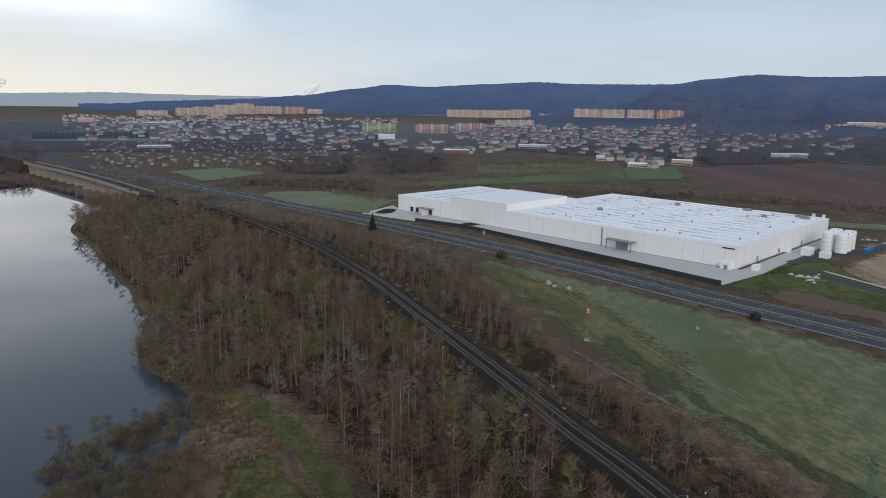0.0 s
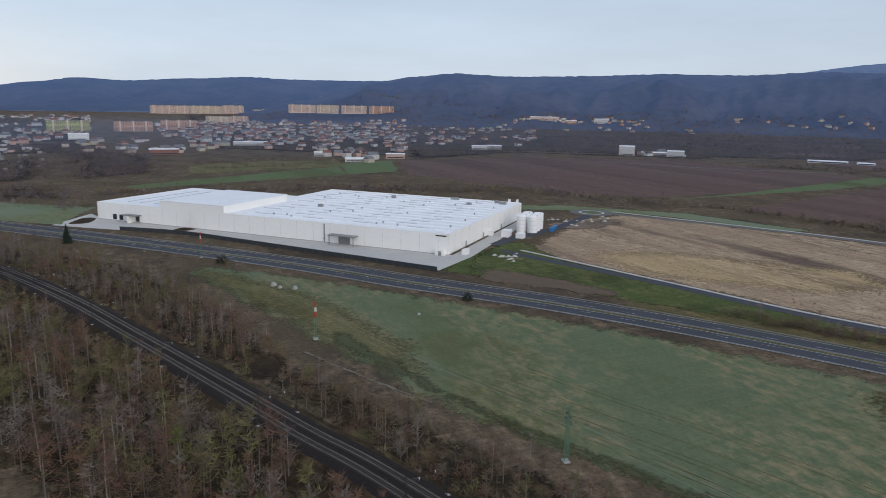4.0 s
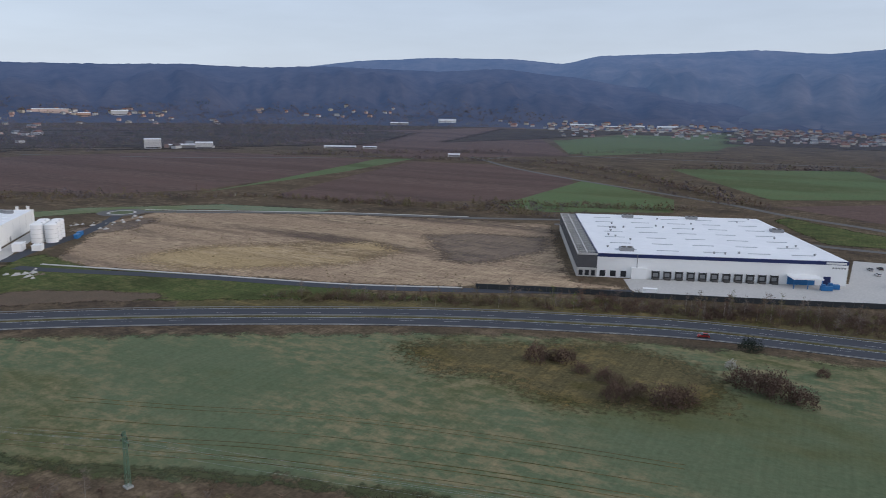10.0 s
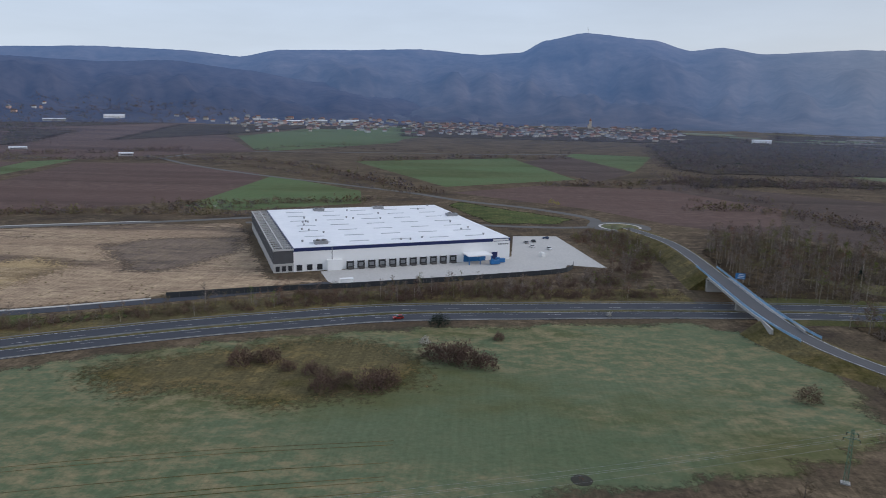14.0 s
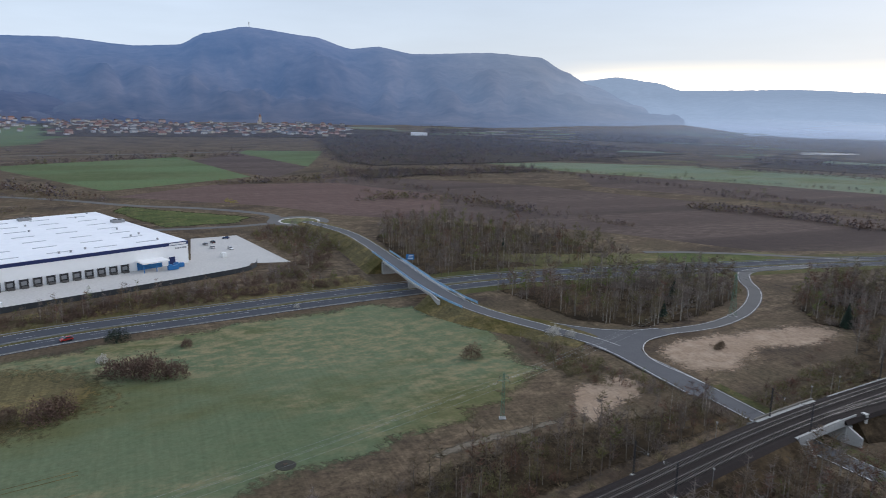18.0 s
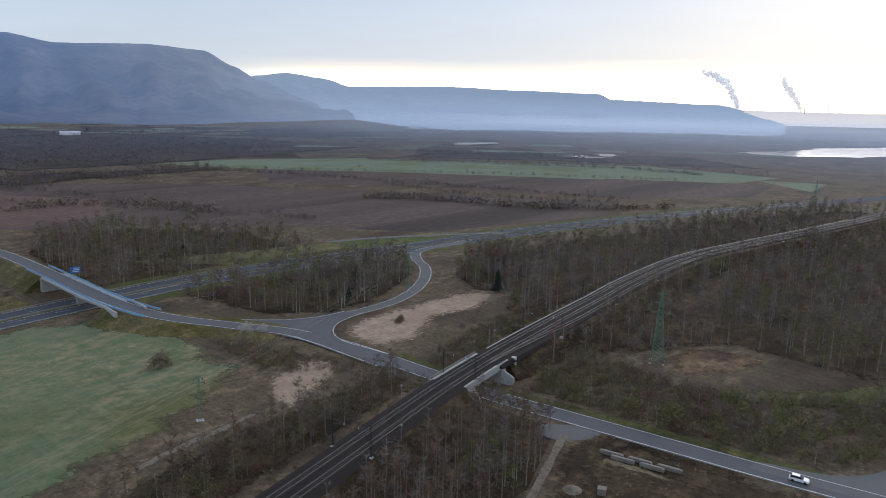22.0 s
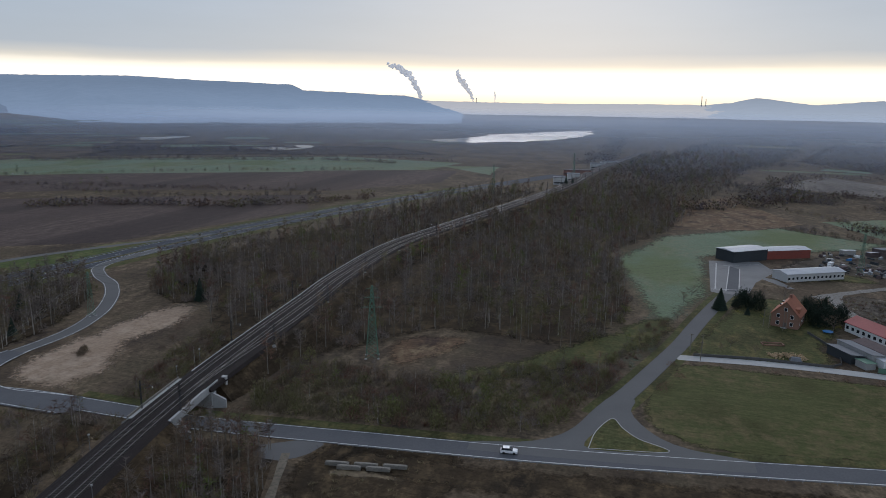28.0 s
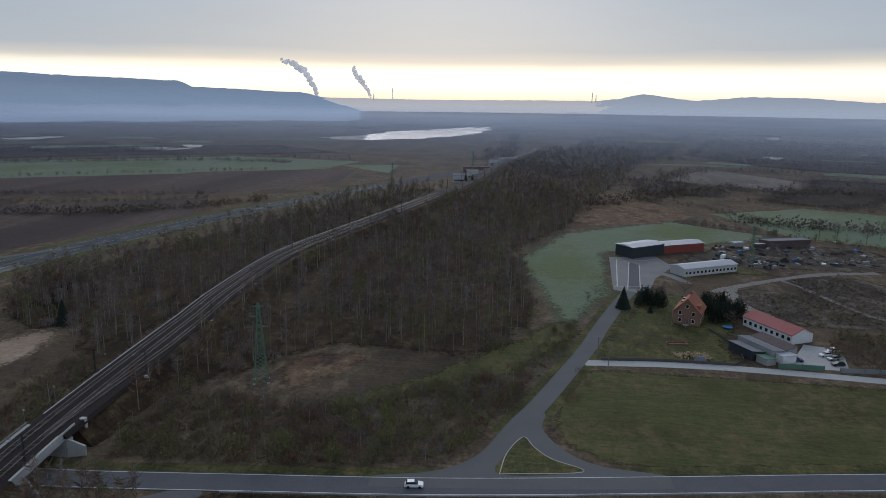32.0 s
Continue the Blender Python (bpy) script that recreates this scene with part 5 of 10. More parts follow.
for t in np.arange(s0 - 55 * 16, s0 + 55 * 17, 55.0):
    x, y, h = np.interp(t, s, RAIL[:, 0]), np.interp(t, s, RAIL[:, 1]), np.interp(t, s, rail_h)
    x2, y2 = np.interp(t + 1, s, RAIL[:, 0]), np.interp(t + 1, s, RAIL[:, 1])
    a = math.atan2(y2 - y, x2 - x) + math.pi / 2
    for e in (1, -1):
        wide = 5.6 if (e > 0 or y > -190) else 10.2
        m = Matrix.Translation((x + math.cos(a) * wide * e, y + math.sin(a) * wide * e, h + float(land(x, y)) + 0.05)) @ Matrix.Rotation(a + (math.pi if e > 0 else 0), 4, "Z")
        if first:
            mast.matrix_basis = m
            first = False
        else:
            copy_thing(mast, m)
        wires[2.15 * e].append((x + math.cos(a) * 2.15 * e, y + math.sin(a) * 2.15 * e, h + 6.3))
line_ob = thing("overhead_line", "thin overhead contact wires above the tracks", "wire")
for row in wires.values():
    upper = []
    for a, b in zip(row[:-1], row[1:]):
        a, b = Vector(a), Vector(b)
        upper += [a.lerp(b, k / 6) + Vector((0, 0, 1.0 - 3.2 * k / 6 * (1 - k / 6))) for k in range(6)]
    g, g2 = tube(row, 0.035), tube(upper, 0.035)
    part("contact_wire", g, M_WIRE, line_ob)
    part("catenary_wire", g2, M_WIRE, line_ob)


# small trackside pieces
def lamp_post(at):
    ob = thing("signal_lamp_post", "short grey trackside post with white lamp head", "lamp post", "posts beside the tracks", at=at)
    part("post", Geo().cyl(0, 0, 0, 4.2, 0.07, 0.05, 6), M_GREY, ob)
    part("head", Geo().box(-0.2, -0.18, 4.1, 0.2, 0.18, 4.45), M_CONCRETE, ob)
    return ob


for y, e in ((-128, 6.8), (-172, 7.4), (-187, 8.0), (-110, -6.8)):
    x = float(np.interp(-y, -RAIL[:, 1], RAIL[:, 0]))
    h = float(np.interp(-y, -RAIL[:, 1], rail_h))
    lamp_post(Matrix.Translation((x + e, y, h - (0.6 if abs(e) > 6 else 0))))
x = float(np.interp(178, -RAIL[:, 1], RAIL[:, 0]))
solid("relay_box", Geo().box(-0.7, -0.5, -2.0, 0.7, 0.5, 1.3).box(-0.8, -0.6, 1.3, 0.8, 0.6, 1.42), M_YARD, "white metal relay box beside the track", "cabinet", at=Matrix.Translation((x - 7.2, -176, 5.2)))

# ---- highway ----
hw = thing("highway_markings", "white edge lines and dashed lane lines", "road marking", kind="structure")
near_hw = HWY[(HWY[:, 1] < 900) & (HWY[:, 1] > -760)]
for o in (10.7, 1.9, -1.9, -10.7):
    part("edge_line", strip_geo(side_line(near_hw, o), 0.10, 0.10, 0.115), M_PAINT, hw)
for o in (7.4, 4.4 + 0.4, -7.4, -4.8):
    if abs(o) > 5:
        pass
    else:
        part("lane_dashes", dashes(side_line(near_hw, o), 6, 12, 0.11, 0, 0.115, Geo()), M_PAINT, hw)
tagged(new("median", loft(near_hw, [(1.35, 0.22), (1.35, 0.0), (-1.35, 0.0), (-1.35, 0.22)]).mesh("median", M_FIELD_DRY)), "narrow dry grass median", "median", kind="structure")


def guard_rail(line, label="grey steel guard rail beside the highway"):
    ob = thing("guard_rail", label, "guard rail", "guard rails of the highway", kind="structure")
    part("beam", loft(line, [(0.05, 0.78), (0.08, 0.6), (0.05, 0.46), (-0.05, 0.46), (-0.05, 0.78)]), M_GREY, ob)
    posts = Geo()
    s = np.concatenate([[0], np.cumsum(np.hypot(*np.diff(line[:, :2], axis=0).T))])
    for t in np.arange(0, s[-1], 4.0):
        x, y = np.interp(t, s, line[:, 0]), np.interp(t, s, line[:, 1])
        posts.box(x - 0.06, y - 0.06, 0, x + 0.06, y + 0.06, 0.7)
    tagged(part("posts", posts, M_GREY, ob), kind="stuff")


for o in (0.35, -0.35, 11.6, -11.6):
    guard_rail(side_line(between(HWY, 560, -560), o))

# ---- the flyover ----
ln = LINK[(LINK[:, 0] > 262) & (LINK[:, 0] < 330)]
for k in ((LINK[:, 0] >= 326), (LINK[:, 0] <= 266) & (LINK[:, 0] > 196)):
    seg = LINK[k]
    g = loft(seg, [(5.2, 0.0), (14.0, lambda q: -0.2), (-14.0, lambda q: -0.2), (-5.2, 0.0)], heights=seg[:, 2])
    tagged(new("embankment", g.mesh("embankment", M_OLIVE)), "grassy road embankment", "embankment", kind="structure")
fly = thing("road_bridge", "concrete road bridge with light blue railings over the highway", "bridge")
part("deck", loft(ln, [(5.4, 0.05), (5.4, -0.9), (3.8, -1.5), (-3.8, -1.5), (-5.4, -0.9), (-5.4, 0.05)], heights=ln[:, 2]), M_CONCRETE, fly)
for x, y in ((327, -116.3), (264, -117)):
    part("abutment", Geo().box(x - 1.5, y - 6, -0.3, x + 1.5, y + 6, 5.0), M_CONCRETE, fly)
    for e in (-1, 1):
        sx = 1 if x > 300 else -1
        part("wing_wall", Geo().add([(x, y + 6 * e, 0), (x + sx * 12, y + 6.3 * e, 3.6), (x + sx * 12, y + 6.3 * e, 5.6), (x, y + 6 * e, 6.2), (x, y + 5.4 * e, 0), (x + sx * 12, y + 5.6 * e, 3.6), (x + sx * 12, y + 5.6 * e, 5.6), (x, y + 5.4 * e, 6.2)],
             [(0, 1, 2, 3), (7, 6, 5, 4), (0, 4, 5, 1), (3, 2, 6, 7), (0, 3, 7, 4), (1, 5, 6, 2)]), M_CONCRETE, fly)
part("pier", Geo().box(293, -119.6, 0, 294.4, -112.6, 5.6), M_CONCRETE, fly)
rl = LINK[(LINK[:, 0] > 244) & (LINK[:, 0] < 352)]
for o in (5.0, -5.0):
    sl = side_line(rl, o)
    rail = part("railing", loft(sl, [(0.06, 1.25), (0.06, 1.12), (-0.06, 1.12), (-0.06, 1.25)], heights=rl[:, 2]), M_PALEBLUE, fly)
    part("infill", loft(sl, [(0.02, 0.95), (0.02, 0.25), (-0.02, 0.25), (-0.02, 0.95)], heights=rl[:, 2]), M_PALEBLUE, fly)
    for i in range(0, len(sl), 1):
        part("post", Geo().box(sl[i, 0] - 0.06, sl[i, 1] - 0.06, rl[i, 2], sl[i, 0] + 0.06, sl[i, 1] + 0.06, rl[i, 2] + 1.2), M_PALEBLUE, fly)
lk = thing("link_road_markings", "white edge lines on the grey road", "road marking", kind="structure")
for o in (3.6, -3.6):
    part("edge_line", strip_geo(side_line(LINK, o), 0.10, 0.10, 0.145, heights=LINK[:, 2]), M_PAINT, lk)
for pts in ([(226, -138), (207, -146.2), (184, -150.8), (160, -150.8), (146, -150.8)], [(194.6, -190), (192.6, -176), (188, -167.6), (181, -162.2), (172, -159.8), (160, -160.8), (150, -161.6)], [(232, -143), (223, -149.2), (210.6, -161), (204, -173), (202, -186)]):
    ln = spline(pts, 3)
    part("edge_line", strip_geo(ln, 0.12, 0.12, 0.365), M_PAINT, lk)
verge = LINK[(LINK[:, 0] < 150) & (LINK[:, 0] > -195)]
for a, b in ((8.2, -4.3),):
    tagged(new("verge", strip_geo(verge, a, b, 0.075).mesh("verge", M_VERGE)), "green grass verge beside the grey road", "verge", kind="structure")
for o in (2.9, -2.9):
    part("edge_line", strip_geo(side_line(LOOP, o), 0.09, 0.09, 0.135), M_PAINT, lk)
sign = thing("road_sign", "large blue direction sign on two steel posts", "road sign", at=Matrix.Translation((318, -122.5, 6.2)) @ Matrix.Rotation(radians(-20), 4, "Z"))
part("board", Geo().box(-0.08, -2.1, 2.4, 0.08, 2.1, 5.2), M_BLUE, sign, "blue board with white lines of writing")
for k in range(3):
    part("writing", Geo().box(-0.10, -1.7, 4.5 - k * 0.8, -0.085, 0.6 + 0.3 * k, 4.75 - k * 0.8), M_WHITEP, sign)
for y in (-1.4, 1.4):
    part("post", Geo().beam((0, y, -1.5), (0, y, 2.5), 0.16), M_GREY, sign)


# ---- roundabouts and service roads ----
def roundabout(x, y, r, label):
    ob = thing("roundabout", label, "roundabout", kind="structure")
    ring = np.array([(x + math.cos(a) * (r - 3.2), y + math.sin(a) * (r - 3.2)) for a in np.linspace(0, 2 * math.pi, 49)])
    part("carriageway", strip_geo(ring, 3.4, 3.4, 0.16), M_ASPHALT_OLD, ob)
    part("apron", strip_geo(ring, 5.2, -3.4, 0.17), M_YARD, ob)
    g = Geo()
    g.cyl(x, y, 0, 0.3, r - 8.4, r - 9.2, 40)
    part("island", g, M_FIELD, ob)


roundabout(504, -104, 22, "asphalt roundabout with grass island")
roundabout(341, 461, 17, "asphalt roundabout with grass island and pale kerb ring")
for line, half, m, lab in (
        ([(502, -84), (540, -88), (587, -43), (622, 14), (668, 65), (720, 140), (800, 260), (900, 380), (1000, 470)], 4.2, M_ASPHALT_OLD, "grey country road"),
        ([(500, -86), (494, -60), (493, -30), (495, -6), (506, 40), (497, 110), (478, 165)], 3.5, M_ASPHALT_OLD, "grey access road"),
        ([(328, -282), (320, -306), (306, -334), (288, -364), (262, -402)], 2.8, M_ASPHALT_OLD, "grey slip road behind the highway"),
        ([(201, 368), (223, 383), (269, 406), (312, 436), (328, 449)], 4.0, M_ASPHALT, "new dark access road"),
        ([(197, 352), (204, 330), (233, 256), (254, 191), (278, 140), (297, 105), (318, 70)], 3.6, M_ASPHALT, "new dark perimeter road"),
        ([(352, 452), (375, 415), (427, 328), (468, 231), (502, 165)], 3.6, M_ASPHALT_OLD, "new access road behind the building land"),
        ([(1000, 470), (1060, 560), (930, 640), (760, 800), (620, 1060)], 4.0, M_ASPHALT_OLD, "country road between the fields"),
        ([(1000, 470), (1150, 420), (1215, 150), (1230, 0), (1290, -200)], 4.0, M_ASPHALT_OLD, "country road between the fields")):
    road("road_service", spline(line, 6), half, m, lab, lift=0.11)
for line in ([(208, 348), (237, 258), (258, 192), (282, 141)], [(360, 458), (431, 330), (472, 232)]):
    sl = spline(line, 6)
    tagged(new("kerb", loft(sl, [(0.9, 0.28), (0.9, 0.0), (-0.9, 0.0), (-0.9, 0.28)]).mesh("kerb", M_YARD)), "pale concrete pavement strip with kerb", "kerb", kind="structure")

# scrub on the embankment's flanks
r = np.random.default_rng(44)
slope = []
for i in range(len(RAIL)):
    x, y = RAIL[i, :2]
    if not (-620 < y < 545) or -172 < y < -145:
        continue
    d = RAIL[min(i + 1, len(RAIL) - 1), :2] - RAIL[max(i - 1, 0), :2]
    d /= np.linalg.norm(d)
    for e in (1, -1):
        for _ in range(2 if -330 < y < 330 else 1):
            base = 6.0 if (e > 0 or y > -170) else 12.4
            o = r.uniform(base + 1.4, base + 7.5) * e
            slope.append((x - d[1] * o + r.normal(0, 1.5), y + d[0] * o + r.normal(0, 1.5), max(0.0, rail_h[i] * (base + 7 - abs(o)) / 7 - 0.1)))
scatter("embankment_scrub", slope, [(3, SHRUB, 1, [(T_BROWN, 3), (T_RUST, 1), (T_OLIVE, 1.5), (T_GREY, 1)], 0.6), (1.5, TUFT, 1, [(T_TUFT, 1)], 1.4)], SLOTS, "brown scrub and straw on the embankment", "shrubs", (0.6, 1.2), 45)

# ---- the two halls ----
def frame_of(origin, u_to):
    a = math.atan2(u_to[1] - origin[1], u_to[0] - origin[0])
    return Matrix.Translation((origin[0], origin[1], 0)) @ Matrix.Rotation(a, 4, "Z")


def hall_a():
    at = frame_of((161, 350), (-24, 546))
    hall = thing("warehouse", "long cream-white metal-clad warehouse with stepped flat roof", "warehouse", at=at)
    # local: x along the long front (its outside is +y), -y into the depth
    part("wall", Geo().box(0, -148, 0, 168, 0, 11.4).box(168, -96, 0, 270, 0, 11.4), M_CREAM, hall)
    part("roof", Geo().box(0.3, -147.7, 11.4, 168, -0.3, 12.0).box(168, -95.7, 11.4, 269.7, -0.3, 12.0), M_ROOF, hall)
    for a in ((0, -0.3, 270, 0), (0, -148, 0.3, 0), (269.7, -96, 270, 0), (0, -148, 168, -147.7), (168, -96, 270, -95.7)):
        part("parapet", Geo().box(a[0], a[1], 11.4, a[2], a[3], 12.35), M_CREAM, hall)
    part("upper_block", Geo().box(158, -70, 12.0, 212, 0.05, 16.8), M_CREAM, hall, "raised part of the hall")
    part("upper_roof", Geo().box(157.8, -70.2, 16.8, 212.2, 0.25, 17.1), M_ROOF, hall)
    # folds and strips of the roof
    for k in range(13):
        y = -10 - k * 10.6
        x1 = 150 if y > -72 else 166
        g = Geo().add([(3, y - 1.6, 12.0), (x1, y - 1.6, 12.0), (x1, y, 12.38), (3, y, 12.38), (3, y + 0.25, 12.0), (x1, y + 0.25, 12.0)], [(0, 1, 2, 3), (3, 2, 5, 4), (0, 3, 4), (1, 5, 2)])
        part("roof_fold", g, M_ROOF, hall)
        for j in range(4):
            x = 18 + j * 37 + (k * 13) % 17
            if y < -72 or x < 140:
                part("skylight", Geo().box(x, y - 4.0, 12.0, x + 14, y - 3.0, 12.28), M_SKYLIGHT, hall)
    for k in range(4):
        part("skylight", Geo().box(216 + 12 * k, -84, 12.0, 217.2 + 12 * k, -12, 12.3), M_SKYLIGHT, hall)
    r = random.Random(5)
    for k in range(26):
        x, y = r.uniform(8, 160), r.uniform(-140, -6)
        if x > 150 and y > -74:
            continue
        part("roof_vent", Geo().cyl(x, y, 12.0, 12.9, 0.45, 0.45, 8).cyl(x, y, 12.9, 13.15, 0.7, 0.5, 8), M_GREY, hall)
    for x, y, w in ((8, -136, 5), (14, -140, 4), (48, -141, 6), (30, -120, 3), (96, -128, 3), (120, -60, 3)):
        part("roof_unit", Geo().box(x, y, 12.0, x + w, y + 3, 13.6).box(x + 0.3, y + 0.3, 13.6, x + w - 0.3, y + 2.7, 13.9), M_GREY, hall)
    # cladding joints, rain pipe
    for x in range(6, 270, 12):
        part("joint", Geo().box(x - 0.06, 0.0, 0.4, x + 0.06, 0.05, 11.6), M_JOINT, hall)
    for y in range(-142, 0, 12):
        part("joint", Geo().box(-0.05, y - 0.06, 0.4, 0.0, y + 0.06, 11.6), M_JOINT, hall)
    part("rain_pipe", Geo().box(81.6, 0, 0, 82.4, 0.25, 11.6), M_GREY, hall)
    part("plinth", Geo().box(-0.08, -148, 0, 270.05, 0.08, 0.45), M_CONCRETE, hall)
    # canopied gate, corner porch, dock gates
    gate = part("gate", Geo().box(64, 0.02, 0, 72, 0.2, 5.0), M_GREY, hall, "grey gate")
    part("canopy", Geo().box(58.5, 0, 5.6, 76.5, 5.2, 6.2), M_GREY, hall)
    for x in (59.2, 75.8):
        part("canopy_post", Geo().box(x - 0.2, 4.6, 0, x + 0.2, 5.0, 5.6), M_GREY, hall)
    part("porch", Geo().box(1.5, 0, 0, 7, 3.2, 3.6), M_CREAM, hall)
    part("porch_door", Geo().box(3, 3.2, 0.1, 5, 3.26, 2.5), M_GREY, hall)
    part("sign", Geo().box(1.2, 0.02, 10.5, 8.0, 0.12, 11.2), M_DARK, hall, "dark sign strip with plain letters")
    for x in (231, 238, 246, 252):
        part("dock_gate", Geo().box(x, 0.02, 0.8, x + 3.4, 0.15, 4.6), M_DARK, hall)
    part("canopy", Geo().box(229, 0, 5.2, 243, 5.0, 5.7), M_GREY, hall)
    part("dock_wall", Geo().box(236.5, 0, 0, 237.3, 5.2, 5.2), M_CREAM, hall)
    for x, y in ((-0.12, -30), (-0.12, -62), (-0.12, -100)):
        part("side_door", Geo().box(x, y, 0.2, x + 0.1, y + 2.4, 3.4), M_GREY, hall)
    return hall


M_SKYLIGHT = mat("grey_skylight", (0.52, 0.54, 0.57), (0.44, 0.46, 0.49), scale=0.2, rough=0.3)
M_JOINT = mat("cladding_joint", (0.58, 0.58, 0.56), (0.5, 0.5, 0.49), scale=0.3, rough=0.6)


def hall_b():
    at = frame_of((338, 93), (385, -19))
    hall = thing("warehouse", "white warehouse with navy band, dock gates and open end frame", "warehouse", at=at)
    # local: x along the dock front (its outside is -y), +y into the depth
    part("wall", Geo().box(0, 0, 0, 121, 131, 10.6), M_WHITE, hall)
    part("band", Geo().box(-0.12, -0.12, 10.6, 121.12, 131.12, 12.3), M_NAVY, hall, "navy blue band under the roof edge")
    part("roof", Geo().box(0.3, 0.3, 12.3, 120.7, 130.7, 12.55), M_ROOF, hall)
    r = random.Random(9)
    for i in range(5):
        for j in range(7):
            x, y = 10 + i * 22 + r.uniform(-1, 1), 10 + j * 17.5
            part("skylight", Geo().box(x, y, 12.55, x + 11, y + 0.9, 12.85), M_SKYLIGHT, hall)
    for k in range(24):
        x, y = r.uniform(6, 114), r.uniform(5, 126)
        part("roof_vent", Geo().cyl(x, y, 12.5, 13.3, 0.5, 0.5, 8).cyl(x, y, 13.3, 13.6, 0.75, 0.5, 8), M_GREY, hall)
    for x, y in ((30, 118), (72, 119), (112, 78), (12, 6)):
        part("roof_unit", Geo().box(x, y, 12.5, x + 7, y + 5, 14.2), M_GREY, hall, "grey rooftop air unit")
        part("roof_unit_cap", Geo().cyl(x + 2, y + 2.5, 14.2, 14.7, 1.2, 1.1, 12).cyl(x + 5, y + 2.5, 14.2, 14.7, 1.2, 1.1, 12), M_STEEL, hall)
    # docks
    for k in range(11):
        x = 27.5 + k * 5.75
        dock = part("dock_gate", Geo().box(x, -0.25, 0.5, x + 3.4, -0.02, 4.1), M_DARK, hall)
        part("dock_leaf", Geo().box(x + 0.5, -0.32, 1.3, x + 2.9, -0.26, 3.2), M_GREY, dock)
        for q in (x - 0.25, x + 3.4):
            part("dock_buffer", Geo().box(q, -0.7, 0.0, q + 0.25, -0.02, 4.3), M_STEEL, hall)
        part("dock_plate", Geo().box(x + 0.3, -2.4, 0.0, x + 3.1, -0.02, 0.9), M_STEEL, hall)
    for k in range(4):
        x = 1.5 + k * 5.2
        part("opening", Geo().box(x, -0.15, 0.6, x + 2.8, -0.02, 3.6), M_DARK, hall)
    part("side_wall", Geo().box(17, -1.6, 0, 24.5, -0.02, 5.6), M_WHITE, hall)
    part("joint_strip", Geo().box(19.6, -0.2, 5.6, 20.0, -0.13, 12.2), M_GREY, hall)
    # blue canopy and compactors
    part("canopy", Geo().box(92.5, -9, 4.6, 106.5, 0, 5.3), M_WHITE, hall)
    for x in (93, 99.5, 106):
        part("canopy_post", Geo().box(x - 0.2, -8.8, 0, x + 0.2, -8.4, 4.6), M_BLUE, hall)
    part("canopy_wall", Geo().box(93.0, -0.4, 0, 106.0, -0.02, 4.6), M_BLUE, hall)
    part("gate", Geo().box(110, -0.2, 0.1, 113.4, -0.02, 4.6), M_NAVY, hall, "navy gate")
    # plain sign shapes on the band and under it
    part("sign", Geo().box(110.5, -0.26, 10.9, 120, -0.13, 11.9), M_WHITEP, hall, "white sign shapes on the navy band")
    for k in range(5):
        part("writing", Geo().box(113.6 + k * 1.35, -0.08, 8.6, 114.6 + k * 1.35, -0.02, 9.4), M_GREY, hall)
    # the open frame at the end
    fr = part("frame", Geo().box(-10, 0, 0.0, -9.6, 131, 0.35), M_CONCRETE, hall, "open concrete and steel frame")
    for j in range(23):
        y = 0.3 + j * 5.92
        for x in (-9.8, -5.0, -0.5):
            if x < -9 or j % 2 == 0:
                part("column", Geo().box(x - 0.25, y - 0.25, 0, x + 0.25, y + 0.25, 11.8), M_CONCRETE, fr)
        part("rafter", Geo().box(-10, y - 0.22, 11.5, 0, y + 0.22, 12.2), M_FRAMEW, fr)
    for x in (-9.9, -5.0):
        part("purlin", Geo().box(x - 0.22, 0, 11.6, x + 0.22, 131, 12.3), M_FRAMEW, fr)
    # added dark panels stand for the shade between the open frame's columns
    part("gap_panel", Geo().box(-9.95, -0.1, 4.6, 0, 0.0, 11.4), M_FRAMEGAP, fr, "dark panel standing for the shaded gaps between the columns")
    part("gap_panel", Geo().box(-10.05, 0, 4.8, -9.98, 131, 11.3), M_FRAMEGAP, fr, "dark panel standing for the shaded gaps between the columns")
    part("edge_beam", Geo().box(-10.2, -0.3, 11.3, 0.2, 0.3, 12.2).box(-10.2, -0.35, 4.0, 0, 0.35, 4.7), M_FRAMEW, fr)
    for k in range(3):
        part("opening", Geo().box(-9.0 + k * 3.1, -0.2, 0.7, -7.0 + k * 3.1, 0.1, 3.4), M_DARK, fr)
    part("base_wall", Geo().box(-10.1, -0.05, 0, 0, 0.05, 4.0), M_FRAMEW, fr)
    part("base_wall", Geo().box(-10.12, 0, 0, -10.06, 131, 4.4), M_FRAMEW, fr)
    return hall


M_FRAMEW = mat("pale_grey_steel", (0.56, 0.55, 0.53), (0.48, 0.47, 0.45), scale=0.2, rough=0.6)
M_FRAMEGAP = mat("dark_frame_gap", (0.10, 0.10, 0.105), (0.08, 0.08, 0.085), scale=0.3, rough=0.8)
hall_a()
hall_b()
sheet("pavement_yard", [(-52, 526), (-30, 572), (-22, 549), (164, 350), (275, 456), (280, 450), (172, 342), (141, 318), (28, 466), (-16, 497)], M_YARD, 0.05, "pale concrete yard along the white hall", "yard")
sheet("pavement_yard", [(341, 80), (322, 72), (312, 63), (345, -22), (352, -38), (359, -46), (373, -50), (369, -71), (459, -53), (455, -24), (391, -20)], M_YARD, 0.06, "pale concrete loading yard", "yard")
sheet("ground_dark_bed", [(-42, 528), (-34, 552), (-26, 548), (-30, 528)], M_LITTER, 0.10, "dark soil bed at the yard's end", "bed", smooth=4)
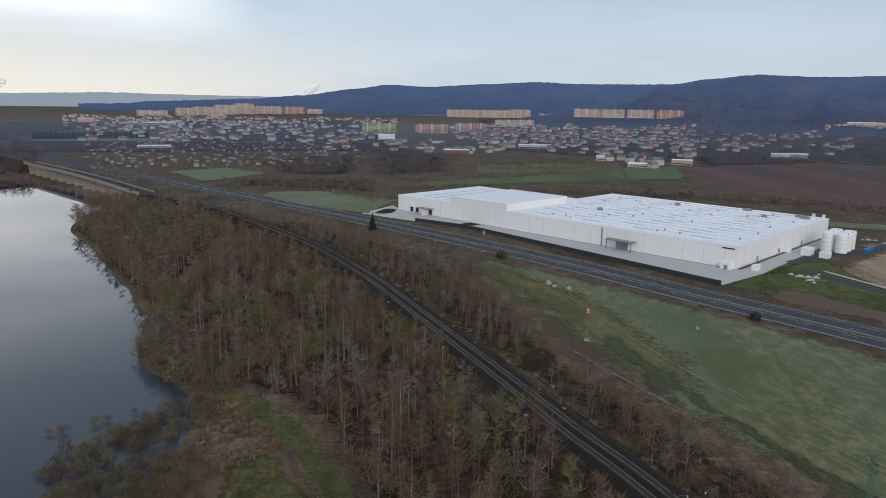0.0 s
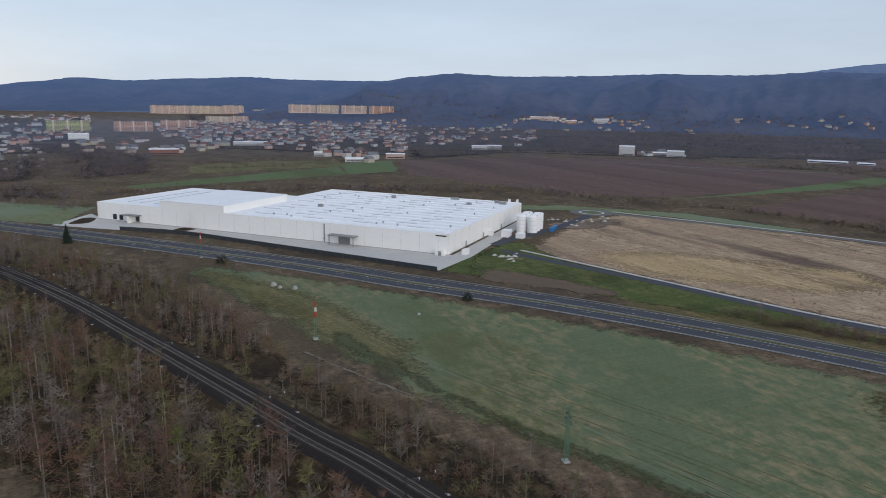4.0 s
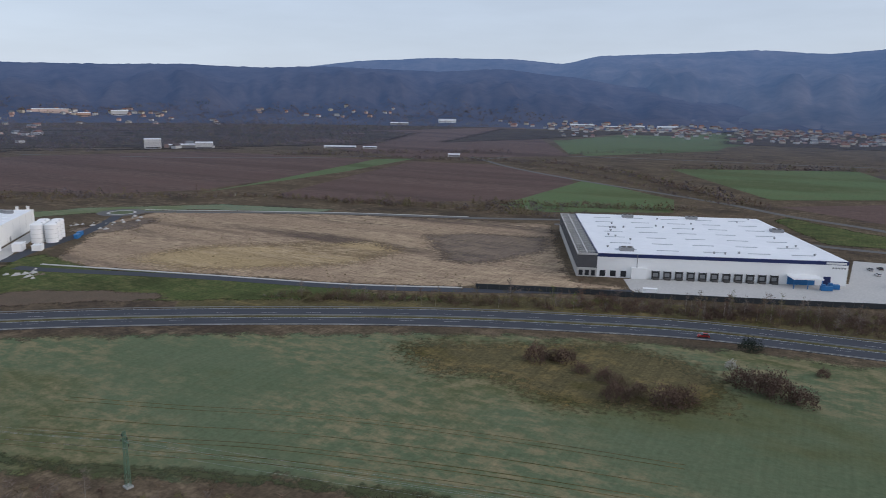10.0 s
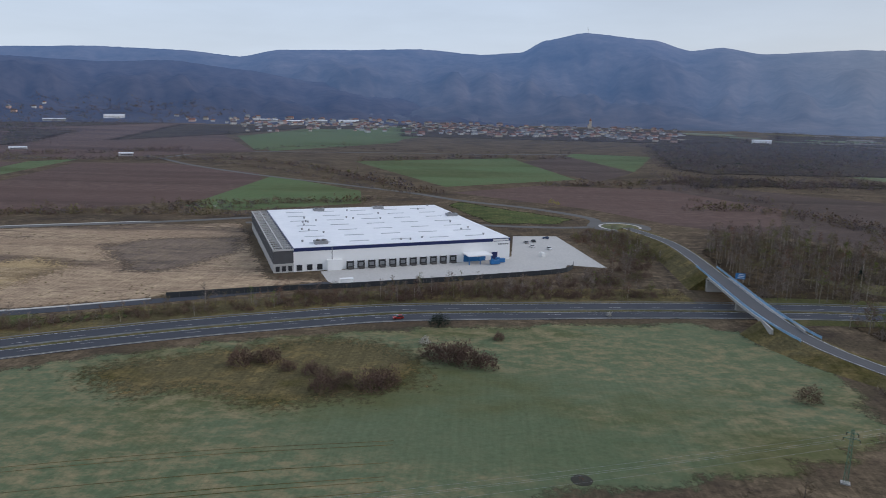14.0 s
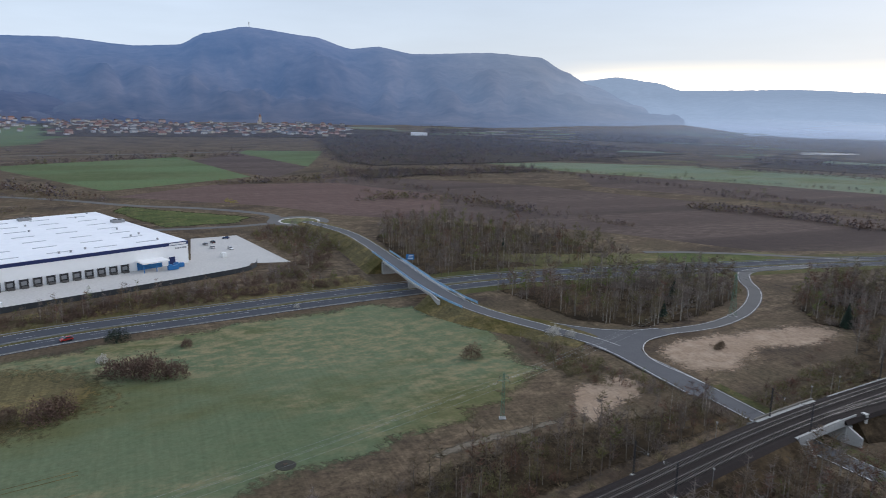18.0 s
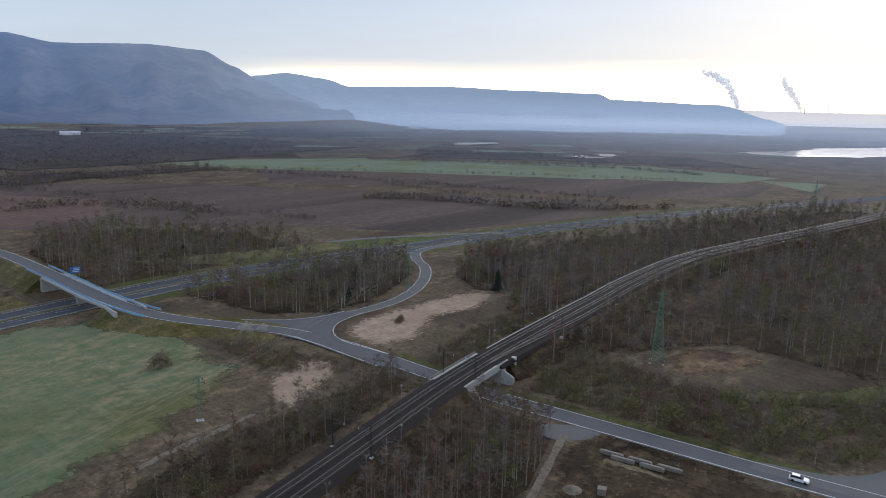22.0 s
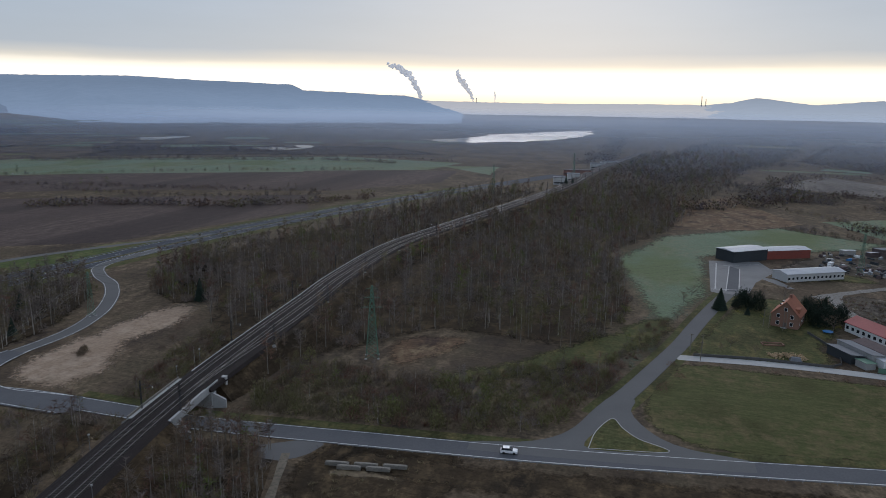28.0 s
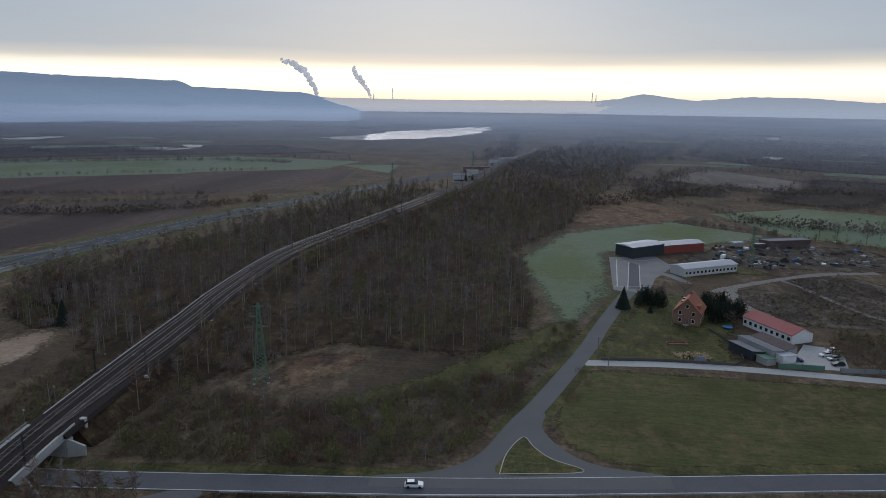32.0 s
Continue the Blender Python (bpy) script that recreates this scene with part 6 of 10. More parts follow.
sheet("ground_dark_bed", [(22, 482), (30, 490), (38, 484), (30, 476)], M_LITTER, 0.10, "dark soil bed in the yard", "bed", smooth=4)
sheet("field_verge_grass", [(150, 305), (172, 342), (205, 372), (226, 374), (218, 316), (236, 270), (252, 196), (262, 176), (246, 168), (230, 184), (196, 236)], M_LAWN, 0.05, "fresh green verge between hall, access road and highway", "verge", rag=1.5, soft=4)
M_FENCE = mat("dark_fence_panels", (0.045, 0.05, 0.055), (0.035, 0.04, 0.045), scale=0.2, rough=0.8)


def fence(line, h, label, m):
    ob = thing("fence", label, "fence", kind="structure")
    line = spline(line, 5)
    part("panel", loft(line, [(0.04, h), (0.04, 0.1), (-0.04, 0.1), (-0.04, h)]), m, ob)
    for x, y, *_ in line:
        part("post", Geo().box(x - 0.08, y - 0.08, 0, x + 0.08, y + 0.08, h + 0.15), M_STEEL, ob)


fence([(-10, 492), (26, 463), (60, 420), (139, 316)], 2.6, "dark panel fence between yard and highway", M_FENCE)
fence([(284, 135), (300, 95), (310, 62), (344, -24), (357, -48), (371, -53)], 2.6, "dark panel fence between yard and highway", M_FENCE)

# tanks beside the white hall
tank = thing("storage_tank", "tall white cylindrical storage tank", "tank", "tanks beside the hall", at=Matrix.Translation((241, 404, 0)))
part("shell", Geo().cyl(0, 0, 0, 10.8, 3.5, 3.5, 28), M_WHITE, tank)
part("lid", Geo().cyl(0, 0, 10.8, 11.4, 3.6, 2.6, 28), M_WHITE, tank)
part("ladder", Geo().beam((3.65, 0, 0), (3.65, 0, 11.8), 0.18).beam((3.6, 0.6, 0), (3.6, 0.6, 11.8), 0.18), M_GREY, tank)
for z in (2.8, 5.4, 8.1):
    part("hoop", Geo().cyl(0, 0, z, z + 0.15, 3.56, 3.56, 28), M_JOINT, tank)
for x, y in ((247, 410), (253, 416), (246, 398), (252, 404), (258, 410)):
    copy_thing(tank, Matrix.Translation((x, y, 0)))
for x, y, a, b, c in ((222, 391, 8, 5, 4), (228, 383, 6, 5, 3), (172, 350, 5, 3, 2.6), (214, 398, 4, 3, 3)):
    solid("plant_cabin", Geo().box(-a / 2, -b / 2, 0, a / 2, b / 2, c).box(-a / 2 - 0.15, -b / 2 - 0.15, c, a / 2 + 0.15, b / 2 + 0.15, c + 0.25), M_WHITE, "low white plant cabin beside the hall", "cabin", "cabins beside the hall",
          at=Matrix.Translation((x, y, 0)) @ Matrix.Rotation(radians(45), 4, "Z"))
for x, y in ((262, 398), (268, 404)):
    solid("container", Geo().box(-3, -1.2, 0, 3, 1.2, 2.5), M_BLUE, "blue steel container beside the tanks", "container", "containers", at=Matrix.Translation((x, y, 0)) @ Matrix.Rotation(radians(40), 4, "Z"))
for x, y in ((272, 478), (277, 474)):
    flag = thing("flag_pole", "pale pole with white flag", "flag pole", "flag poles", at=Matrix.Translation((x, y, 0)))
    part("pole", Geo().cyl(0, 0, 0, 12, 0.12, 0.07, 8), M_WHITEP, flag)
    part("flag", Geo().box(0.1, -0.03, 8, 2.2, 0.03, 11.5), M_WHITEP, flag)


# ---- cars ----
def car_mesh():
    body, glass = Geo(), Geo()
    prof = [(-2.2, 0.35), (-2.25, 0.85), (-2.05, 1.0), (-1.5, 1.05), (1.0, 1.05), (2.0, 0.88), (2.2, 0.65), (2.2, 0.35)]
    for sgn in (0,):
        vs = [(x, y, z) for y in (-0.88, 0.88) for x, z in prof]
        n = len(prof)
        body.add(vs, [tuple(range(n)), tuple(range(2 * n - 1, n - 1, -1))] + [(i, n + i, n + (i + 1) % n, (i + 1) % n) for i in range(n)])
    cab = [(-2.0, 1.0), (-1.65, 1.55), (0.1, 1.6), (0.95, 1.05)]
    for y0, y1 in ((-0.8, 0.8),):
        n = 4
        vs = [(x, y * (0.86 if z > 1.3 else 1), z) for y in (y0, y1) for x, z in cab]
        glass.add(vs, [tuple(range(n)), tuple(range(2 * n - 1, n - 1, -1))] + [(i, n + i, n + (i + 1) % n, (i + 1) % n) for i in range(n)])
    roof = Geo().box(-1.6, -0.68, 1.56, 0.1, 0.68, 1.64)
    return body, glass, roof


def car(colour, label, at, group=""):
    body, glass, roof = car_mesh()
    ob = thing("car", label, "car", group, at=at)
    part("body", body, colour, ob)
    part("roof", roof, colour, ob)
    part("window_band", glass, M_GLASS, ob)
    for x in (-1.35, 1.35):
        for y in (-0.82, 0.82):
            w = part("wheel", Geo().beam((x, y - 0.1, 0.33), (x, y + 0.1, 0.33), 0.56, sides=12), M_TYRE, ob)
    for y in (-0.6, 0.6):
        part("headlight", Geo().box(2.12, y - 0.18, 0.66, 2.22, y + 0.18, 0.8), M_WHITEP, ob)
        part("rear_light", Geo().box(-2.28, y - 0.15, 0.75, -2.2, y + 0.15, 0.92), M_RED, ob)
    return ob


M_GLASS = mat("dark_car_glass", (0.02, 0.024, 0.03), rough=0.12, spec=0.5)
M_TYRE = mat("black_rubber", (0.02, 0.02, 0.02), rough=0.8)
M_CARW = mat("white_car_paint", (0.80, 0.80, 0.80), (0.76, 0.76, 0.76), rough=0.25, spec=0.5)
M_CARD = mat("dark_car_paint", (0.03, 0.033, 0.04), rough=0.25, spec=0.5)
M_CARS = mat("silver_car_paint", (0.40, 0.42, 0.44), rough=0.3, metal=0.5)
M_CARB = mat("blue_car_paint", (0.03, 0.07, 0.16), rough=0.25, spec=0.5)
M_CARR = mat("red_car_paint", (0.35, 0.03, 0.025), rough=0.25, spec=0.5)


def at_xy(x, y, deg, z=0.0):
    return Matrix.Translation((x, y, z)) @ Matrix.Rotation(radians(deg), 4, "Z")


car(M_CARW, "white estate car on the grey road", at_xy(17, -167.4, -172, 0.13))
car(M_CARR, "dark red car driving on the highway", at_xy(266, 31, 108, 0.1))
for x, y, d, m, lab in ((420, -34, 20, M_CARW, "white car parked in the yard"), (414, -44, 200, M_CARW, "white car parked in the yard"), (437, -36, 20, M_CARD, "black car parked in the yard"), (432, -31, 20, M_CARS, "silver car parked in the yard"),
                        (449, -45, 70, M_CARB, "blue car parked in the yard")):
    car(m, lab, at_xy(x, y, d, 0.07), "cars in the yard")
solid("covered_pallet", Geo().box(-2, -1.2, 0, 2, 1.2, 2.0).box(-1.6, -0.9, 2.0, 1.6, 0.9, 2.5), M_WHITEP, "white covered pallet load on the yard", "pallet load", at=at_xy(394, -38, 20, 0.07))
solid("kiosk", Geo().box(-3, -1.2, 0, 3, 1.2, 2.6).box(-3.2, -1.4, 2.6, 3.2, 1.4, 2.8), M_WHITE, "low white cabin by the fence", "cabin", at=at_xy(318, 62, -68, 0.07))
for x, y in ((356, -10), (361, -13)):
    c = thing("compactor", "blue waste compactor under the canopy", "container", "compactors", at=at_xy(x + 14, y, -68, 0.07))
    part("body", Geo().box(-2.6, -1.1, 0.2, 2.6, 1.1, 2.3), M_BLUE, c)
    part("hopper", Geo().box(-2.2, -0.9, 2.3, -0.6, 0.9, 3.0), M_BLUE, c)
# short parked lorry trailer on the highway's far side, rubble on the building land
r = random.Random(4)
for k in range(40):
    x, y = (300 + r.gauss(0, 14), 428 + r.gauss(0, 9)) if k < 26 else (190 + r.gauss(0, 5), 333 + r.gauss(0, 4))
    s = r.uniform(0.8, 2.4)
    g = Geo()
    n = 6
    g.add([(s * math.cos(2 * math.pi * i / n) * r.uniform(0.7, 1.2), s * 0.7 * math.sin(2 * math.pi * i / n) * r.uniform(0.7, 1.2), 0) for i in range(n)] + [(0.2, 0.1, s * 0.55), (-0.3, -0.1, s * 0.45)],
          [(i, (i + 1) % n, n) for i in range(n // 2)] + [(i, (i + 1) % n, n + 1) for i in range(n // 2, n)] + [(0, n, n + 1), (n // 2, n + 1, n)])
    solid("soil_mound", g, M_CONCRETE if k % 3 else M_SAND, "pale heap of rubble on bare land", "rubble", "rubble heaps", at=Matrix.Translation((x, y, 0.05)))

# ---- far land: fields, belts of trees, towns ----
def polar(az, r):
    return (r * math.sin(radians(az)), r * math.cos(radians(az)))


def ring_area(*pts):
    return [polar(a, r) for a, r in pts]


for m, lab, pts in (
        (M_MEADOW, "pale grass by the solar field", ((-30.1, 1482), (-29, 1618), (-14.6, 1845), (-14.2, 1678), (-20, 1496), (-27.7, 1359))),
        (M_MEADOW, "pale green meadow", ((-20.3, 889), (-16.1, 924), (-13.1, 845), (-17.9, 773))),
        (M_MEADOW, "frosted sports meadow beside the highway", ((-13.5, 640), (-12.8, 668), (-8.8, 668), (-2.8, 606), (-5.2, 530), (-11.1, 590))),
        (M_CROP, "green crop strip", ((-0.6, 749), (15.7, 956), (16.2, 843), (0.1, 723))),
        (M_CROP, "green crop corner", ((15.7, 1002), (20, 1062), (20.5, 889), (16.4, 845))),
        (M_FIELD_DRY, "pale strip of orchard ground", ((4.1, 979), (10.4, 1042), (15.7, 1052), (16, 960), (4.1, 860))),
        (M_CROP, "green crop field before the village", ((70.6, 1681), (75.6, 2025), (85.1, 2123), (83.1, 1516), (73.2, 1242))),
        (M_CROP, "green crop field", ((97.6, 1308), (103.7, 1296), (102.5, 977), (97.0, 1240))),
        (M_PLOUGH_DARK, "dark ploughed field", ((92.8, 1065), (97.2, 1238), (102.4, 970), (99.7, 822))),
        (M_MEADOW, "long pale green field", ((117.1, 1079), (123, 1138), (133.4, 1174), (156.5, 1151), (166.2, 1049), (163.5, 935), (143.7, 918), (124.8, 970))),
        (M_PLOUGH_DARK, "dark ploughed field", ((124.5, 955), (140.9, 912), (156, 918), (166, 930), (164.8, 790), (156.2, 705), (141.1, 745), (126, 800))),
        (M_MEADOW, "pale green field by the railway", ((164.6, 994), (169.4, 998), (168.6, 880))),
        (M_PALE_DRY, "dry pale grassland", ((-169.5, 880), (-166.7, 1055), (-157.3, 896), (-159, 822))),
        (M_MEADOW, "frosted pale meadow", ((-165.9, 629), (-159.9, 703), (-150, 700), (-150, 542), (-160.4, 550))),
        (M_MEADOW, "pale clearing in the woods", ((-172.8, 1804), (-169.9, 2322), (-168.5, 2300), (-170.5, 1726))),
        (M_RED_WEED, "brown weedy clearing", ((-175.7, 693), (-173.1, 748), (-167.1, 607), (-170, 560), (-176.2, 533))),
        (M_FIELD_DRY, "dry meadow beside the motorway", ((115, 398), (128, 420), (140, 470), (146, 440), (136, 400), (124, 370)))):
    sheet("field", ring_area(*pts), m, 0.07, lab, "field", rag=2.5)
sheet("ground_baseball_sand", ring_area((-12.4, 632), (-11, 651), (-9.7, 629), (-11.3, 616)), M_SAND, 0.12, "sandy oval on the sports meadow", "bare ground", smooth=8)
for pts in (((140.5, 1627), (142.4, 1617), (144.2, 1690), (142.4, 1660)), ((149.7, 1295), (151.5, 1290), (153.5, 1340), (151.5, 1330)), ((-163, 1300), (-162, 1290), (-161.5, 1340), (-162.6, 1345)),
            ((-157.5, 1480), (-156.3, 1480), (-156.6, 1530)), ((-163, 1900), (-162, 1900), (-162.3, 1990))):
    sheet("water_pond", ring_area(*pts), M_POND, 0.5, "small bright pond", "pond", smooth=15)

FARMIX = [(T_FGREY, 4), (T_FBROWN, 4), (T_FOLIVE, 1), (T_BROWN, 1)]
FARWOOD = [(6, SPECK, 1, FARMIX), (0.06, SPRUCE, 1, [(T_CONIFER, 1)])]
DOTWOOD = [(6, DOT, 1, FARMIX), (0.25, DOT, 1, [(T_CONIFER, 1)])]


def far_wood(pts, gap, label, seed, size=(0.9, 1.5), kinds=FARWOOD, squash=0.9, floor=True):
    if floor and gap < 33 and not label.startswith("fruit"):
        sheet("ground_scrub_floor", ring_area(*pts), M_SCRUB, 0.13 + 0.004 * (seed - 30), "brown scrubby ground under the far trees", "woodland floor", rag=10.0, soft=30)
    rr = np.random.default_rng(seed + 500)
    spots = np.array(fill(ring_area(*pts), gap * 1.1, seed, KEEP, 1.1))
    spots = spots + rr.normal(0, 1.3 * gap, spots.shape) * (rr.random((len(spots), 1)) < 0.45)
    spots = [tuple(p) for p in spots[KEEP(spots[:, 0], spots[:, 1])] if noise.noise((p[0] * 0.006, p[1] * 0.006, seed)) > -0.28]
    return scatter("woodland", spots, kinds, SLOTS, label, "woodland", (size[0] * 0.6, size[1] * 0.78), seed, squash)


far_wood(((-4.4, 1291), (-2.6, 1382), (2, 1108), (2, 871), (-4.5, 810)), 10, "dark leafless wood near the town", 31)
far_wood(((-15.8, 780), (-9.1, 790), (-5, 761), (-3.2, 650), (-9.2, 680), (-15.8, 715)), 9, "belt of bare trees", 32)
far_wood(((-13.9, 1028), (-5.4, 1212), (-5.5, 822), (-11.8, 823)), 11, "dark leafless wood near the town", 33)
far_wood(((-40, 790), (-40, 1250), (-29, 1400), (-28, 1200), (-30, 1000), (-30.6, 850), (-28.2, 770), (-31.5, 730), (-34, 752)), 9, "dark wood on the far lake shore", 34, (1.1, 1.8))
far_wood(((-33, 1300), (-33, 2400), (-24, 2300), (-27, 1900), (-30, 1700)), 17, "far woods", 35, (1.1, 1.8), DOTWOOD)
far_wood(((21, 1100), (21, 2300), (47, 2400), (60, 1900), (56, 1430), (45, 1345), (30, 1350)), 12.5, "dark leafless valley woods before the hills", 36, (1.0, 1.7), DOTWOOD)
far_wood(((20, 2000), (20, 2900), (60, 2900), (72, 2600), (60, 2100)), 19, "far leafless woods", 37, (1.3, 2.2), DOTWOOD)
far_wood(((102.8, 1700), (112.7, 2050), (124, 1750), (134, 1500), (123, 1150), (115.8, 1040), (108, 980), (104.6, 1050), (103.5, 1290)), 12, "dark leafless woods", 38, (1.0, 1.6), DOTWOOD)
far_wood(((104.6, 900), (107, 960), (122, 1010), (123, 960), (112, 850), (107, 790)), 9, "dark leafless woods", 39, (1.0, 1.6))
far_wood(((112, 2000), (112, 2500), (134, 2100), (134, 1800)), 18, "far woods", 40, (1.2, 2.0), DOTWOOD)
far_wood(((179, 1050), (-173.3, 2366), (-171, 2410), (-168, 1950), (-169, 1330), (-172, 1050), (-174.6, 930), (-178, 800)), 12, "broad leafless woods along the railway", 41, (1.0, 1.7), DOTWOOD)
far_wood(((-173.3, 922), (-164.6, 855), (-164.4, 730), (-172.7, 735)), 9, "brown thicket", 42, (0.5, 0.9))
far_wood(((-169, 1317), (-167, 1892), (-150, 1800), (-150, 1100), (-158, 1080), (-163, 1120)), 15, "leafless woods and conifers", 43, (1.0, 1.6), DOTWOOD)
far_wood(((174.5, 1080), (177.3, 1500), (177.5, 2300), (179.5, 2300), (179, 1080)), 14, "leafless woods along the railway", 44, (1.0, 1.7), DOTWOOD)
far_wood(((-178, 2300), (-178, 3300), (-160, 3000), (-150, 2300), (-166, 1950)), 22, "far woods", 45, (1.3, 2.2), DOTWOOD)
far_wood(((136, 1200), (140, 1500), (160, 1420), (166, 1200), (150, 1185)), 30, "scattered thickets", 46, (0.6, 1.1), DOTWOOD)
far_wood(((-156, 700), (-150, 1000), (-160, 1000), (-164, 720)), 13, "scattered thickets", 47, (0.7, 1.2))

far_wood(((60, 1500), (66, 2250), (80, 2250), (84, 2050), (76, 2080), (70, 1750)), 30, "scattered trees before the village", 48, (0.6, 1.1), DOTWOOD)
far_wood(((86, 1850), (84, 2200), (108, 2200), (112, 1950), (103, 1720)), 15, "trees round the village", 49, (0.7, 1.3), DOTWOOD)
far_wood(((21, 1060), (21, 1360), (46, 1360), (46, 1290), (30, 1290)), 24, "loose trees at the wood's edge", 50, (0.8, 1.5))
far_wood(((-31, 1250), (-31, 1600), (-2, 1500), (-2, 1250)), 22, "scattered trees before the town", 57, (0.7, 1.3), DOTWOOD)
r = random.Random(31)
STRIPS = (M_FIELD_DRY, M_MEADOW, M_GROUND, M_PLOUGH_DARK, M_FIELD, M_LITTER)
for k in range(46):
    a, d = r.uniform(122, 168), r.uniform(1190, 2600)
    w, t = r.uniform(3, 11), r.uniform(18, 70)
    sheet("field_strip", ring_area((a, d), (a + w, d + r.uniform(-40, 40)), (a + w * 0.9, d + t + r.uniform(-20, 30)), (a + w * 0.1, d + t)), STRIPS[k % 6], 0.10 + 0.012 * k, "narrow strip of far grassland", "field")
for k in range(22):
    a, d = r.uniform(-176, -150), r.uniform(900, 2300)
    w, t = r.uniform(3, 8), r.uniform(18, 60)
    sheet("field_strip", ring_area((a, d), (a + w, d + r.uniform(-40, 40)), (a + w * 0.9, d + t + r.uniform(-20, 30)), (a + w * 0.1, d + t)), STRIPS[k % 6], 0.10 + 0.012 * k, "narrow strip of far grassland", "field")
for k in range(20):
    a, d = r.uniform(103, 123), r.uniform(1900, 2330)
    w, t = r.uniform(1.5, 5), r.uniform(25, 70)
    sheet("field_strip", ring_area((a, d), (a + w, d + r.uniform(-40, 40)), (a + w * 0.9, d + t + r.uniform(-20, 30)), (a + w * 0.1, d + t)), (M_PALE_DRY, M_MEADOW, M_FIELD_DRY)[k % 3], 0.30 + 0.012 * k, "small pale field below the mountain", "field")
HEDGE = [(5, SPECK, 1, [(T_FBROWN, 3), (T_FGREY, 3), (T_FOLIVE, 1), (T_BROWN, 2)], 0.6), (3, SPECK, 1, [(T_BROWN, 3), (T_GREY, 2), (T_OLIVE, 1)], 0.42), (0.5, BROAD, 1, MIX_GREY, 0.8), (0.05, SPECK, 1, [(T_BLOSSOM, 1)], 0.4)]
far_hedges = []
for k in range(60):
    a, d = r.uniform(121, 205), r.uniform(1180, 2700)
    w = r.uniform(2, 8)
    far_hedges += [polar(a + w * i / 16 + r.gauss(0, 0.05), d + r.gauss(0, 8)) for i in range(16)]
for pts in ([(1060, -1290), (1011, -1390), (985, -1385), (993, -1300)], [(690, -1165), (647, -1200), (630, -1180), (640, -1120)], [(655, -1257), (626, -1270), (600, -1230), (606, -1196)]):
    sheet("water_pond", pts, M_POND, 0.95, "small bright pond on the plain", "pond", smooth=15, rag=6)
POND = [(520, -1500), (400, -1930), (110, -2080), (110, -1680), (240, -1450)]
far_hedges = [q for q in far_hedges if not inside(POND, [q[0]], [q[1]])[0]]
scatter("hedgerow", far_hedges, DOTWOOD, SLOTS, "far lines of bare trees across the plain", "hedgerow", (0.5, 1.1), 58, 0.7)


def hedge(line, gap, wide, label, seed, kinds, size=(0.6, 1.1), keep=KEEP):
    r = np.random.default_rng(seed)
    line = spline(line, gap * 0.42)
    p = line[:, :2] + r.normal(0, wide / 2, (len(line), 2))
    if keep is not None:
        p = p[keep(p[:, 0], p[:, 1])]
    return scatter("hedgerow", [tuple(q) for q in p], kinds, SLOTS, label, "hedgerow", size, seed)


for i, (line, gap, wide) in enumerate((
        (((-2.7, 700), (10, 690), (22.6, 684), (33.7, 672), (44.1, 654)), 3.0, 16), (((44.1, 654), (50, 628), (55.5, 602), (64, 585), (71.8, 575)), 3.0, 9), (((72, 560), (78, 545), (82, 560)), 3.0, 9), (((71.9, 1257), (76.5, 1370), (83.4, 1285), (90.3, 1268), (98.2, 1316)), 7, 12),
        (((66.5, 1097), (72.8, 913), (81.2, 709), (84.5, 671)), 6, 6), (((101.6, 770), (109.5, 761), (120.3, 575)), 6, 7), (((106.7, 700), (123.1, 557), (129.8, 528)), 6, 6), (((115.8, 1029), (123, 937), (134.3, 825), (155, 700)), 4, 12),
        (((135.3, 784), (144, 684), (154.7, 676)), 5, 9), (((124, 975), (143, 925), (160, 935)), 12, 6), (((133, 1180), (156, 1160), (166, 1060)), 7, 16), (((-176, 640), (-170, 690), (-165, 640), (-160, 570)), 5, 10), (((-168, 575), (-160, 545), (-152, 530)), 4, 8),
        (((47.9, 1216), (56.9, 1114), (66.9, 1097)), 9, 6), (((85, 1900), (92, 1750), (100, 1700)), 9, 25), (((-3.5, 600), (-8, 660), (-14, 700)), 4, 14), (((4, 1000), (10.4, 1060), (16, 1060)), 4, 16), (((5.5, 920), (15, 990)), 4, 10))):
    hedge([polar(a, r) for a, r in line], gap, wide, "hedge of bare shrubs and small trees", 60 + i, HEDGE)
BELT = [(5, DOT, 1, [(T_DARK, 3), (T_BROWN, 3), (T_FBROWN, 3), (T_FGREY, 2), (T_FOLIVE, 1)], 1.0), (1.2, DOT, 1, [(T_BROWN, 2), (T_FGREY, 2), (T_OLIVE, 1)], 1.35)]
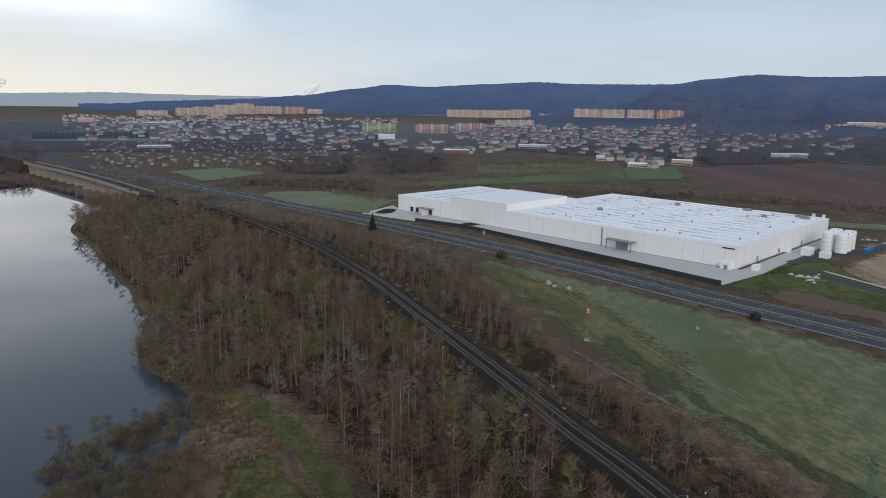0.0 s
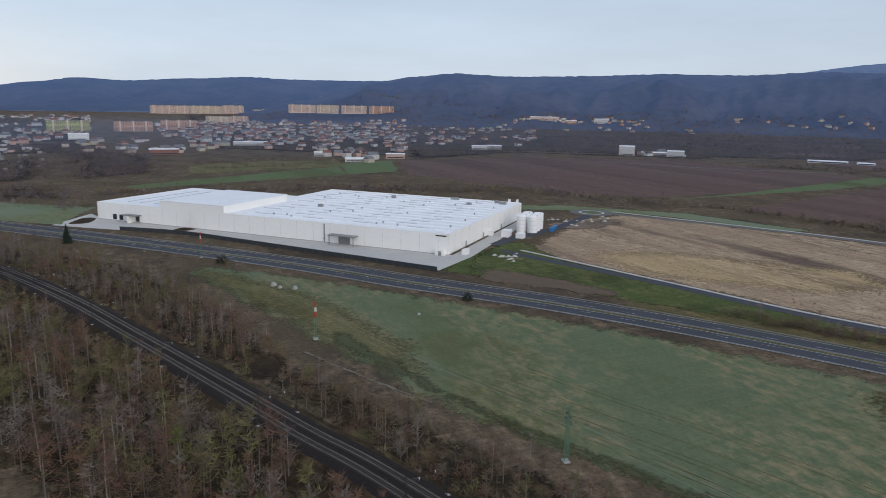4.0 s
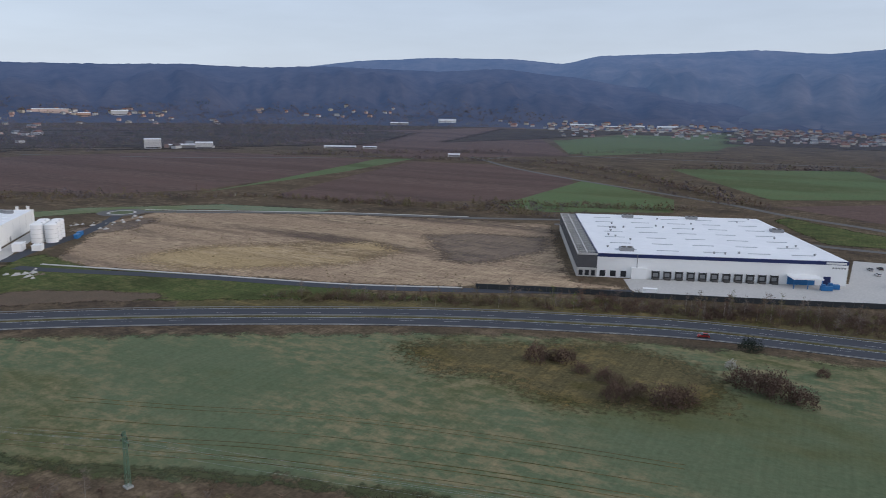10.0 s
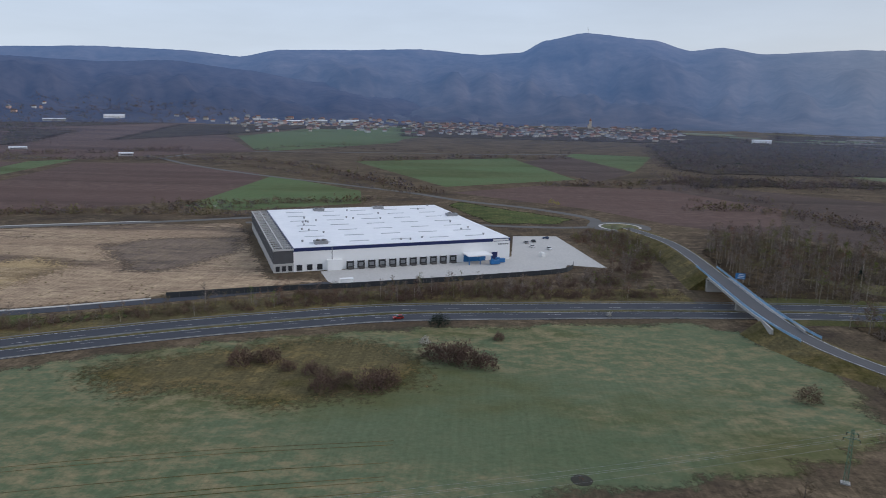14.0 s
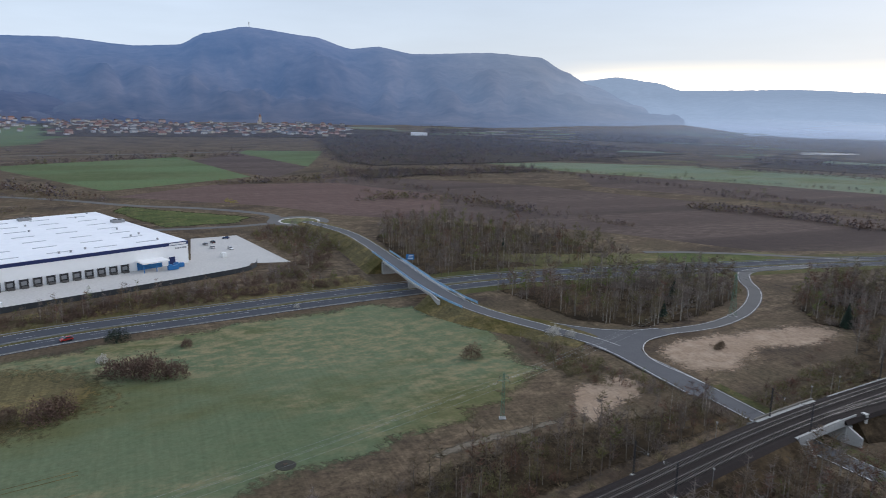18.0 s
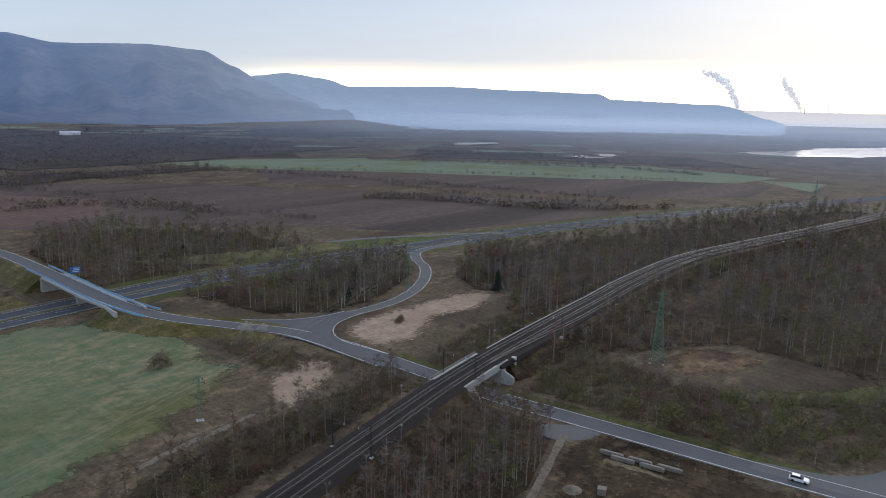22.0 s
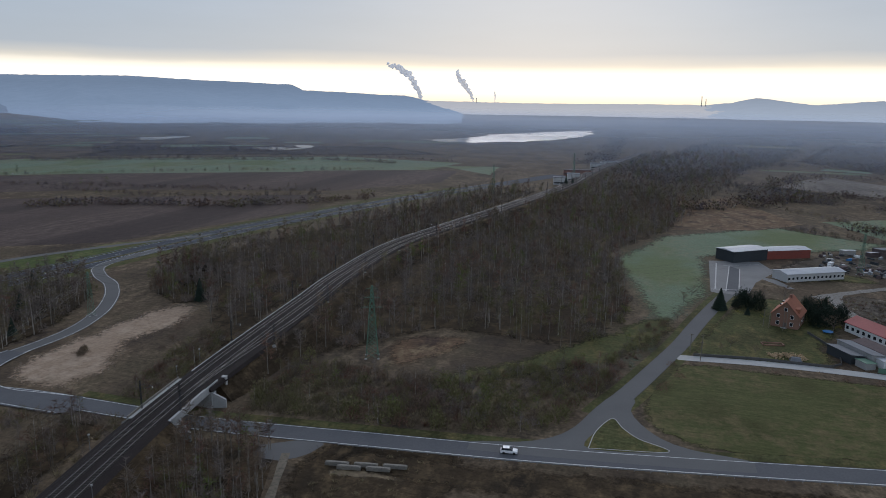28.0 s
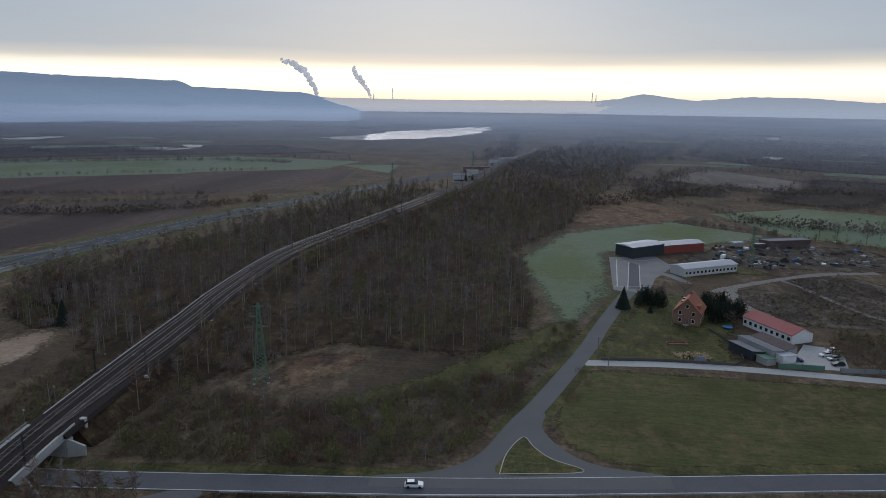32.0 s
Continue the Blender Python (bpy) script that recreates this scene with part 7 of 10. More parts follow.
for i, (line, gap, wide, size) in enumerate((
        (((478, 375), (497, 298), (508, 232), (510, 176)), 2.5, 9, (0.41, 0.74)), (((546, 250), (572, 180), (596, 120), (612, 92)), 2.5, 7, (0.41, 0.81)), (((907, 648), (938, 548), (971, 442), (999, 354), (940, 270), (883, 212), (770, 125), (724, 90), (664, 40)), 4.8, 10, (0.47, 1.08)),
        (((756, -70), (764, -100), (780, -160), (825, -235)), 3.8, 9, (0.47, 0.94)), (((596, -180), (610, -224), (586, -262), (540, -290), (493, -296)), 3.3, 10, (0.47, 0.94)), (((900, -250), (872, -316), (815, -345), (765, -378)), 4.3, 22, (0.54, 1.22)),
        (((470, -455), (423, -489), (340, -512), (275, -556), (236, -612)), 2.4, 10, (0.47, 1.01)), (((820, -790), (734, -842), (678, -880), (560, -935), (459, -978), (334, -970)), 4.8, 10, (0.41, 0.94)), (((900, -1000), (798, -1050), (698, -1080), (600, -1110)), 4.8, 16, (0.68, 1.49)),
        (((-38, -658), (-57, -646), (-100, -690), (-165, -752), (-200, -784), (-262, -772), (-318, -765), (-380, -740)), 3.4, 16, (0.54, 1.15)), (((-120, -700), (-196, -962), (-260, -990), (-345, -1005)), 6.4, 26, (0.54, 1.22)), (((-165, -575), (-200, -560), (-245, -548), (-290, -540)), 2.8, 8, (0.54, 1.08)),
        (((-176, -1130), (-224, -1180), (-302, -1175), (-380, -1150)), 5.4, 26, (0.68, 1.35)), (((395, 560), (330, 610), (250, 650), (150, 680)), 3.3, 12, (0.47, 0.94)), (((1020, 180), (1090, 70), (1150, -50), (1160, -150)), 5.4, 14, (0.54, 1.22)), (((860, 760), (960, 700), (1060, 600), (1160, 500)), 5.4, 14, (0.54, 1.22)))):
    hedge(line, gap, wide, "dense dark belt of bare shrubs and trees", 400 + i, BELT, size)
HEDGE_DARK = [(4, SHRUB, 1, [(T_DARK, 3), (T_BROWN, 1.5), (T_OLIVE, 0.7)], 1.4), (0.5, BROAD, 1, MIX_GREY, 0.9), (0.3, BIRCH, 0, MIX_GREY, 0.9)]
hedge([(226, 200), (248, 155), (270, 105), (288, 55), (297, 20)], 1.4, 7, "bare shrubs on the highway bank", 90, HEDGE_DARK, (0.35, 0.75))
hedge([(302, 20), (306, -20), (312, -60), (318, -90)], 1.0, 11, "bare shrubs on the highway bank", 91, HEDGE_DARK, (0.4, 0.8))
hedge([(292, 80), (300, 40), (318, -20), (335, -60), (350, -80)], 1.0, 12, "brown shrubs between fence and highway", 92, HEDGE_DARK, (0.4, 0.9))
hedge([(350, -75), (400, -95), (455, -95), (470, -80)], 1.6, 12, "brown shrubs beside the road bank", 93, HEDGE_DARK, (0.4, 0.9))
hedge([(50, 360), (20, 400), (-30, 455), (-80, 505), (-140, 570)], 3.0, 6, "bare shrubs along the highway", 94, HEDGE, (0.35, 0.8))


# ---- houses ----
def small_house(L, W, h, rh, wall, roof, label, group):
    ob = thing("house", label, "house", group)
    g = Geo().box(-L / 2, -W / 2, -3, L / 2, W / 2, h)
    g.add([(-L / 2, -W / 2, h), (-L / 2, W / 2, h), (-L / 2, 0, h + rh)], [(0, 2, 1)])
    g.add([(L / 2, -W / 2, h), (L / 2, W / 2, h), (L / 2, 0, h + rh)], [(0, 1, 2)])
    part("wall", g, wall, ob)
    o = 0.5
    g = Geo()
    for e in (-1, 1):
        y, z = e * (W / 2 + o), h - o * rh / (W / 2)
        vs = [(-L / 2 - o, y, z), (L / 2 + o, y, z), (L / 2 + o, 0, h + rh), (-L / 2 - o, 0, h + rh)]
        vs += [(a, b, c + 0.25) for a, b, c in vs]
        g.add(vs, [(0, 1, 2, 3), (7, 6, 5, 4), (0, 4, 5, 1), (1, 5, 6, 2), (2, 6, 7, 3), (3, 7, 4, 0)])
    part("roof", g, roof, ob)
    part("window", Geo().box(-L / 4 - 0.9, -W / 2 - 0.06, 1.0, -L / 4 + 0.9, W / 2 + 0.06, 2.4), M_DARK, ob)
    part("window", Geo().box(L / 4 - 0.9, -W / 2 - 0.06, 1.0, L / 4 + 0.9, W / 2 + 0.06, 2.4), M_DARK, ob)
    part("chimney", Geo().box(L / 5, -0.4, h + rh * 0.5, L / 5 + 0.8, 0.4, h + rh + 0.9), M_BRICK, ob)
    return ob


M_BRICK = mat("red_brick", (0.26, 0.12, 0.085), (0.21, 0.10, 0.075), scale=0.5, fine=4)
M_TILE_BRIGHT = mat("bright_roof_tiles", (0.34, 0.13, 0.075), (0.27, 0.10, 0.06), scale=0.3, fine=3)
M_TILE = mat("orange_roof_tiles", (0.24, 0.115, 0.085), (0.19, 0.095, 0.075), scale=0.3, fine=3)
M_TILE2 = mat("dark_roof_tiles", (0.12, 0.085, 0.08), (0.09, 0.07, 0.07), scale=0.3, fine=3)
M_SLATE = mat("grey_roof", (0.20, 0.205, 0.215), (0.15, 0.155, 0.165), scale=0.3, fine=2)
M_RENDER = [mat("white_render", (0.56, 0.55, 0.53), (0.46, 0.45, 0.44), scale=0.2), mat("beige_render", (0.50, 0.44, 0.35), (0.44, 0.39, 0.31), scale=0.2), mat("pink_render", (0.52, 0.36, 0.30), (0.46, 0.32, 0.27), scale=0.2), mat("grey_render", (0.36, 0.35, 0.33), (0.30, 0.29, 0.28), scale=0.2)]
kinds = []
for i, (L, W, h, rh, wl, rf, lab) in enumerate((
        (13, 9, 5.5, 4, 0, M_TILE, "white rendered house with orange tiled roof"), (11, 9, 5, 3.6, 1, M_TILE2, "beige house with dark tiled roof"), (14, 10, 6, 3, 0, M_SLATE, "white house with grey roof"),
        (12, 8, 4, 4.2, 2, M_TILE, "pinkish house with orange roof"), (18, 10, 6.5, 2.4, 0, M_SLATE, "long white house with low grey roof"), (10, 8, 4.5, 3.8, 3, M_TILE2, "grey house with dark roof"))):
    kinds.append(small_house(L, W, h, rh, M_RENDER[wl], rf, lab, "houses of the far town"))
r = random.Random(21)
used = [0] * len(kinds)
far_houses = Geo()
clusters = ((-18.9, -2.5, 1540, 2700, 150), (-24, -18, 1900, 2700, 30), (4.2, 21, 1500, 2450, 130), (32, 38, 2480, 2600, 10), (66, 80, 2350, 2420, 10), (84, 105.5, 1800, 2420, 120), (88, 104, 1850, 2100, 50), (66, 82, 2300, 2480, 50), (80.6, 92, 2200, 2480, 60), (46, 58, 2500, 2700, 16), (30, 40, 2450, 2560, 22),
            (40, 44, 1320, 1370, 8), (14, 19, 1000, 1250, 14), (-8, 2, 1250, 1600, 26), (76, 84, 2400, 2450, 10), (-1, 4, 1200, 1350, 5), (-27, -2.5, 1500, 2850, 260), (2, 21, 1250, 2450, 260), (20, 32, 1450, 2300, 50), (28, 44, 2250, 2450, 14), (70, 106, 1900, 2500, 160))
n = 0
for a0, a1, r0, r1, k in clusters:
    for _ in range(k):
        x, y = polar(r.uniform(a0, a1), math.sqrt(r.uniform(r0 ** 2, r1 ** 2)))
        m = Matrix.Translation((x, y, far_z(x, y) + 0.3)) @ Matrix.Rotation(r.choice((0.2, 1.77, 0.5, 2.1)) + r.gauss(0, 0.15), 4, "Z")
        i = r.choices(range(6), (4, 2, 3, 2, 2, 2))[0]
        m = m @ Matrix.Scale(r.uniform(0.9, 1.25), 4)
        if n < 290:
            if used[i] == 0:
                kinds[i].matrix_basis = m
            else:
                c = copy_thing(kinds[i], m)
                c.matrix_basis = m
            used[i] = 1
            n += 1
        else:
            L, W, h = r.uniform(9, 16), r.uniform(7, 10), r.uniform(3.5, 6)
            a = r.randrange(3)
            far_houses.box(-L / 2, -W / 2, -3, L / 2, W / 2, h, a, frame_m=m)
            g2 = [m @ Vector(p) for p in ((-L / 2, -W / 2 - 0.4, h), (L / 2, -W / 2 - 0.4, h), (L / 2, W / 2 + 0.4, h), (-L / 2, W / 2 + 0.4, h), (-L / 2, 0, h + 3.6), (L / 2, 0, h + 3.6))]
            far_houses.add(g2, [(0, 1, 5, 4), (2, 3, 4, 5), (0, 4, 3), (1, 2, 5)], 3 + r.randrange(3))
solid("far_houses", far_houses, [*M_RENDER[:3], M_TILE, M_TILE2, M_SLATE], "many small distant houses with pitched roofs", "houses", kind="stuff")
far_wood(((-19, 1540), (-19, 2700), (-2.5, 2700), (-2.5, 1540)), 15, "garden trees among the houses", 51, (0.7, 1.4), DOTWOOD)
far_wood(((4, 1350), (4, 3000), (21, 3000), (21, 1150)), 15, "garden trees among the houses", 52, (0.7, 1.5), DOTWOOD)
far_wood(((83, 1750), (83, 2450), (106, 2450), (106, 1750)), 17, "garden trees among the houses", 53, (0.6, 1.2), DOTWOOD)
far_wood(((-27, 900), (-27, 1460), (-5.4, 1460), (-13, 1030), (-16, 930)), 10, "fruit trees of the garden plots", 54, (0.4, 0.8), DOTWOOD)
huts = Geo()
r = random.Random(8)
for _ in range(300):
    x, y = polar(r.uniform(-26, -5.5), r.uniform(930, 1470))
    m = Matrix.Translation((x, y, float(land(x, y)))) @ Matrix.Rotation(r.choice((0.3, 1.87)), 4, "Z")
    L, W, h, a = r.uniform(3.5, 7), r.uniform(3, 5), r.uniform(2, 3), r.randrange(3)
    huts.box(-L / 2, -W / 2, -1, L / 2, W / 2, h, a, frame_m=m)
    huts.add([m @ Vector(p) for p in ((-L / 2, -W / 2 - 0.2, h), (L / 2, -W / 2 - 0.2, h), (L / 2, W / 2 + 0.2, h), (-L / 2, W / 2 + 0.2, h), (-L / 2, 0, h + 1.4), (L / 2, 0, h + 1.4))], [(0, 1, 5, 4), (2, 3, 4, 5), (0, 4, 3), (1, 2, 5)], 3 + r.randrange(3))
solid("garden_huts", huts, [M_WOODG, M_RENDER[3], M_TRUNK, M_SLATE, M_TILE2, M_GREY], "many small huts on garden plots", "huts", kind="stuff")


def block(az, r0, width, storeys, colour, label, turn=0.0, deep=14, base=None):
    h = storeys * 3.0
    x, y = polar(az, r0)
    ob = thing("apartment_block", label, "apartment block", "apartment blocks of the town", at=Matrix.Translation((x, y, (float(land(x, y)) if r0 != 2600 else 50.0) - 2)) @ Matrix.Rotation(radians(-az + turn), 4, "Z"))
    body = part("wall", Geo().box(-width / 2, -deep / 2, 0, width / 2, deep / 2, h + 2), colour, ob)
    part("roof", Geo().box(-width / 2 - 0.3, -deep / 2 - 0.3, h + 2, width / 2 + 0.3, deep / 2 + 0.3, h + 2.6), M_SLATE, ob)
    g = Geo()
    for k in range(storeys):
        for i in range(int(width / 4)):
            xx = -width / 2 + 1.2 + i * 4
            g.box(xx, -deep / 2 - 0.08, 3.0 + 3 * k, xx + 2.2, -deep / 2 + 0.01, 4.5 + 3 * k)
    tagged(part("windows", g, M_DARK, ob), kind="stuff")
    for i in range(max(1, int(width / 30))):
        xx = -width / 2 + 15 + i * 30
        part("stair_tower", Geo().box(xx - 2, -deep / 2 - 0.9, 0, xx + 2, -deep / 2 - 0.09, h + 4), M_BEIGE, ob)
    return ob


M_PINK = mat("pale_pink_panels", (0.60, 0.46, 0.40), (0.54, 0.42, 0.37), scale=0.05)
M_ORANGE = mat("orange_panels", (0.54, 0.34, 0.26), (0.48, 0.31, 0.24), scale=0.05)
M_LIME = mat("lime_yellow_panels", (0.42, 0.44, 0.20), (0.38, 0.40, 0.2), scale=0.05)
M_BEIGE = mat("beige_panels", (0.60, 0.50, 0.40), (0.54, 0.45, 0.37), scale=0.05)
for az, r0, w, n, m, lab in (
        (-3.9, 1903, 92, 9, M_LIME, "lime and yellow panel apartment block"), (0.4, 1942, 90, 8, M_ORANGE, "orange panel apartment block"), (3.6, 2037, 92, 8, M_ORANGE, "orange panel apartment block"), (6.4, 2367, 70, 8, M_BEIGE, "beige panel apartment block"),
        (8.0, 2400, 60, 8, M_PINK, "pink panel apartment block"), (3.0, 3150, 150, 11, M_PINK, "long pale pink apartment block"), (5.6, 3170, 130, 11, M_BEIGE, "long beige apartment block"), (7.6, 3200, 90, 12, M_PINK, "pale pink panel apartment block"),
        (12.9, 2600, 96, 9, M_PINK, "long pale pink apartment block"), (14.9, 2600, 80, 9, M_BEIGE, "long beige apartment block"), (17.0, 2600, 92, 9, M_PINK, "long pale pink apartment block"), (19.2, 2600, 90, 9, M_ORANGE, "salmon panel apartment block"),
        (-18.8, 2950, 70, 10, M_PINK, "pale pink panel apartment block"), (-17.4, 3000, 80, 11, M_PINK, "pale pink panel apartment block"), (-15.8, 3100, 90, 13, M_BEIGE, "beige panel apartment block"), (-14.4, 3150, 80, 15, M_PINK, "tall pale pink apartment block"),
        (-12.6, 3200, 120, 11, M_PINK, "pale pink panel apartment block"), (-10.6, 3250, 90, 10, M_ORANGE, "salmon panel apartment block"), (-9.0, 3280, 70, 7, M_PINK, "pale pink panel apartment block"), (-21.1, 2900, 110, 7, M_BEIGE, "beige panel apartment block"),
        (9.6, 3250, 60, 6, M_PINK, "pale pink panel apartment block"), (-16.5, 2700, 60, 8, M_PINK, "pale pink panel apartment block")):
    block(az, r0, w, n, m, lab)


def low_hall(az, r0, w, h, deep, wall, label, cat="hall", turn=0.0):
    x, y = polar(az, r0)
    ob = thing("low_hall", label, cat, "far halls", at=Matrix.Translation((x, y, far_z(x, y))) @ Matrix.Rotation(radians(-az + turn), 4, "Z"))
    part("wall", Geo().box(-w / 2, -deep / 2, -2, w / 2, deep / 2, h), wall, ob)
    part("roof", Geo().add([(-w / 2 - 0.4, -deep / 2 - 0.4, h), (w / 2 + 0.4, -deep / 2 - 0.4, h), (w / 2 + 0.4, deep / 2 + 0.4, h), (-w / 2 - 0.4, deep / 2 + 0.4, h), (-w / 2, 0, h + 1.6), (w / 2, 0, h + 1.6)],
         [(0, 1, 5, 4), (2, 3, 4, 5), (0, 4, 3), (1, 2, 5), (0, 3, 2, 1)]), M_ROOF, ob)
    part("window_band", Geo().box(-w / 2 + 2, -deep / 2 - 0.06, 1.2, w / 2 - 2, -deep / 2 + 0.01, 2.6), M_DARK, ob)
    return ob


for az, r0, w, h, d, m, lab in (
        (8.8, 1410, 64, 7, 22, M_RENDER[0], "low white hall among gardens"), (14.4, 1144, 27, 6, 14, M_RENDER[0], "low white house by the field"), (17.2, 1034, 36, 5, 16, M_RENDER[0], "white farm building beside the field"), (20.3, 1108, 30, 7, 12, M_RENDER[2], "pinkish flat-roofed house beside the field"),
        (27.2, 1373, 30, 7, 14, M_RENDER[0], "white house beside the wood"), (28.4, 1376, 30, 8, 16, M_RENDER[3], "grey concrete building beside the wood"), (32.4, 2500, 100, 11, 20, M_PINK, "long pink school building"), (34.3, 2500, 60, 10, 20, M_ORANGE, "long building with red roof"), (36.9, 2480, 50, 14, 20, M_RENDER[0], "white building on the slope"),
        (39.0, 1336, 28, 16, 22, M_RENDER[0], "tall white mill building"), (42.7, 1333, 30, 10, 20, M_RENDER[0], "white farm building beside the field"), (41.2, 1340, 50, 6, 15, M_RENDER[3], "long grey farm shed"), (53.2, 1340, 60, 3.2, 14, M_RENDER[0], "long low white greenhouse"), (55.6, 1332, 26, 3, 12, M_RENDER[0], "white shed beside the greenhouse"),
        (61.9, 2400, 60, 9, 20, M_WHITE, "white industrial hall before the village"), (79.3, 2400, 66, 8, 24, M_WHITE, "white industrial hall before the village"), (72.8, 2400, 80, 6, 24, M_RENDER[0], "pale industrial hall before the village"), (75.0, 2380, 60, 5, 20, M_RENDER[0], "pale industrial hall before the village"), (77.0, 2390, 50, 7, 20, M_RENDER[3], "grey industrial hall before the village"),
        (111.5, 1882, 44, 9, 20, M_WHITE, "white hall at the wood's edge"), (-21, 2300, 120, 6, 40, M_RENDER[0], "long white hall at the town's edge"), (-21.2, 1332, 56, 4, 14, M_RENDER[0], "long low white hall before the gardens"), (-3.3, 1612, 38, 12, 20, M_WHITE, "stepped white modern building"), (2.4, 1187, 44, 8, 14, M_BRICK, "old red brick building"),
        (-25.6, 2353, 46, 14, 20, M_ORANGE, "ochre building among dark trees"), (62.5, 1150, 20, 4, 10, M_RENDER[0], "small white roadside shed"), (58, 2350, 60, 5, 20, M_RENDER[3], "grey shed between far fields")):
    low_hall(az, r0, w, h, d, m, lab)
# church and manor
x, y = polar(98.8, 2420)
ch = thing("church", "church with ochre tower and red roof", "church", at=Matrix.Translation((x, y, float(land(x, y)))))
part("tower", Geo().box(-4, -4, -2, 4, 4, 26), M_BEIGE, ch)
part("spire", Geo().cyl(0, 0, 26, 36, 5.2, 0.2, 8), M_TILE, ch)
part("nave", Geo().box(4, -5, -2, 26, 5, 11), M_BEIGE, ch)
part("nave_roof", Geo().add([(4, -5.5, 11), (26, -5.5, 11), (26, 5.5, 11), (4, 5.5, 11), (4, 0, 18), (26, 0, 18)], [(0, 1, 5, 4), (2, 3, 4, 5), (1, 2, 5), (0, 4, 3)]), M_TILE, ch)
# solar field
M_PANEL = mat("dark_blue_solar_panel", (0.018, 0.028, 0.06), (0.015, 0.022, 0.05), scale=0.05, rough=0.2, spec=0.5)
g = Geo()
for k in range(16):
    for a in np.arange(-29, -21.4, 0.35):
        x, y = polar(a, 1615 + k * 14 + (8 if a > -25 else 0))
        m = Matrix.Translation((x, y, float(land(x, y)) + 1.6)) @ Matrix.Rotation(radians(-a), 4, "Z") @ Matrix.Rotation(radians(-24), 4, "X")
        g.box(-4.6, -2.2, 0, 4.6, 2.2, 0.12, frame_m=m)
solid("solar_field", g, M_PANEL, "long rows of dark blue solar panels", "solar panels", kind="stuff")
# steam of the far power station; haze and backlight are put into its emission
M_STEAM = hazed_mat("grey_steam_haze_glow", (0.80, 0.80, 0.80), (0.66, 0.66, 0.67), (0.60, 0.55, 0.50), 0.42, 0.01, 0.05)


def plume(az, base, path, label, seed):
    """Steam drifting from a stack: a heap of soft puffs along a bending line. path: (degrees aside, metres up, puff size)."""
    rr = random.Random(seed)
    bm = bmesh.new()
    keys = np.array(path, float)
    for k in range(64):
        u = k / 63 * (len(keys) - 1)
        i = min(int(u), len(keys) - 2)
        a, h, s = keys[i] + (keys[i + 1] - keys[i]) * (u - i)
        x, y = polar(az + a + rr.gauss(0, 0.05) * s / 30, base)
        rad = s * rr.uniform(0.25, 0.8)
        res = bmesh.ops.create_icosphere(bm, subdivisions=2, radius=rad, matrix=Matrix.Translation((x, y, h + rr.gauss(0, s * 0.42))))
        for v in res["verts"]:
            v.co += Vector((rr.gauss(0, 1), rr.gauss(0, 1), rr.gauss(0, 1))) * rad * 0.10
    for f in bm.faces:
        f.smooth = True
    me = bpy.data.meshes.new("steam_plume")
    bm.to_mesh(me)
    bm.free()
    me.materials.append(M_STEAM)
    return tagged(new("steam_plume", me), label, "steam", "steam plumes on the horizon", kind="stuff")


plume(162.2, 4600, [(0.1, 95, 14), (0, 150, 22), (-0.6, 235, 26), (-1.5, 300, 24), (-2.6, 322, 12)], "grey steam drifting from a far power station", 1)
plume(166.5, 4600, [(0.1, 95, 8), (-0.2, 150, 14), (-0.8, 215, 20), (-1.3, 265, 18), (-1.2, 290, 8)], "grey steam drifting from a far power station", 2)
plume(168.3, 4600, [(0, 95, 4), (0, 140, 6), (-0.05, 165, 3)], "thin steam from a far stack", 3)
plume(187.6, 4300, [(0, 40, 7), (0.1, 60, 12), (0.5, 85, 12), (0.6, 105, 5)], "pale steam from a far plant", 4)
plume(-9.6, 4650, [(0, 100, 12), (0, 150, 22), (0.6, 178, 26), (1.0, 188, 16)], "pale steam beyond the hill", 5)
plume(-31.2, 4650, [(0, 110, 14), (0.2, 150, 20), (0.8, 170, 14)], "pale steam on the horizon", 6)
for a, h in ((162.3, 60), (163.4, 50), (166.8, 90), (184.2, 120), (184.5, 100)):
    x, y = polar(a, 4400)
    solid("chimney_stack", Geo().cyl(x, y, 30, 50 + h * 0.8, 3, 2, 10), M_GREY, "tall thin far chimney stack", "chimney", "far chimneys")
# telecom mast on the mountain
x, y = polar(98.2, 4495)
solid("summit_mast", Geo().cyl(x, y, 480, 560, 2.2, 0.8, 8), M_STEEL, "thin mast on the mountain top", "mast")

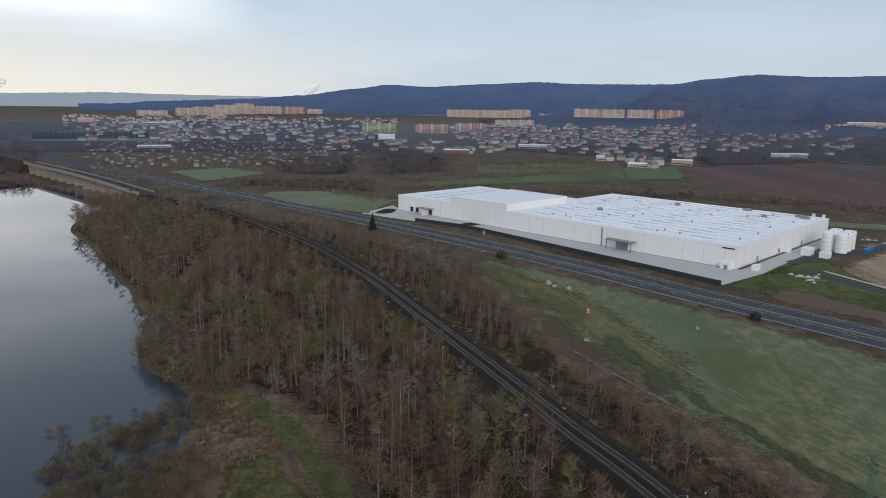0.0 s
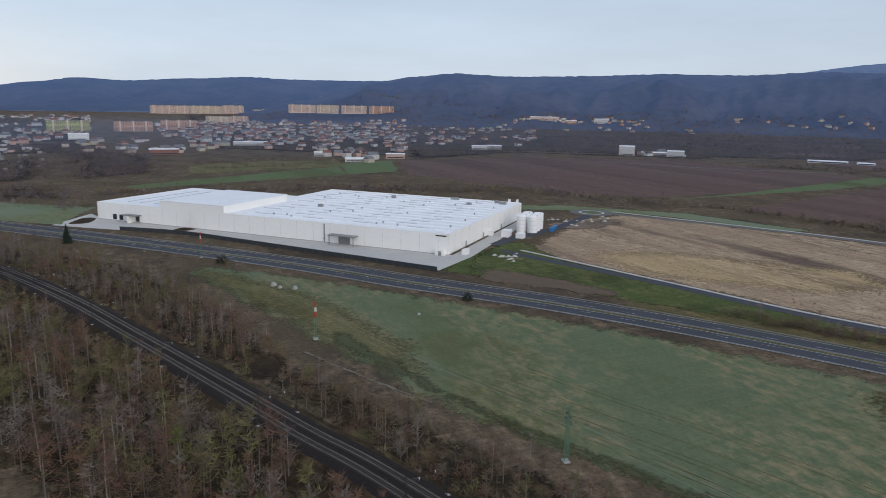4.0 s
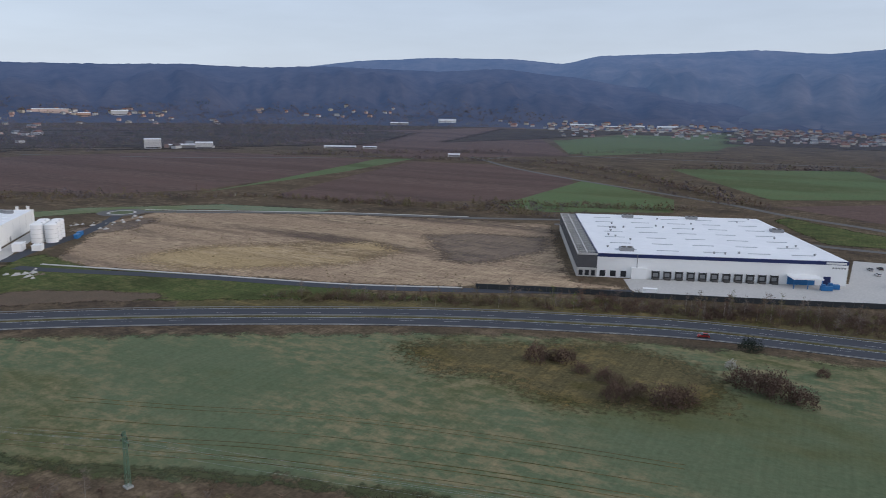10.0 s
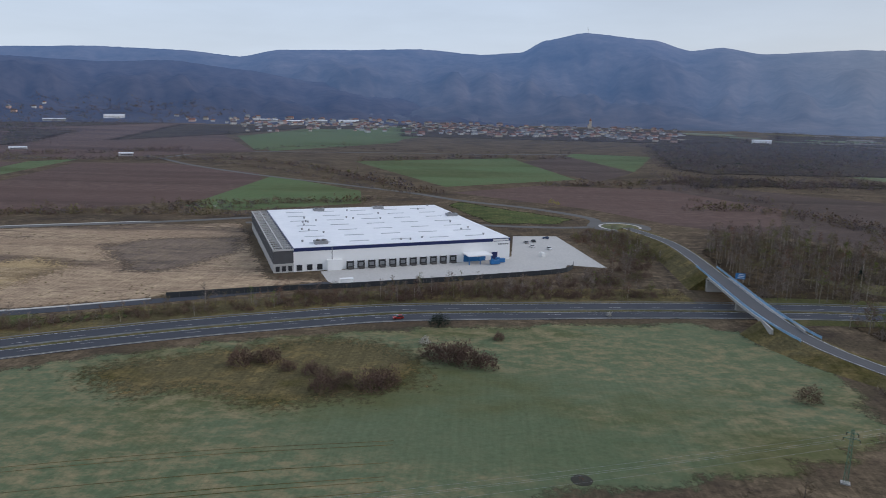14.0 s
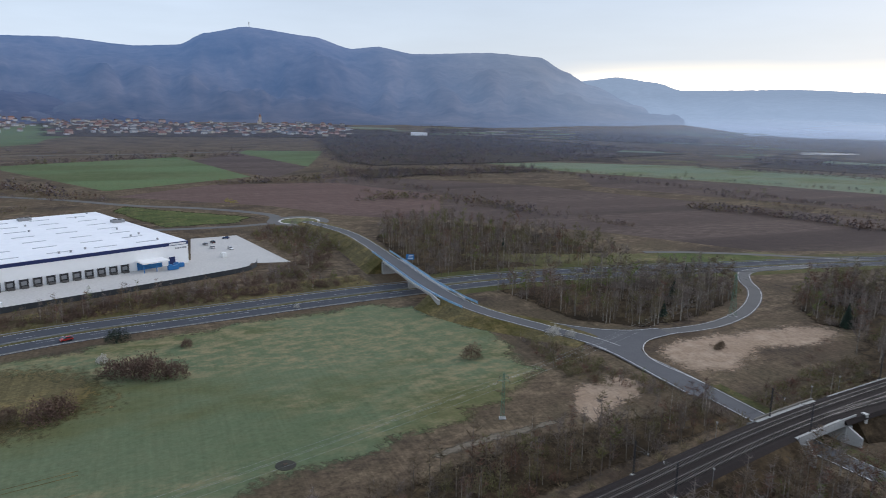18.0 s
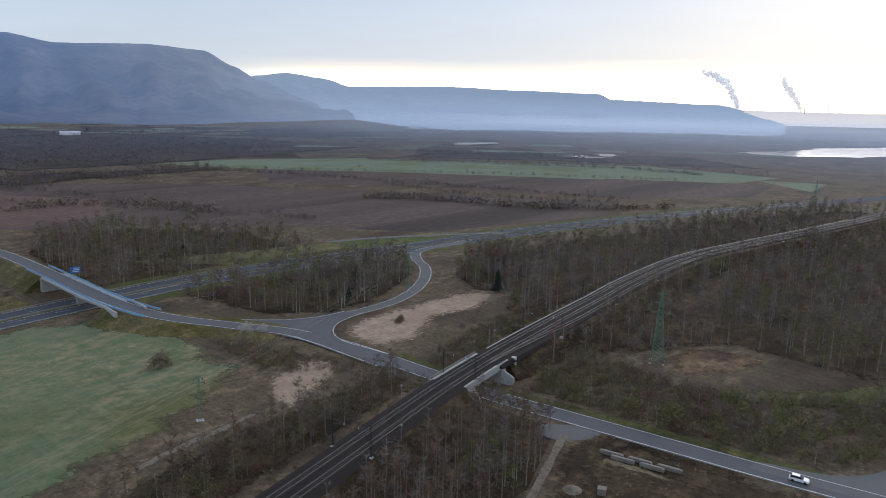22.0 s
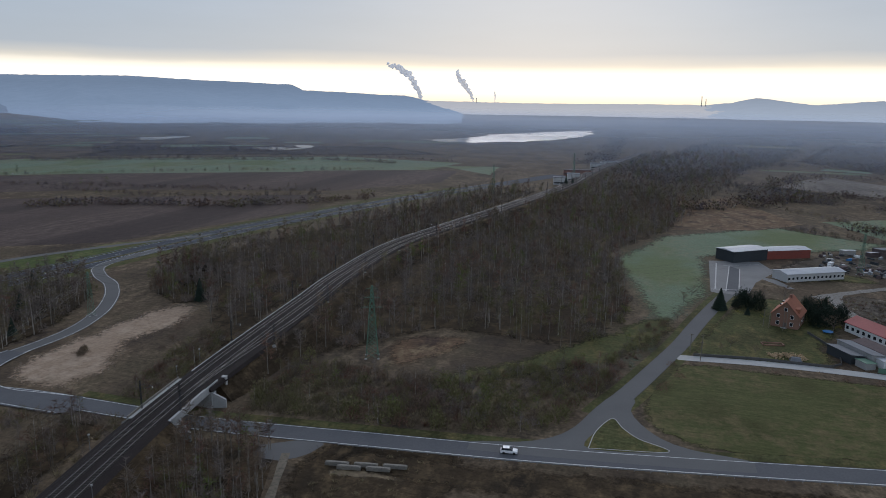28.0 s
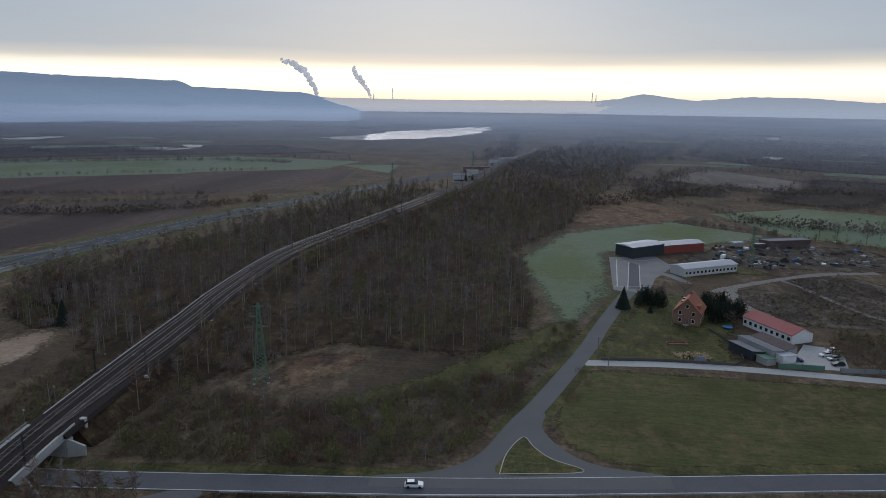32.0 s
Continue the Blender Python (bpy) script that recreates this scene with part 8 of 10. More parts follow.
# valley mist and imitated distance haze: two level tinted veils, denser with distance
def haze_veil_mat(amount):
    m = bpy.data.materials.new("mist_and_haze_veil")
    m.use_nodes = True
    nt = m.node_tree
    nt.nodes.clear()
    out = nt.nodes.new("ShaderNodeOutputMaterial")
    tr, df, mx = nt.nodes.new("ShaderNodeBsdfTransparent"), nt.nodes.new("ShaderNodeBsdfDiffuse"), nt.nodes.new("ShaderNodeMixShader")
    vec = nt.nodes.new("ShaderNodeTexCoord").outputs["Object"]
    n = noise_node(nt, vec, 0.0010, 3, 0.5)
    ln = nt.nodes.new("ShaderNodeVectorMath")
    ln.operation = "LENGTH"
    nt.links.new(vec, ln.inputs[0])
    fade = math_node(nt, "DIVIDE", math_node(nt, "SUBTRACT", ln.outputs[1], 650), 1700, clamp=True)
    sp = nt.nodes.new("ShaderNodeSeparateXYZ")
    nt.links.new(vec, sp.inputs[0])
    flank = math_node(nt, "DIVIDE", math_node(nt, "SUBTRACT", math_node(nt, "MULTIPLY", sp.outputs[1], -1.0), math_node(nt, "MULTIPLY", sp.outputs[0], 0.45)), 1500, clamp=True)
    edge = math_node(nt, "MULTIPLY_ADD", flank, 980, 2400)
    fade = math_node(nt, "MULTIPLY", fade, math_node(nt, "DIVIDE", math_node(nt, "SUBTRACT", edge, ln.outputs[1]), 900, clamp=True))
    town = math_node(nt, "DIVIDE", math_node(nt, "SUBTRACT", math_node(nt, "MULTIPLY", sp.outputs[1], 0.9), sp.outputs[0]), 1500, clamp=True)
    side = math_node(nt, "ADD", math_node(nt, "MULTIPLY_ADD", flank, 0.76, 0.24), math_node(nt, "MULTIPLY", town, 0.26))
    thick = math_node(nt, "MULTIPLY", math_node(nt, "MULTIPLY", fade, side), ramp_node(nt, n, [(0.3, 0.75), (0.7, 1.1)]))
    # haze tint put into the colour: dark blue, pale on the bright flank
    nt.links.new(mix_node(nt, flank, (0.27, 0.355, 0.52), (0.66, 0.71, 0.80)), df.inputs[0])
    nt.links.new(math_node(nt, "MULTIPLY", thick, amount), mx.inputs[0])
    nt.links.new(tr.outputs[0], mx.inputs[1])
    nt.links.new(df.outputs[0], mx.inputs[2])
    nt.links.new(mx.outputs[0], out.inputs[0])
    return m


M_HAZE_VEIL = haze_veil_mat(0.52)
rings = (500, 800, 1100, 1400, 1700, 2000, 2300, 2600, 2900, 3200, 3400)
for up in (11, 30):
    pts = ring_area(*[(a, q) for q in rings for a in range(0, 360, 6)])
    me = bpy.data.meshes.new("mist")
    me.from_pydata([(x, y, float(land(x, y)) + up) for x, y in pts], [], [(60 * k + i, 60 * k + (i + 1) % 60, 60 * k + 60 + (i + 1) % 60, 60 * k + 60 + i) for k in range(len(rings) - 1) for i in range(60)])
    me.materials.append(M_HAZE_VEIL)
    tagged(new("backdrop_haze_veil", me), "thin bluish veil of painted haze and mist over the valley", "mist", kind="structure")


# ---- single trees and bushes ----
def split(template, bark, twig, name):
    v, f, m = template
    out = []
    for slot, mt in ((0, bark), (1, twig)):
        k = f[m == slot]
        if len(k) == 0:
            out.append(None)
            continue
        ids, inv = np.unique(k, return_inverse=True)
        me = bpy.data.meshes.new(name)
        me.from_pydata(v[ids].tolist(), [], inv.reshape(-1, 3).tolist())
        me.materials.append(mt)
        out.append(me)
    return out


def plant_kind(name, template, bark, twig, label, category, group, crown="crown"):
    ob = thing(name, label, category, group)
    a, b = split(template, bark, twig, name)
    if a:
        part("trunk", a, None, ob)
    if b:
        part(crown, b, None, ob)
    return ob


def plant_many(proto, places, seed, size=(0.8, 1.2), stand=None):
    r = random.Random(seed)
    for i, p in enumerate(places):
        s = p[2] if len(p) > 2 else r.uniform(*size)
        z = stand(p[0], p[1]) if stand else float(land(p[0], p[1]))
        m = Matrix.Translation((p[0], p[1], z)) @ Matrix.Rotation(r.uniform(0, 6.28), 4, "Z") @ Matrix.Scale(s, 4)
        if i == 0:
            proto.matrix_basis = m
        else:
            copy_thing(proto, m).matrix_basis = m


rng = np.random.default_rng(70)
near = fill(NEAR_WOOD, 3.7, 15)
kinds_near = [plant_kind("birch_tree", BIRCH[0], M_BARK, M_TWIG[0], "slender leafless birch with pale trunk", "tree", "birches below the embankment"), plant_kind("birch_tree", BIRCH[1], M_BARK, M_TWIG[1], "slender leafless birch with grey twigs", "tree", "birches below the embankment"),
              plant_kind("birch_tree", BIRCH[2], M_BARK, M_TWIG[3], "leafless birch with rust-brown twigs", "tree", "birches below the embankment"), plant_kind("young_tree", BROAD[0], M_TRUNK, M_LEAF, "young tree with fresh green leaves", "tree", "young trees below the embankment"),
              plant_kind("young_tree", BROAD[1], M_TRUNK, M_TWIG[0], "bare young tree with brown twigs", "tree", "young trees below the embankment")]
pick = [rng.choice(5, p=[0.34, 0.25, 0.17, 0.04, 0.2]) for _ in near]
for i, k in enumerate(kinds_near):
    plant_many(k, [p for p, q in zip(near, pick) if q == i], 80 + i, (0.65, 1.05))

THICK = [bush(rng, 5.4, 8.4, 1300, 0.20, 0.10) for _ in range(3)]
LOW = [bush(rng, 1.6, 3.6, 240, 0.05, 0.22) for _ in range(3)]
plant_many(plant_kind("bush", THICK[0], M_TRUNK, M_TWIG[4], "dark bare bush in the meadow", "bush", "bushes in the meadow", "branch_dome"),
           [(211, 77, 1.2), (214, 68, 1.1), (193, 45, 1.15), (195, 31, 1.3), (199, 27, 1.2), (221, 8, 1.4), (219, 2, 1.35), (224, 14, 1.15), (245, -9, 0.6), (206, 52, 0.8), (201, 40, 0.7), (208, 60, 0.7), (217, -4, 1.1)], 1)
plant_many(plant_kind("bush", THICK[1], M_TRUNK, M_TWIG[0], "brown bare bush in the meadow", "bush", "bushes in the meadow", "branch_dome"), [(196, 40, 0.8), (203, 47, 0.8), (226, 5, 1.0), (199, -101, 1.0), (215, 72, 0.7), (176, -193, 0.42), (178, -196, 0.36), (174.5, -190.5, 0.34)], 2)
plant_many(plant_kind("bush", THICK[2], M_TRUNK, M_CONIFER, "round dark evergreen bush beside the highway", "bush", "evergreen bushes", "branch_dome"), [(259, 14, 1.0), (130, 262, 0.7), (40, 372, 0.8)], 3)
plant_many(plant_kind("blossom_bush", THICK[1], M_TRUNK, M_BLOSSOM, "bush covered in white blossom", "bush", "blossoming bushes", "branch_dome"), [(238, 18, 0.55), (209, -141, 0.8), (7, 209, 0.7), (280, -56, 0.35), (205, -146, 0.6)], 4)
SPR = [spruce(rng, 10, 7.2, 1400), spruce(rng, 9, 5.0, 700)]
plant_many(plant_kind("spruce", SPR[0], M_TRUNK, M_CONIFER, "dense dark green spruce", "tree", "spruces round the house"), [(-49, -325, 1.0), (-60, -320, 0.4), (-93, -332, 0.8)], 5)
plant_many(plant_kind("spruce", SPR[1], M_TRUNK, M_CONIFER, "dark conifer at the field's edge", "tree", "conifers in the fields"), [(234, -222, 1.1), (240, -228, 1.0), (262, -255, 1.0), (176, -262, 1.1), (180, -268, 1.0), (-38, 456, 1.3), (215, -200, 0.8), (360, -200, 0.9), (66, -755, 1.6), (60, -765, 1.4)], 6)
EVER = bush(rng, 8.5, 7.5, 1500, 0.22, 0.10)
plant_many(plant_kind("evergreen_tree", EVER, M_TRUNK, M_CONIFER, "dense rounded dark evergreen tree", "tree", "evergreens round the house"), [(-61, -333, 1.0), (-65, -329, 1.1), (-60, -339, 0.9), (-86, -311, 1.0), (-90, -314, 1.15), (-84, -319, 1.0), (-95, -317, 1.0), (-98, -325, 0.9), (-91, -327, 1.15), (-87, -335, 0.9), (-99, -310, 0.6), (-56, -330, 0.5)], 25)
OAK = [bare_tree(rng, 12, 7.5, 34, 900, birch=False, low=0.25, width=0.05, length=(0.8, 1.8)) for _ in range(2)]
plant_many(plant_kind("bare_tree", OAK[0], M_TRUNK, M_TWIG[1], "broad leafless tree with grey twigs", "tree", "bare trees round the scrapyard"), [(-162, -426, 1.0), (-185, -430, 0.9), (-148, -440, 0.8), (-225, -500, 1.1), (-240, -515, 1.1), (-205, -525, 1.0), (-215, -520, 0.9), (-255, -500, 1.0)], 7)
plant_many(plant_kind("bare_tree", OAK[1], M_TRUNK, M_TWIG[0], "leafless garden tree with brown twigs", "tree", "garden trees"), [(-48, -272, 0.35), (-44, -266, 0.3), (-56, -268, 0.3), (-90, -303, 0.6), (-100, -325, 0.6), (-38, -340, 0.5), (-34, -330, 0.45), (-30, -300, 0.4), (-125, -262, 0.6), (-130, -266, 0.7), (-122, -268, 0.6), (-70, -345, 0.6), (-80, -350, 0.6)], 8)
plant_many(plant_kind("garden_bush", LOW[0], M_TRUNK, M_YELLOW, "yellow flowering garden bush", "bush", "flowering bushes"), [(-57, -322, 0.9), (-66, -318, 0.8), (-94, -312, 0.9), (-98, -311, 0.9), (612, -70, 2.2), (622, -66, 2.4), (58, -740, 2.2), (65, -742, 2.2)], 9)
plant_many(plant_kind("bush", LOW[1], M_TRUNK, M_TWIG[3], "small rust-brown bush on the grass", "bush", "small bushes", "branch_dome"), [(-22, -222, 1.6), (-24, -226, 1.4), (-28, -236, 1.3), (-26, -246, 1.2), (-60, -249, 0.9), (-82, -249, 1.1), (-92, -249, 1.1), (-101, -247, 1.0), (-112, -246, 1.1), (-120, -246, 1.1), (-75, -254, 0.7), (148, -26, 0.5)], 10)

# ---- undergrowth, shores and bare patches ----
M_PAVERS = mat("grey_paving", (0.21, 0.205, 0.20), (0.165, 0.16, 0.155), scale=0.12, fine=1.2, rough=0.85)
M_GRAVEL = mat("pale_gravel", (0.24, 0.22, 0.195), (0.17, 0.155, 0.135), (0.10, 0.09, 0.075), scale=0.12, fine=0.9, bump=0.05)
UNDER = [(3, SHRUB, 1, [(T_BROWN, 4), (T_GREY, 1.5), (T_RUST, 1.3), (T_OLIVE, 2.2)], 1.1), (1.0, DOME, 1, [(T_OLIVE, 3), (T_BROWN, 2), (T_RUST, 0.6)], 0.75), (0.45, BIRCH, 0, MIX, 0.55), (0.4, BROAD, 1, [(T_OLIVE, 2), (T_BROWN, 2), (T_LEAF, 0.5)], 0.6), (2.0, TUFT, 1, [(T_TUFT, 2), (T_RUST, 1)], 1.5)]
WEEDS = [(2, SHRUB, 1, [(T_BROWN, 3), (T_GREY, 2), (T_RUST, 1)], 0.5), (3, TUFT, 1, [(T_BROWN, 2), (T_TUFT, 1), (T_GREY, 1)], 1.6), (0.1, BROAD, 1, [(T_GREY, 1)], 0.5)]
scatter("undergrowth", fill([(96, -168), (84, -170), (66, -171), (38, -174), (14, -180), (6, -190), (-6, -212), (-8, -232), (10, -240), (40, -212), (62, -205), (78, -210), (100, -205), (100, -182)], 2.3, 101), UNDER, SLOTS, "brown thicket of bare shrubs beside the road", "shrubs", (0.7, 1.2), 101)
scatter("undergrowth", fill([(150, -150), (175, -140), (215, -128), (180, -122), (165, -126), (150, -140)], 2.4, 102), UNDER, SLOTS, "brown thicket below the road", "shrubs", (0.5, 0.9), 102)
scatter("undergrowth", fill([(124, -158), (136, -164), (146, -200), (150, -230), (136, -225), (128, -190)], 2.6, 104), UNDER, SLOTS, "scrub between sandy patch and railway", "shrubs", (0.6, 1.0), 104)
scatter("undergrowth", fill([(385, -75), (455, -60), (478, -72), (480, -95), (440, -108), (390, -106)], 3.2, 105), UNDER, SLOTS, "brown scrub beside the embankment", "shrubs", (0.6, 1.0), 105)
scatter("undergrowth", fill([(222, 212), (262, 150), (284, 100), (300, 62), (292, 55), (276, 95), (252, 145), (214, 205)], 4.0, 106), UNDER, SLOTS, "scrub on the highway bank", "shrubs", (0.4, 0.8), 106)
scatter("undergrowth", fill([(-105, -362), (-108, -335), (-118, -312), (-160, -318), (-190, -350), (-172, -400), (-140, -392), (-138, -360)], 2.3, 107), WEEDS, SLOTS, "dark weeds and brambles on waste land", "shrubs", (0.5, 1.1), 107)
scatter("undergrowth", fill([(-118, -275), (-125, -262), (-170, -256), (-170, -300), (-125, -300)], 3.4, 108), UNDER, SLOTS, "dark shrubs behind the sheds", "shrubs", (0.6, 1.0), 108)
scatter("undergrowth", fill([(-24, -300), (-30, -285), (-18, -250), (-8, -232), (-2, -240), (-10, -262), (-18, -290)], 2.6, 109), UNDER, SLOTS, "bare shrubs along the side road", "shrubs", (0.4, 0.8), 109)
scatter("undergrowth", fill([(10, 105), (50, 95), (60, 60), (0, 60)], 3.4, 110), UNDER, SLOTS, "scrub beside the railway", "shrubs", (0.6, 1.0), 110)
for i, (pts, m, lab) in enumerate((
        ([(66, -214), (77, -238), (67, -250), (47, -252), (47, -238), (54, -226)], M_RED_WEED, "reddish brown bare patch by the pylon"),
        ([(61, -206), (43, -219), (18, -248), (-12, -292), (-26, -310), (-31, -300), (-29, -286), (-13, -254), (-2, -237), (24, -216), (45, -204)], M_VERGE, "green grass track along the wood"),
        ([(158, -112), (171, -138), (164, -143), (156, -144), (145, -129), (140, -110)], M_SAND_WARM, "pale rubble ground by the road"),
        ([(140, -60), (144, -76), (146.5, -102), (143, -103), (140, -77), (137, -62)], M_SAND, "sandy strip along the birches"),
        ([(46.6, 232), (54.4, 215), (64, 193), (74.6, 170), (72.6, 168), (61.6, 191), (52.4, 213), (45.2, 231)], M_SAND, "pale bare strip along the birches"),
        ([(87.4, 126), (90, 129.5), (93, 127), (90, 124.4)], M_SAND, "trampled soil at the mast's foot"),
        ([(80, -152), (66, -160), (66, -152), (72, -146), (80, -147)], M_ASPHALT_OLD, "asphalt lay-by"),
        ([(66, -158), (30, -165), (26, -140), (48, -118), (64, -130)], M_LITTER, "dark weedy storage ground"),
        ([(58, -143), (46, -144.5), (37, -146), (38, -148), (48, -148.5), (58, -146)], M_REED, "heaps of sand on the storage ground"),
        ([(-53, -430), (-47.9, -356), (-57, -350), (-66, -359), (-72, -382), (-86, -411), (-81, -436)], M_PAVERS, "grey paved parking place"),
        ([(-82, -412), (-110, -455), (-150, -485), (-215, -480), (-215, -420), (-150, -415), (-118, -412), (-100, -425)], M_SCRAP, "grey-brown yard of scrap and gravel"),
        ([(-84, -386), (-112, -396), (-138, -398), (-124, -420), (-100, -412)], M_VERGE, "green lawn round the white building"),
        ([(-34, -258), (-38, -284), (-50, -318), (-62, -350), (-88, -350), (-100, -332), (-92, -300), (-84, -284), (-80, -262)], M_VERGE, "green garden lawn"),
        ([(-100, -360), (-106, -330), (-118, -310), (-160, -312), (-200, -340), (-180, -400), (-142, -392), (-138, -360), (-120, -372)], M_SCRAP, "dark waste land"),
        ([(62, -156.5), (20, -161.5), (-60, -172), (-120, -183), (-120, -172), (-60, -158), (10, -146), (60, -146)], M_LITTER, "dark bare soil beside the road"),
        ([(-98, -262), (-118, -262), (-124, -284), (-112, -288)], M_CONCRETE, "pale concrete yard by the sheds"),
        ([(-83.5, -392), (-76, -397), (-74.8, -394.5), (-86.3, -373.5), (-89, -375)], M_PAVERS, "pale concrete path beside the lawn"))):
    sheet("ground_patch", pts, m, 0.05 + 0.004 * i, lab, "bare ground", smooth=None if m in (M_PAVERS, M_CONCRETE) else 4, rag=0.0 if m in (M_PAVERS, M_CONCRETE, M_ASPHALT_OLD) else 0.5 if "strip" in lab or "heaps" in lab else 2.2, soft=0.0 if m in (M_PAVERS, M_CONCRETE, M_ASPHALT_OLD) else 1.4 if "strip" in lab or "heaps" in lab else 4.5)
sheet("road_junction", [(28, -170.5), (15, -174.5), (7, -180), (2, -188), (-2.4, -201), (-7, -212), (-14, -212), (-13, -203), (-16, -195), (-21.5, -187.5), (-29, -183.6), (-44, -181.6), (-44, -176), (28, -166)], M_ASPHALT_OLD, 0.131, "smooth asphalt mouth of the side road", "road", smooth=3)
sheet("traffic_island", [(-2.6, -176.2), (-4, -187), (-8, -196.4), (-11, -191), (-15.4, -185.6), (-23, -180.4)], M_VERGE, 0.17, "grass triangle in the road fork", "island", smooth=2)
tagged(new("kerb", loft(np.vstack([spline([(-2.6, -176.2), (-4, -187), (-8, -196.4), (-11, -191), (-15.4, -185.6), (-23, -180.4), (-2.6, -176.2)], 1.5)]), [(0.12, 0.2), (0.12, 0.1), (-0.12, 0.1), (-0.12, 0.2)]).mesh("kerb", M_CONCRETE)), "pale kerb round the grass triangle", "kerb", kind="structure")
for k, (line, half, m) in enumerate((([(-95, -360), (-112, -374), (-137, -392), (-165, -408), (-195, -415)], 2.6, M_GRAVEL), ([(-108, -371), (-103, -354), (-104.5, -336), (-110, -322)], 2.8, M_GRAVEL), ([(-136, -390), (-142, -376), (-150, -344), (-158, -326), (-190, -300)], 1.3, M_GRAVEL), ([(72, -150), (66, -132), (60, -112), (54, -80)], 1.0, M_SAND))):
    ln = spline(line, 2.0)
    wide = half * np.array([1.0 + 0.45 * noise.noise((p[0] * 0.11, p[1] * 0.11, k * 3.0)) for p in ln])
    tagged(new("track", Geo().add([(*q, 0.125 + 0.006 * k) for q in side_line(ln, wide)] + [(*q, 0.125 + 0.006 * k) for q in side_line(ln, -wide)], [(i, len(ln) + i, len(ln) + i + 1, i + 1) for i in range(len(ln) - 1)]).mesh("track", m)), "pale uneven dirt track", "track", kind="structure")
for (x0, y0), (x1, y1), w in (((-63, -418), (-55.2, -358.5), 0.22), ((-67.8, -411.6), (-61.3, -359.6), 0.22), ((-56.6, -424), (-50.6, -362), 0.3), ((-48.6, -361), (-65.2, -364), 0.22), ((-60, -419), (-80, -428), 0.2)):
    d = Vector((y1 - y0, x0 - x1)).normalized() * w
    tagged(new("parking_line", Geo().add([(x0 - d.x, y0 - d.y, 0.14), (x1 - d.x, y1 - d.y, 0.14), (x1 + d.x, y1 + d.y, 0.14), (x0 + d.x, y0 + d.y, 0.14)], [(3, 2, 1, 0)]).mesh("parking_line", M_YARD)), "pale line of paving across the parking place", "road marking", kind="structure")
solid("parking_strip", Geo().add([(-63, -418, 0.132), (-55.4, -358.5, 0.132), (-61.2, -359.6, 0.132), (-67.6, -411.6, 0.132)], [(0, 3, 2, 1)]), M_ASPHALT_MID, "darker paved lane through the parking place", "parking lane", kind="structure")

# straw tufts: in the meadow, on the building land and along the ways
r = np.random.default_rng(131)
spots = []
for area, gap in (([(272, 402), (360, 445), (426, 328), (464, 231), (479, 165), (388, 128), (324, 99), (282, 140), (238, 256), (205, 345)], 6.0),
                  ([(78, -205), (60, -200), (20, -236), (-10, -285), (-20, -300), (-6, -250), (40, -215)], 3.0), ([(66, -158), (30, -165), (26, -140), (48, -118), (64, -130)], 2.6)):
    spots += [p for p in fill(area, gap, 131) if noise.noise((p[0] * 0.03, p[1] * 0.03, 2.0)) + r.normal(0, 0.15) > 0.05]
scatter("grass_tufts", spots, [(1, TUFT, 1, [(T_TUFT, 1)])], SLOTS, "straw-coloured tufts of old grass", "grass", (0.4, 0.9), 131)

for a, b in ((6.0, -3.3), (-3.3, 6.4)):
    tagged(new("verge", strip_geo(SIDE[SIDE[:, 1] < -196], a, b, 0.078).mesh("verge", M_VERGE)), "green grass verge beside the narrow road", "verge", kind="structure")
plant_many(plant_kind("bush", LOW[2], M_TRUNK, M_TWIG[4], "low dark bush on the sand", "bush", "bushes on the sand", "branch_dome"), [(176.6, -192.7, 1.0), (174.5, -194, 0.8), (178.5, -191.5, 0.7), (160, -226, 1.2), (156, -216, 1.3), (166, -236, 1.4), (152, -205, 1.0)], 26)
plant_many(plant_kind("willow_bush", DOME[0], M_TRUNK, M_TWIG[2], "rounded olive-green willow bush in the scrub", "bush", "green bushes by the road"), [(95.6, -210.6, 1.0), (64.2, -174.5, 1.3), (54.8, -173.0, 1.2), (52.1, -178.3, 1.25), (39.1, -175.5, 0.9), (27.2, -185.3, 0.8), (10.5, -217.3, 0.5)], 27)
plant_many(plant_kind("young_tree", BROAD[2], M_TRUNK, M_LEAF, "young tree with fresh yellow-green leaves", "tree", "leafing trees by the road"), [(77.4, -116.9, 0.8), (72.1, -118.7, 0.9), (83.0, -128.1, 0.8), (74.8, -111.2, 0.7)], 28)
sheet("ground_straw_slope", [(91.0, -193.4), (85.3, -197.2), (78.0, -178.9), (78.0, -171.2), (84.2, -169.7), (88.6, -183.1)], M_REED, 0.09, "straw-coloured dry grass in the scrub", "bare ground", smooth=3, rag=1.5, soft=3)
# lake corner: dike, reeds and drowned bushes
sheet("ground_dike_grass", [(-65, 191), (-57, 188.5), (-45.4, 179.6), (-33.4, 164), (-24, 148), (-18.8, 137), (-15, 118), (-20, 114), (-23.7, 133), (-28.3, 142.7), (-36, 156), (-46, 170), (-55, 180), (-63, 186)], M_VERGE, 0.06, "green grassy dike by the water", "dike", smooth=4, rag=0.6)
sheet("ground_shore_weeds", [(-63, 186), (-55, 180), (-46, 170), (-36, 156), (-28, 142), (-22, 120), (-55, 112), (-64, 135), (-61, 160), (-62, 175)], M_BROWN, 0.045, "brown weedy shore", "shore", smooth=4, rag=1.5, soft=3)
sheet("ground_lawn", [(-49, 146), (-47, 150.5), (-39.8, 153.5), (-32.6, 145), (-24, 128), (-44, 125)], M_VERGE, 0.066, "small green lawn behind the dike", "lawn", smooth=4, rag=2.2, soft=3)
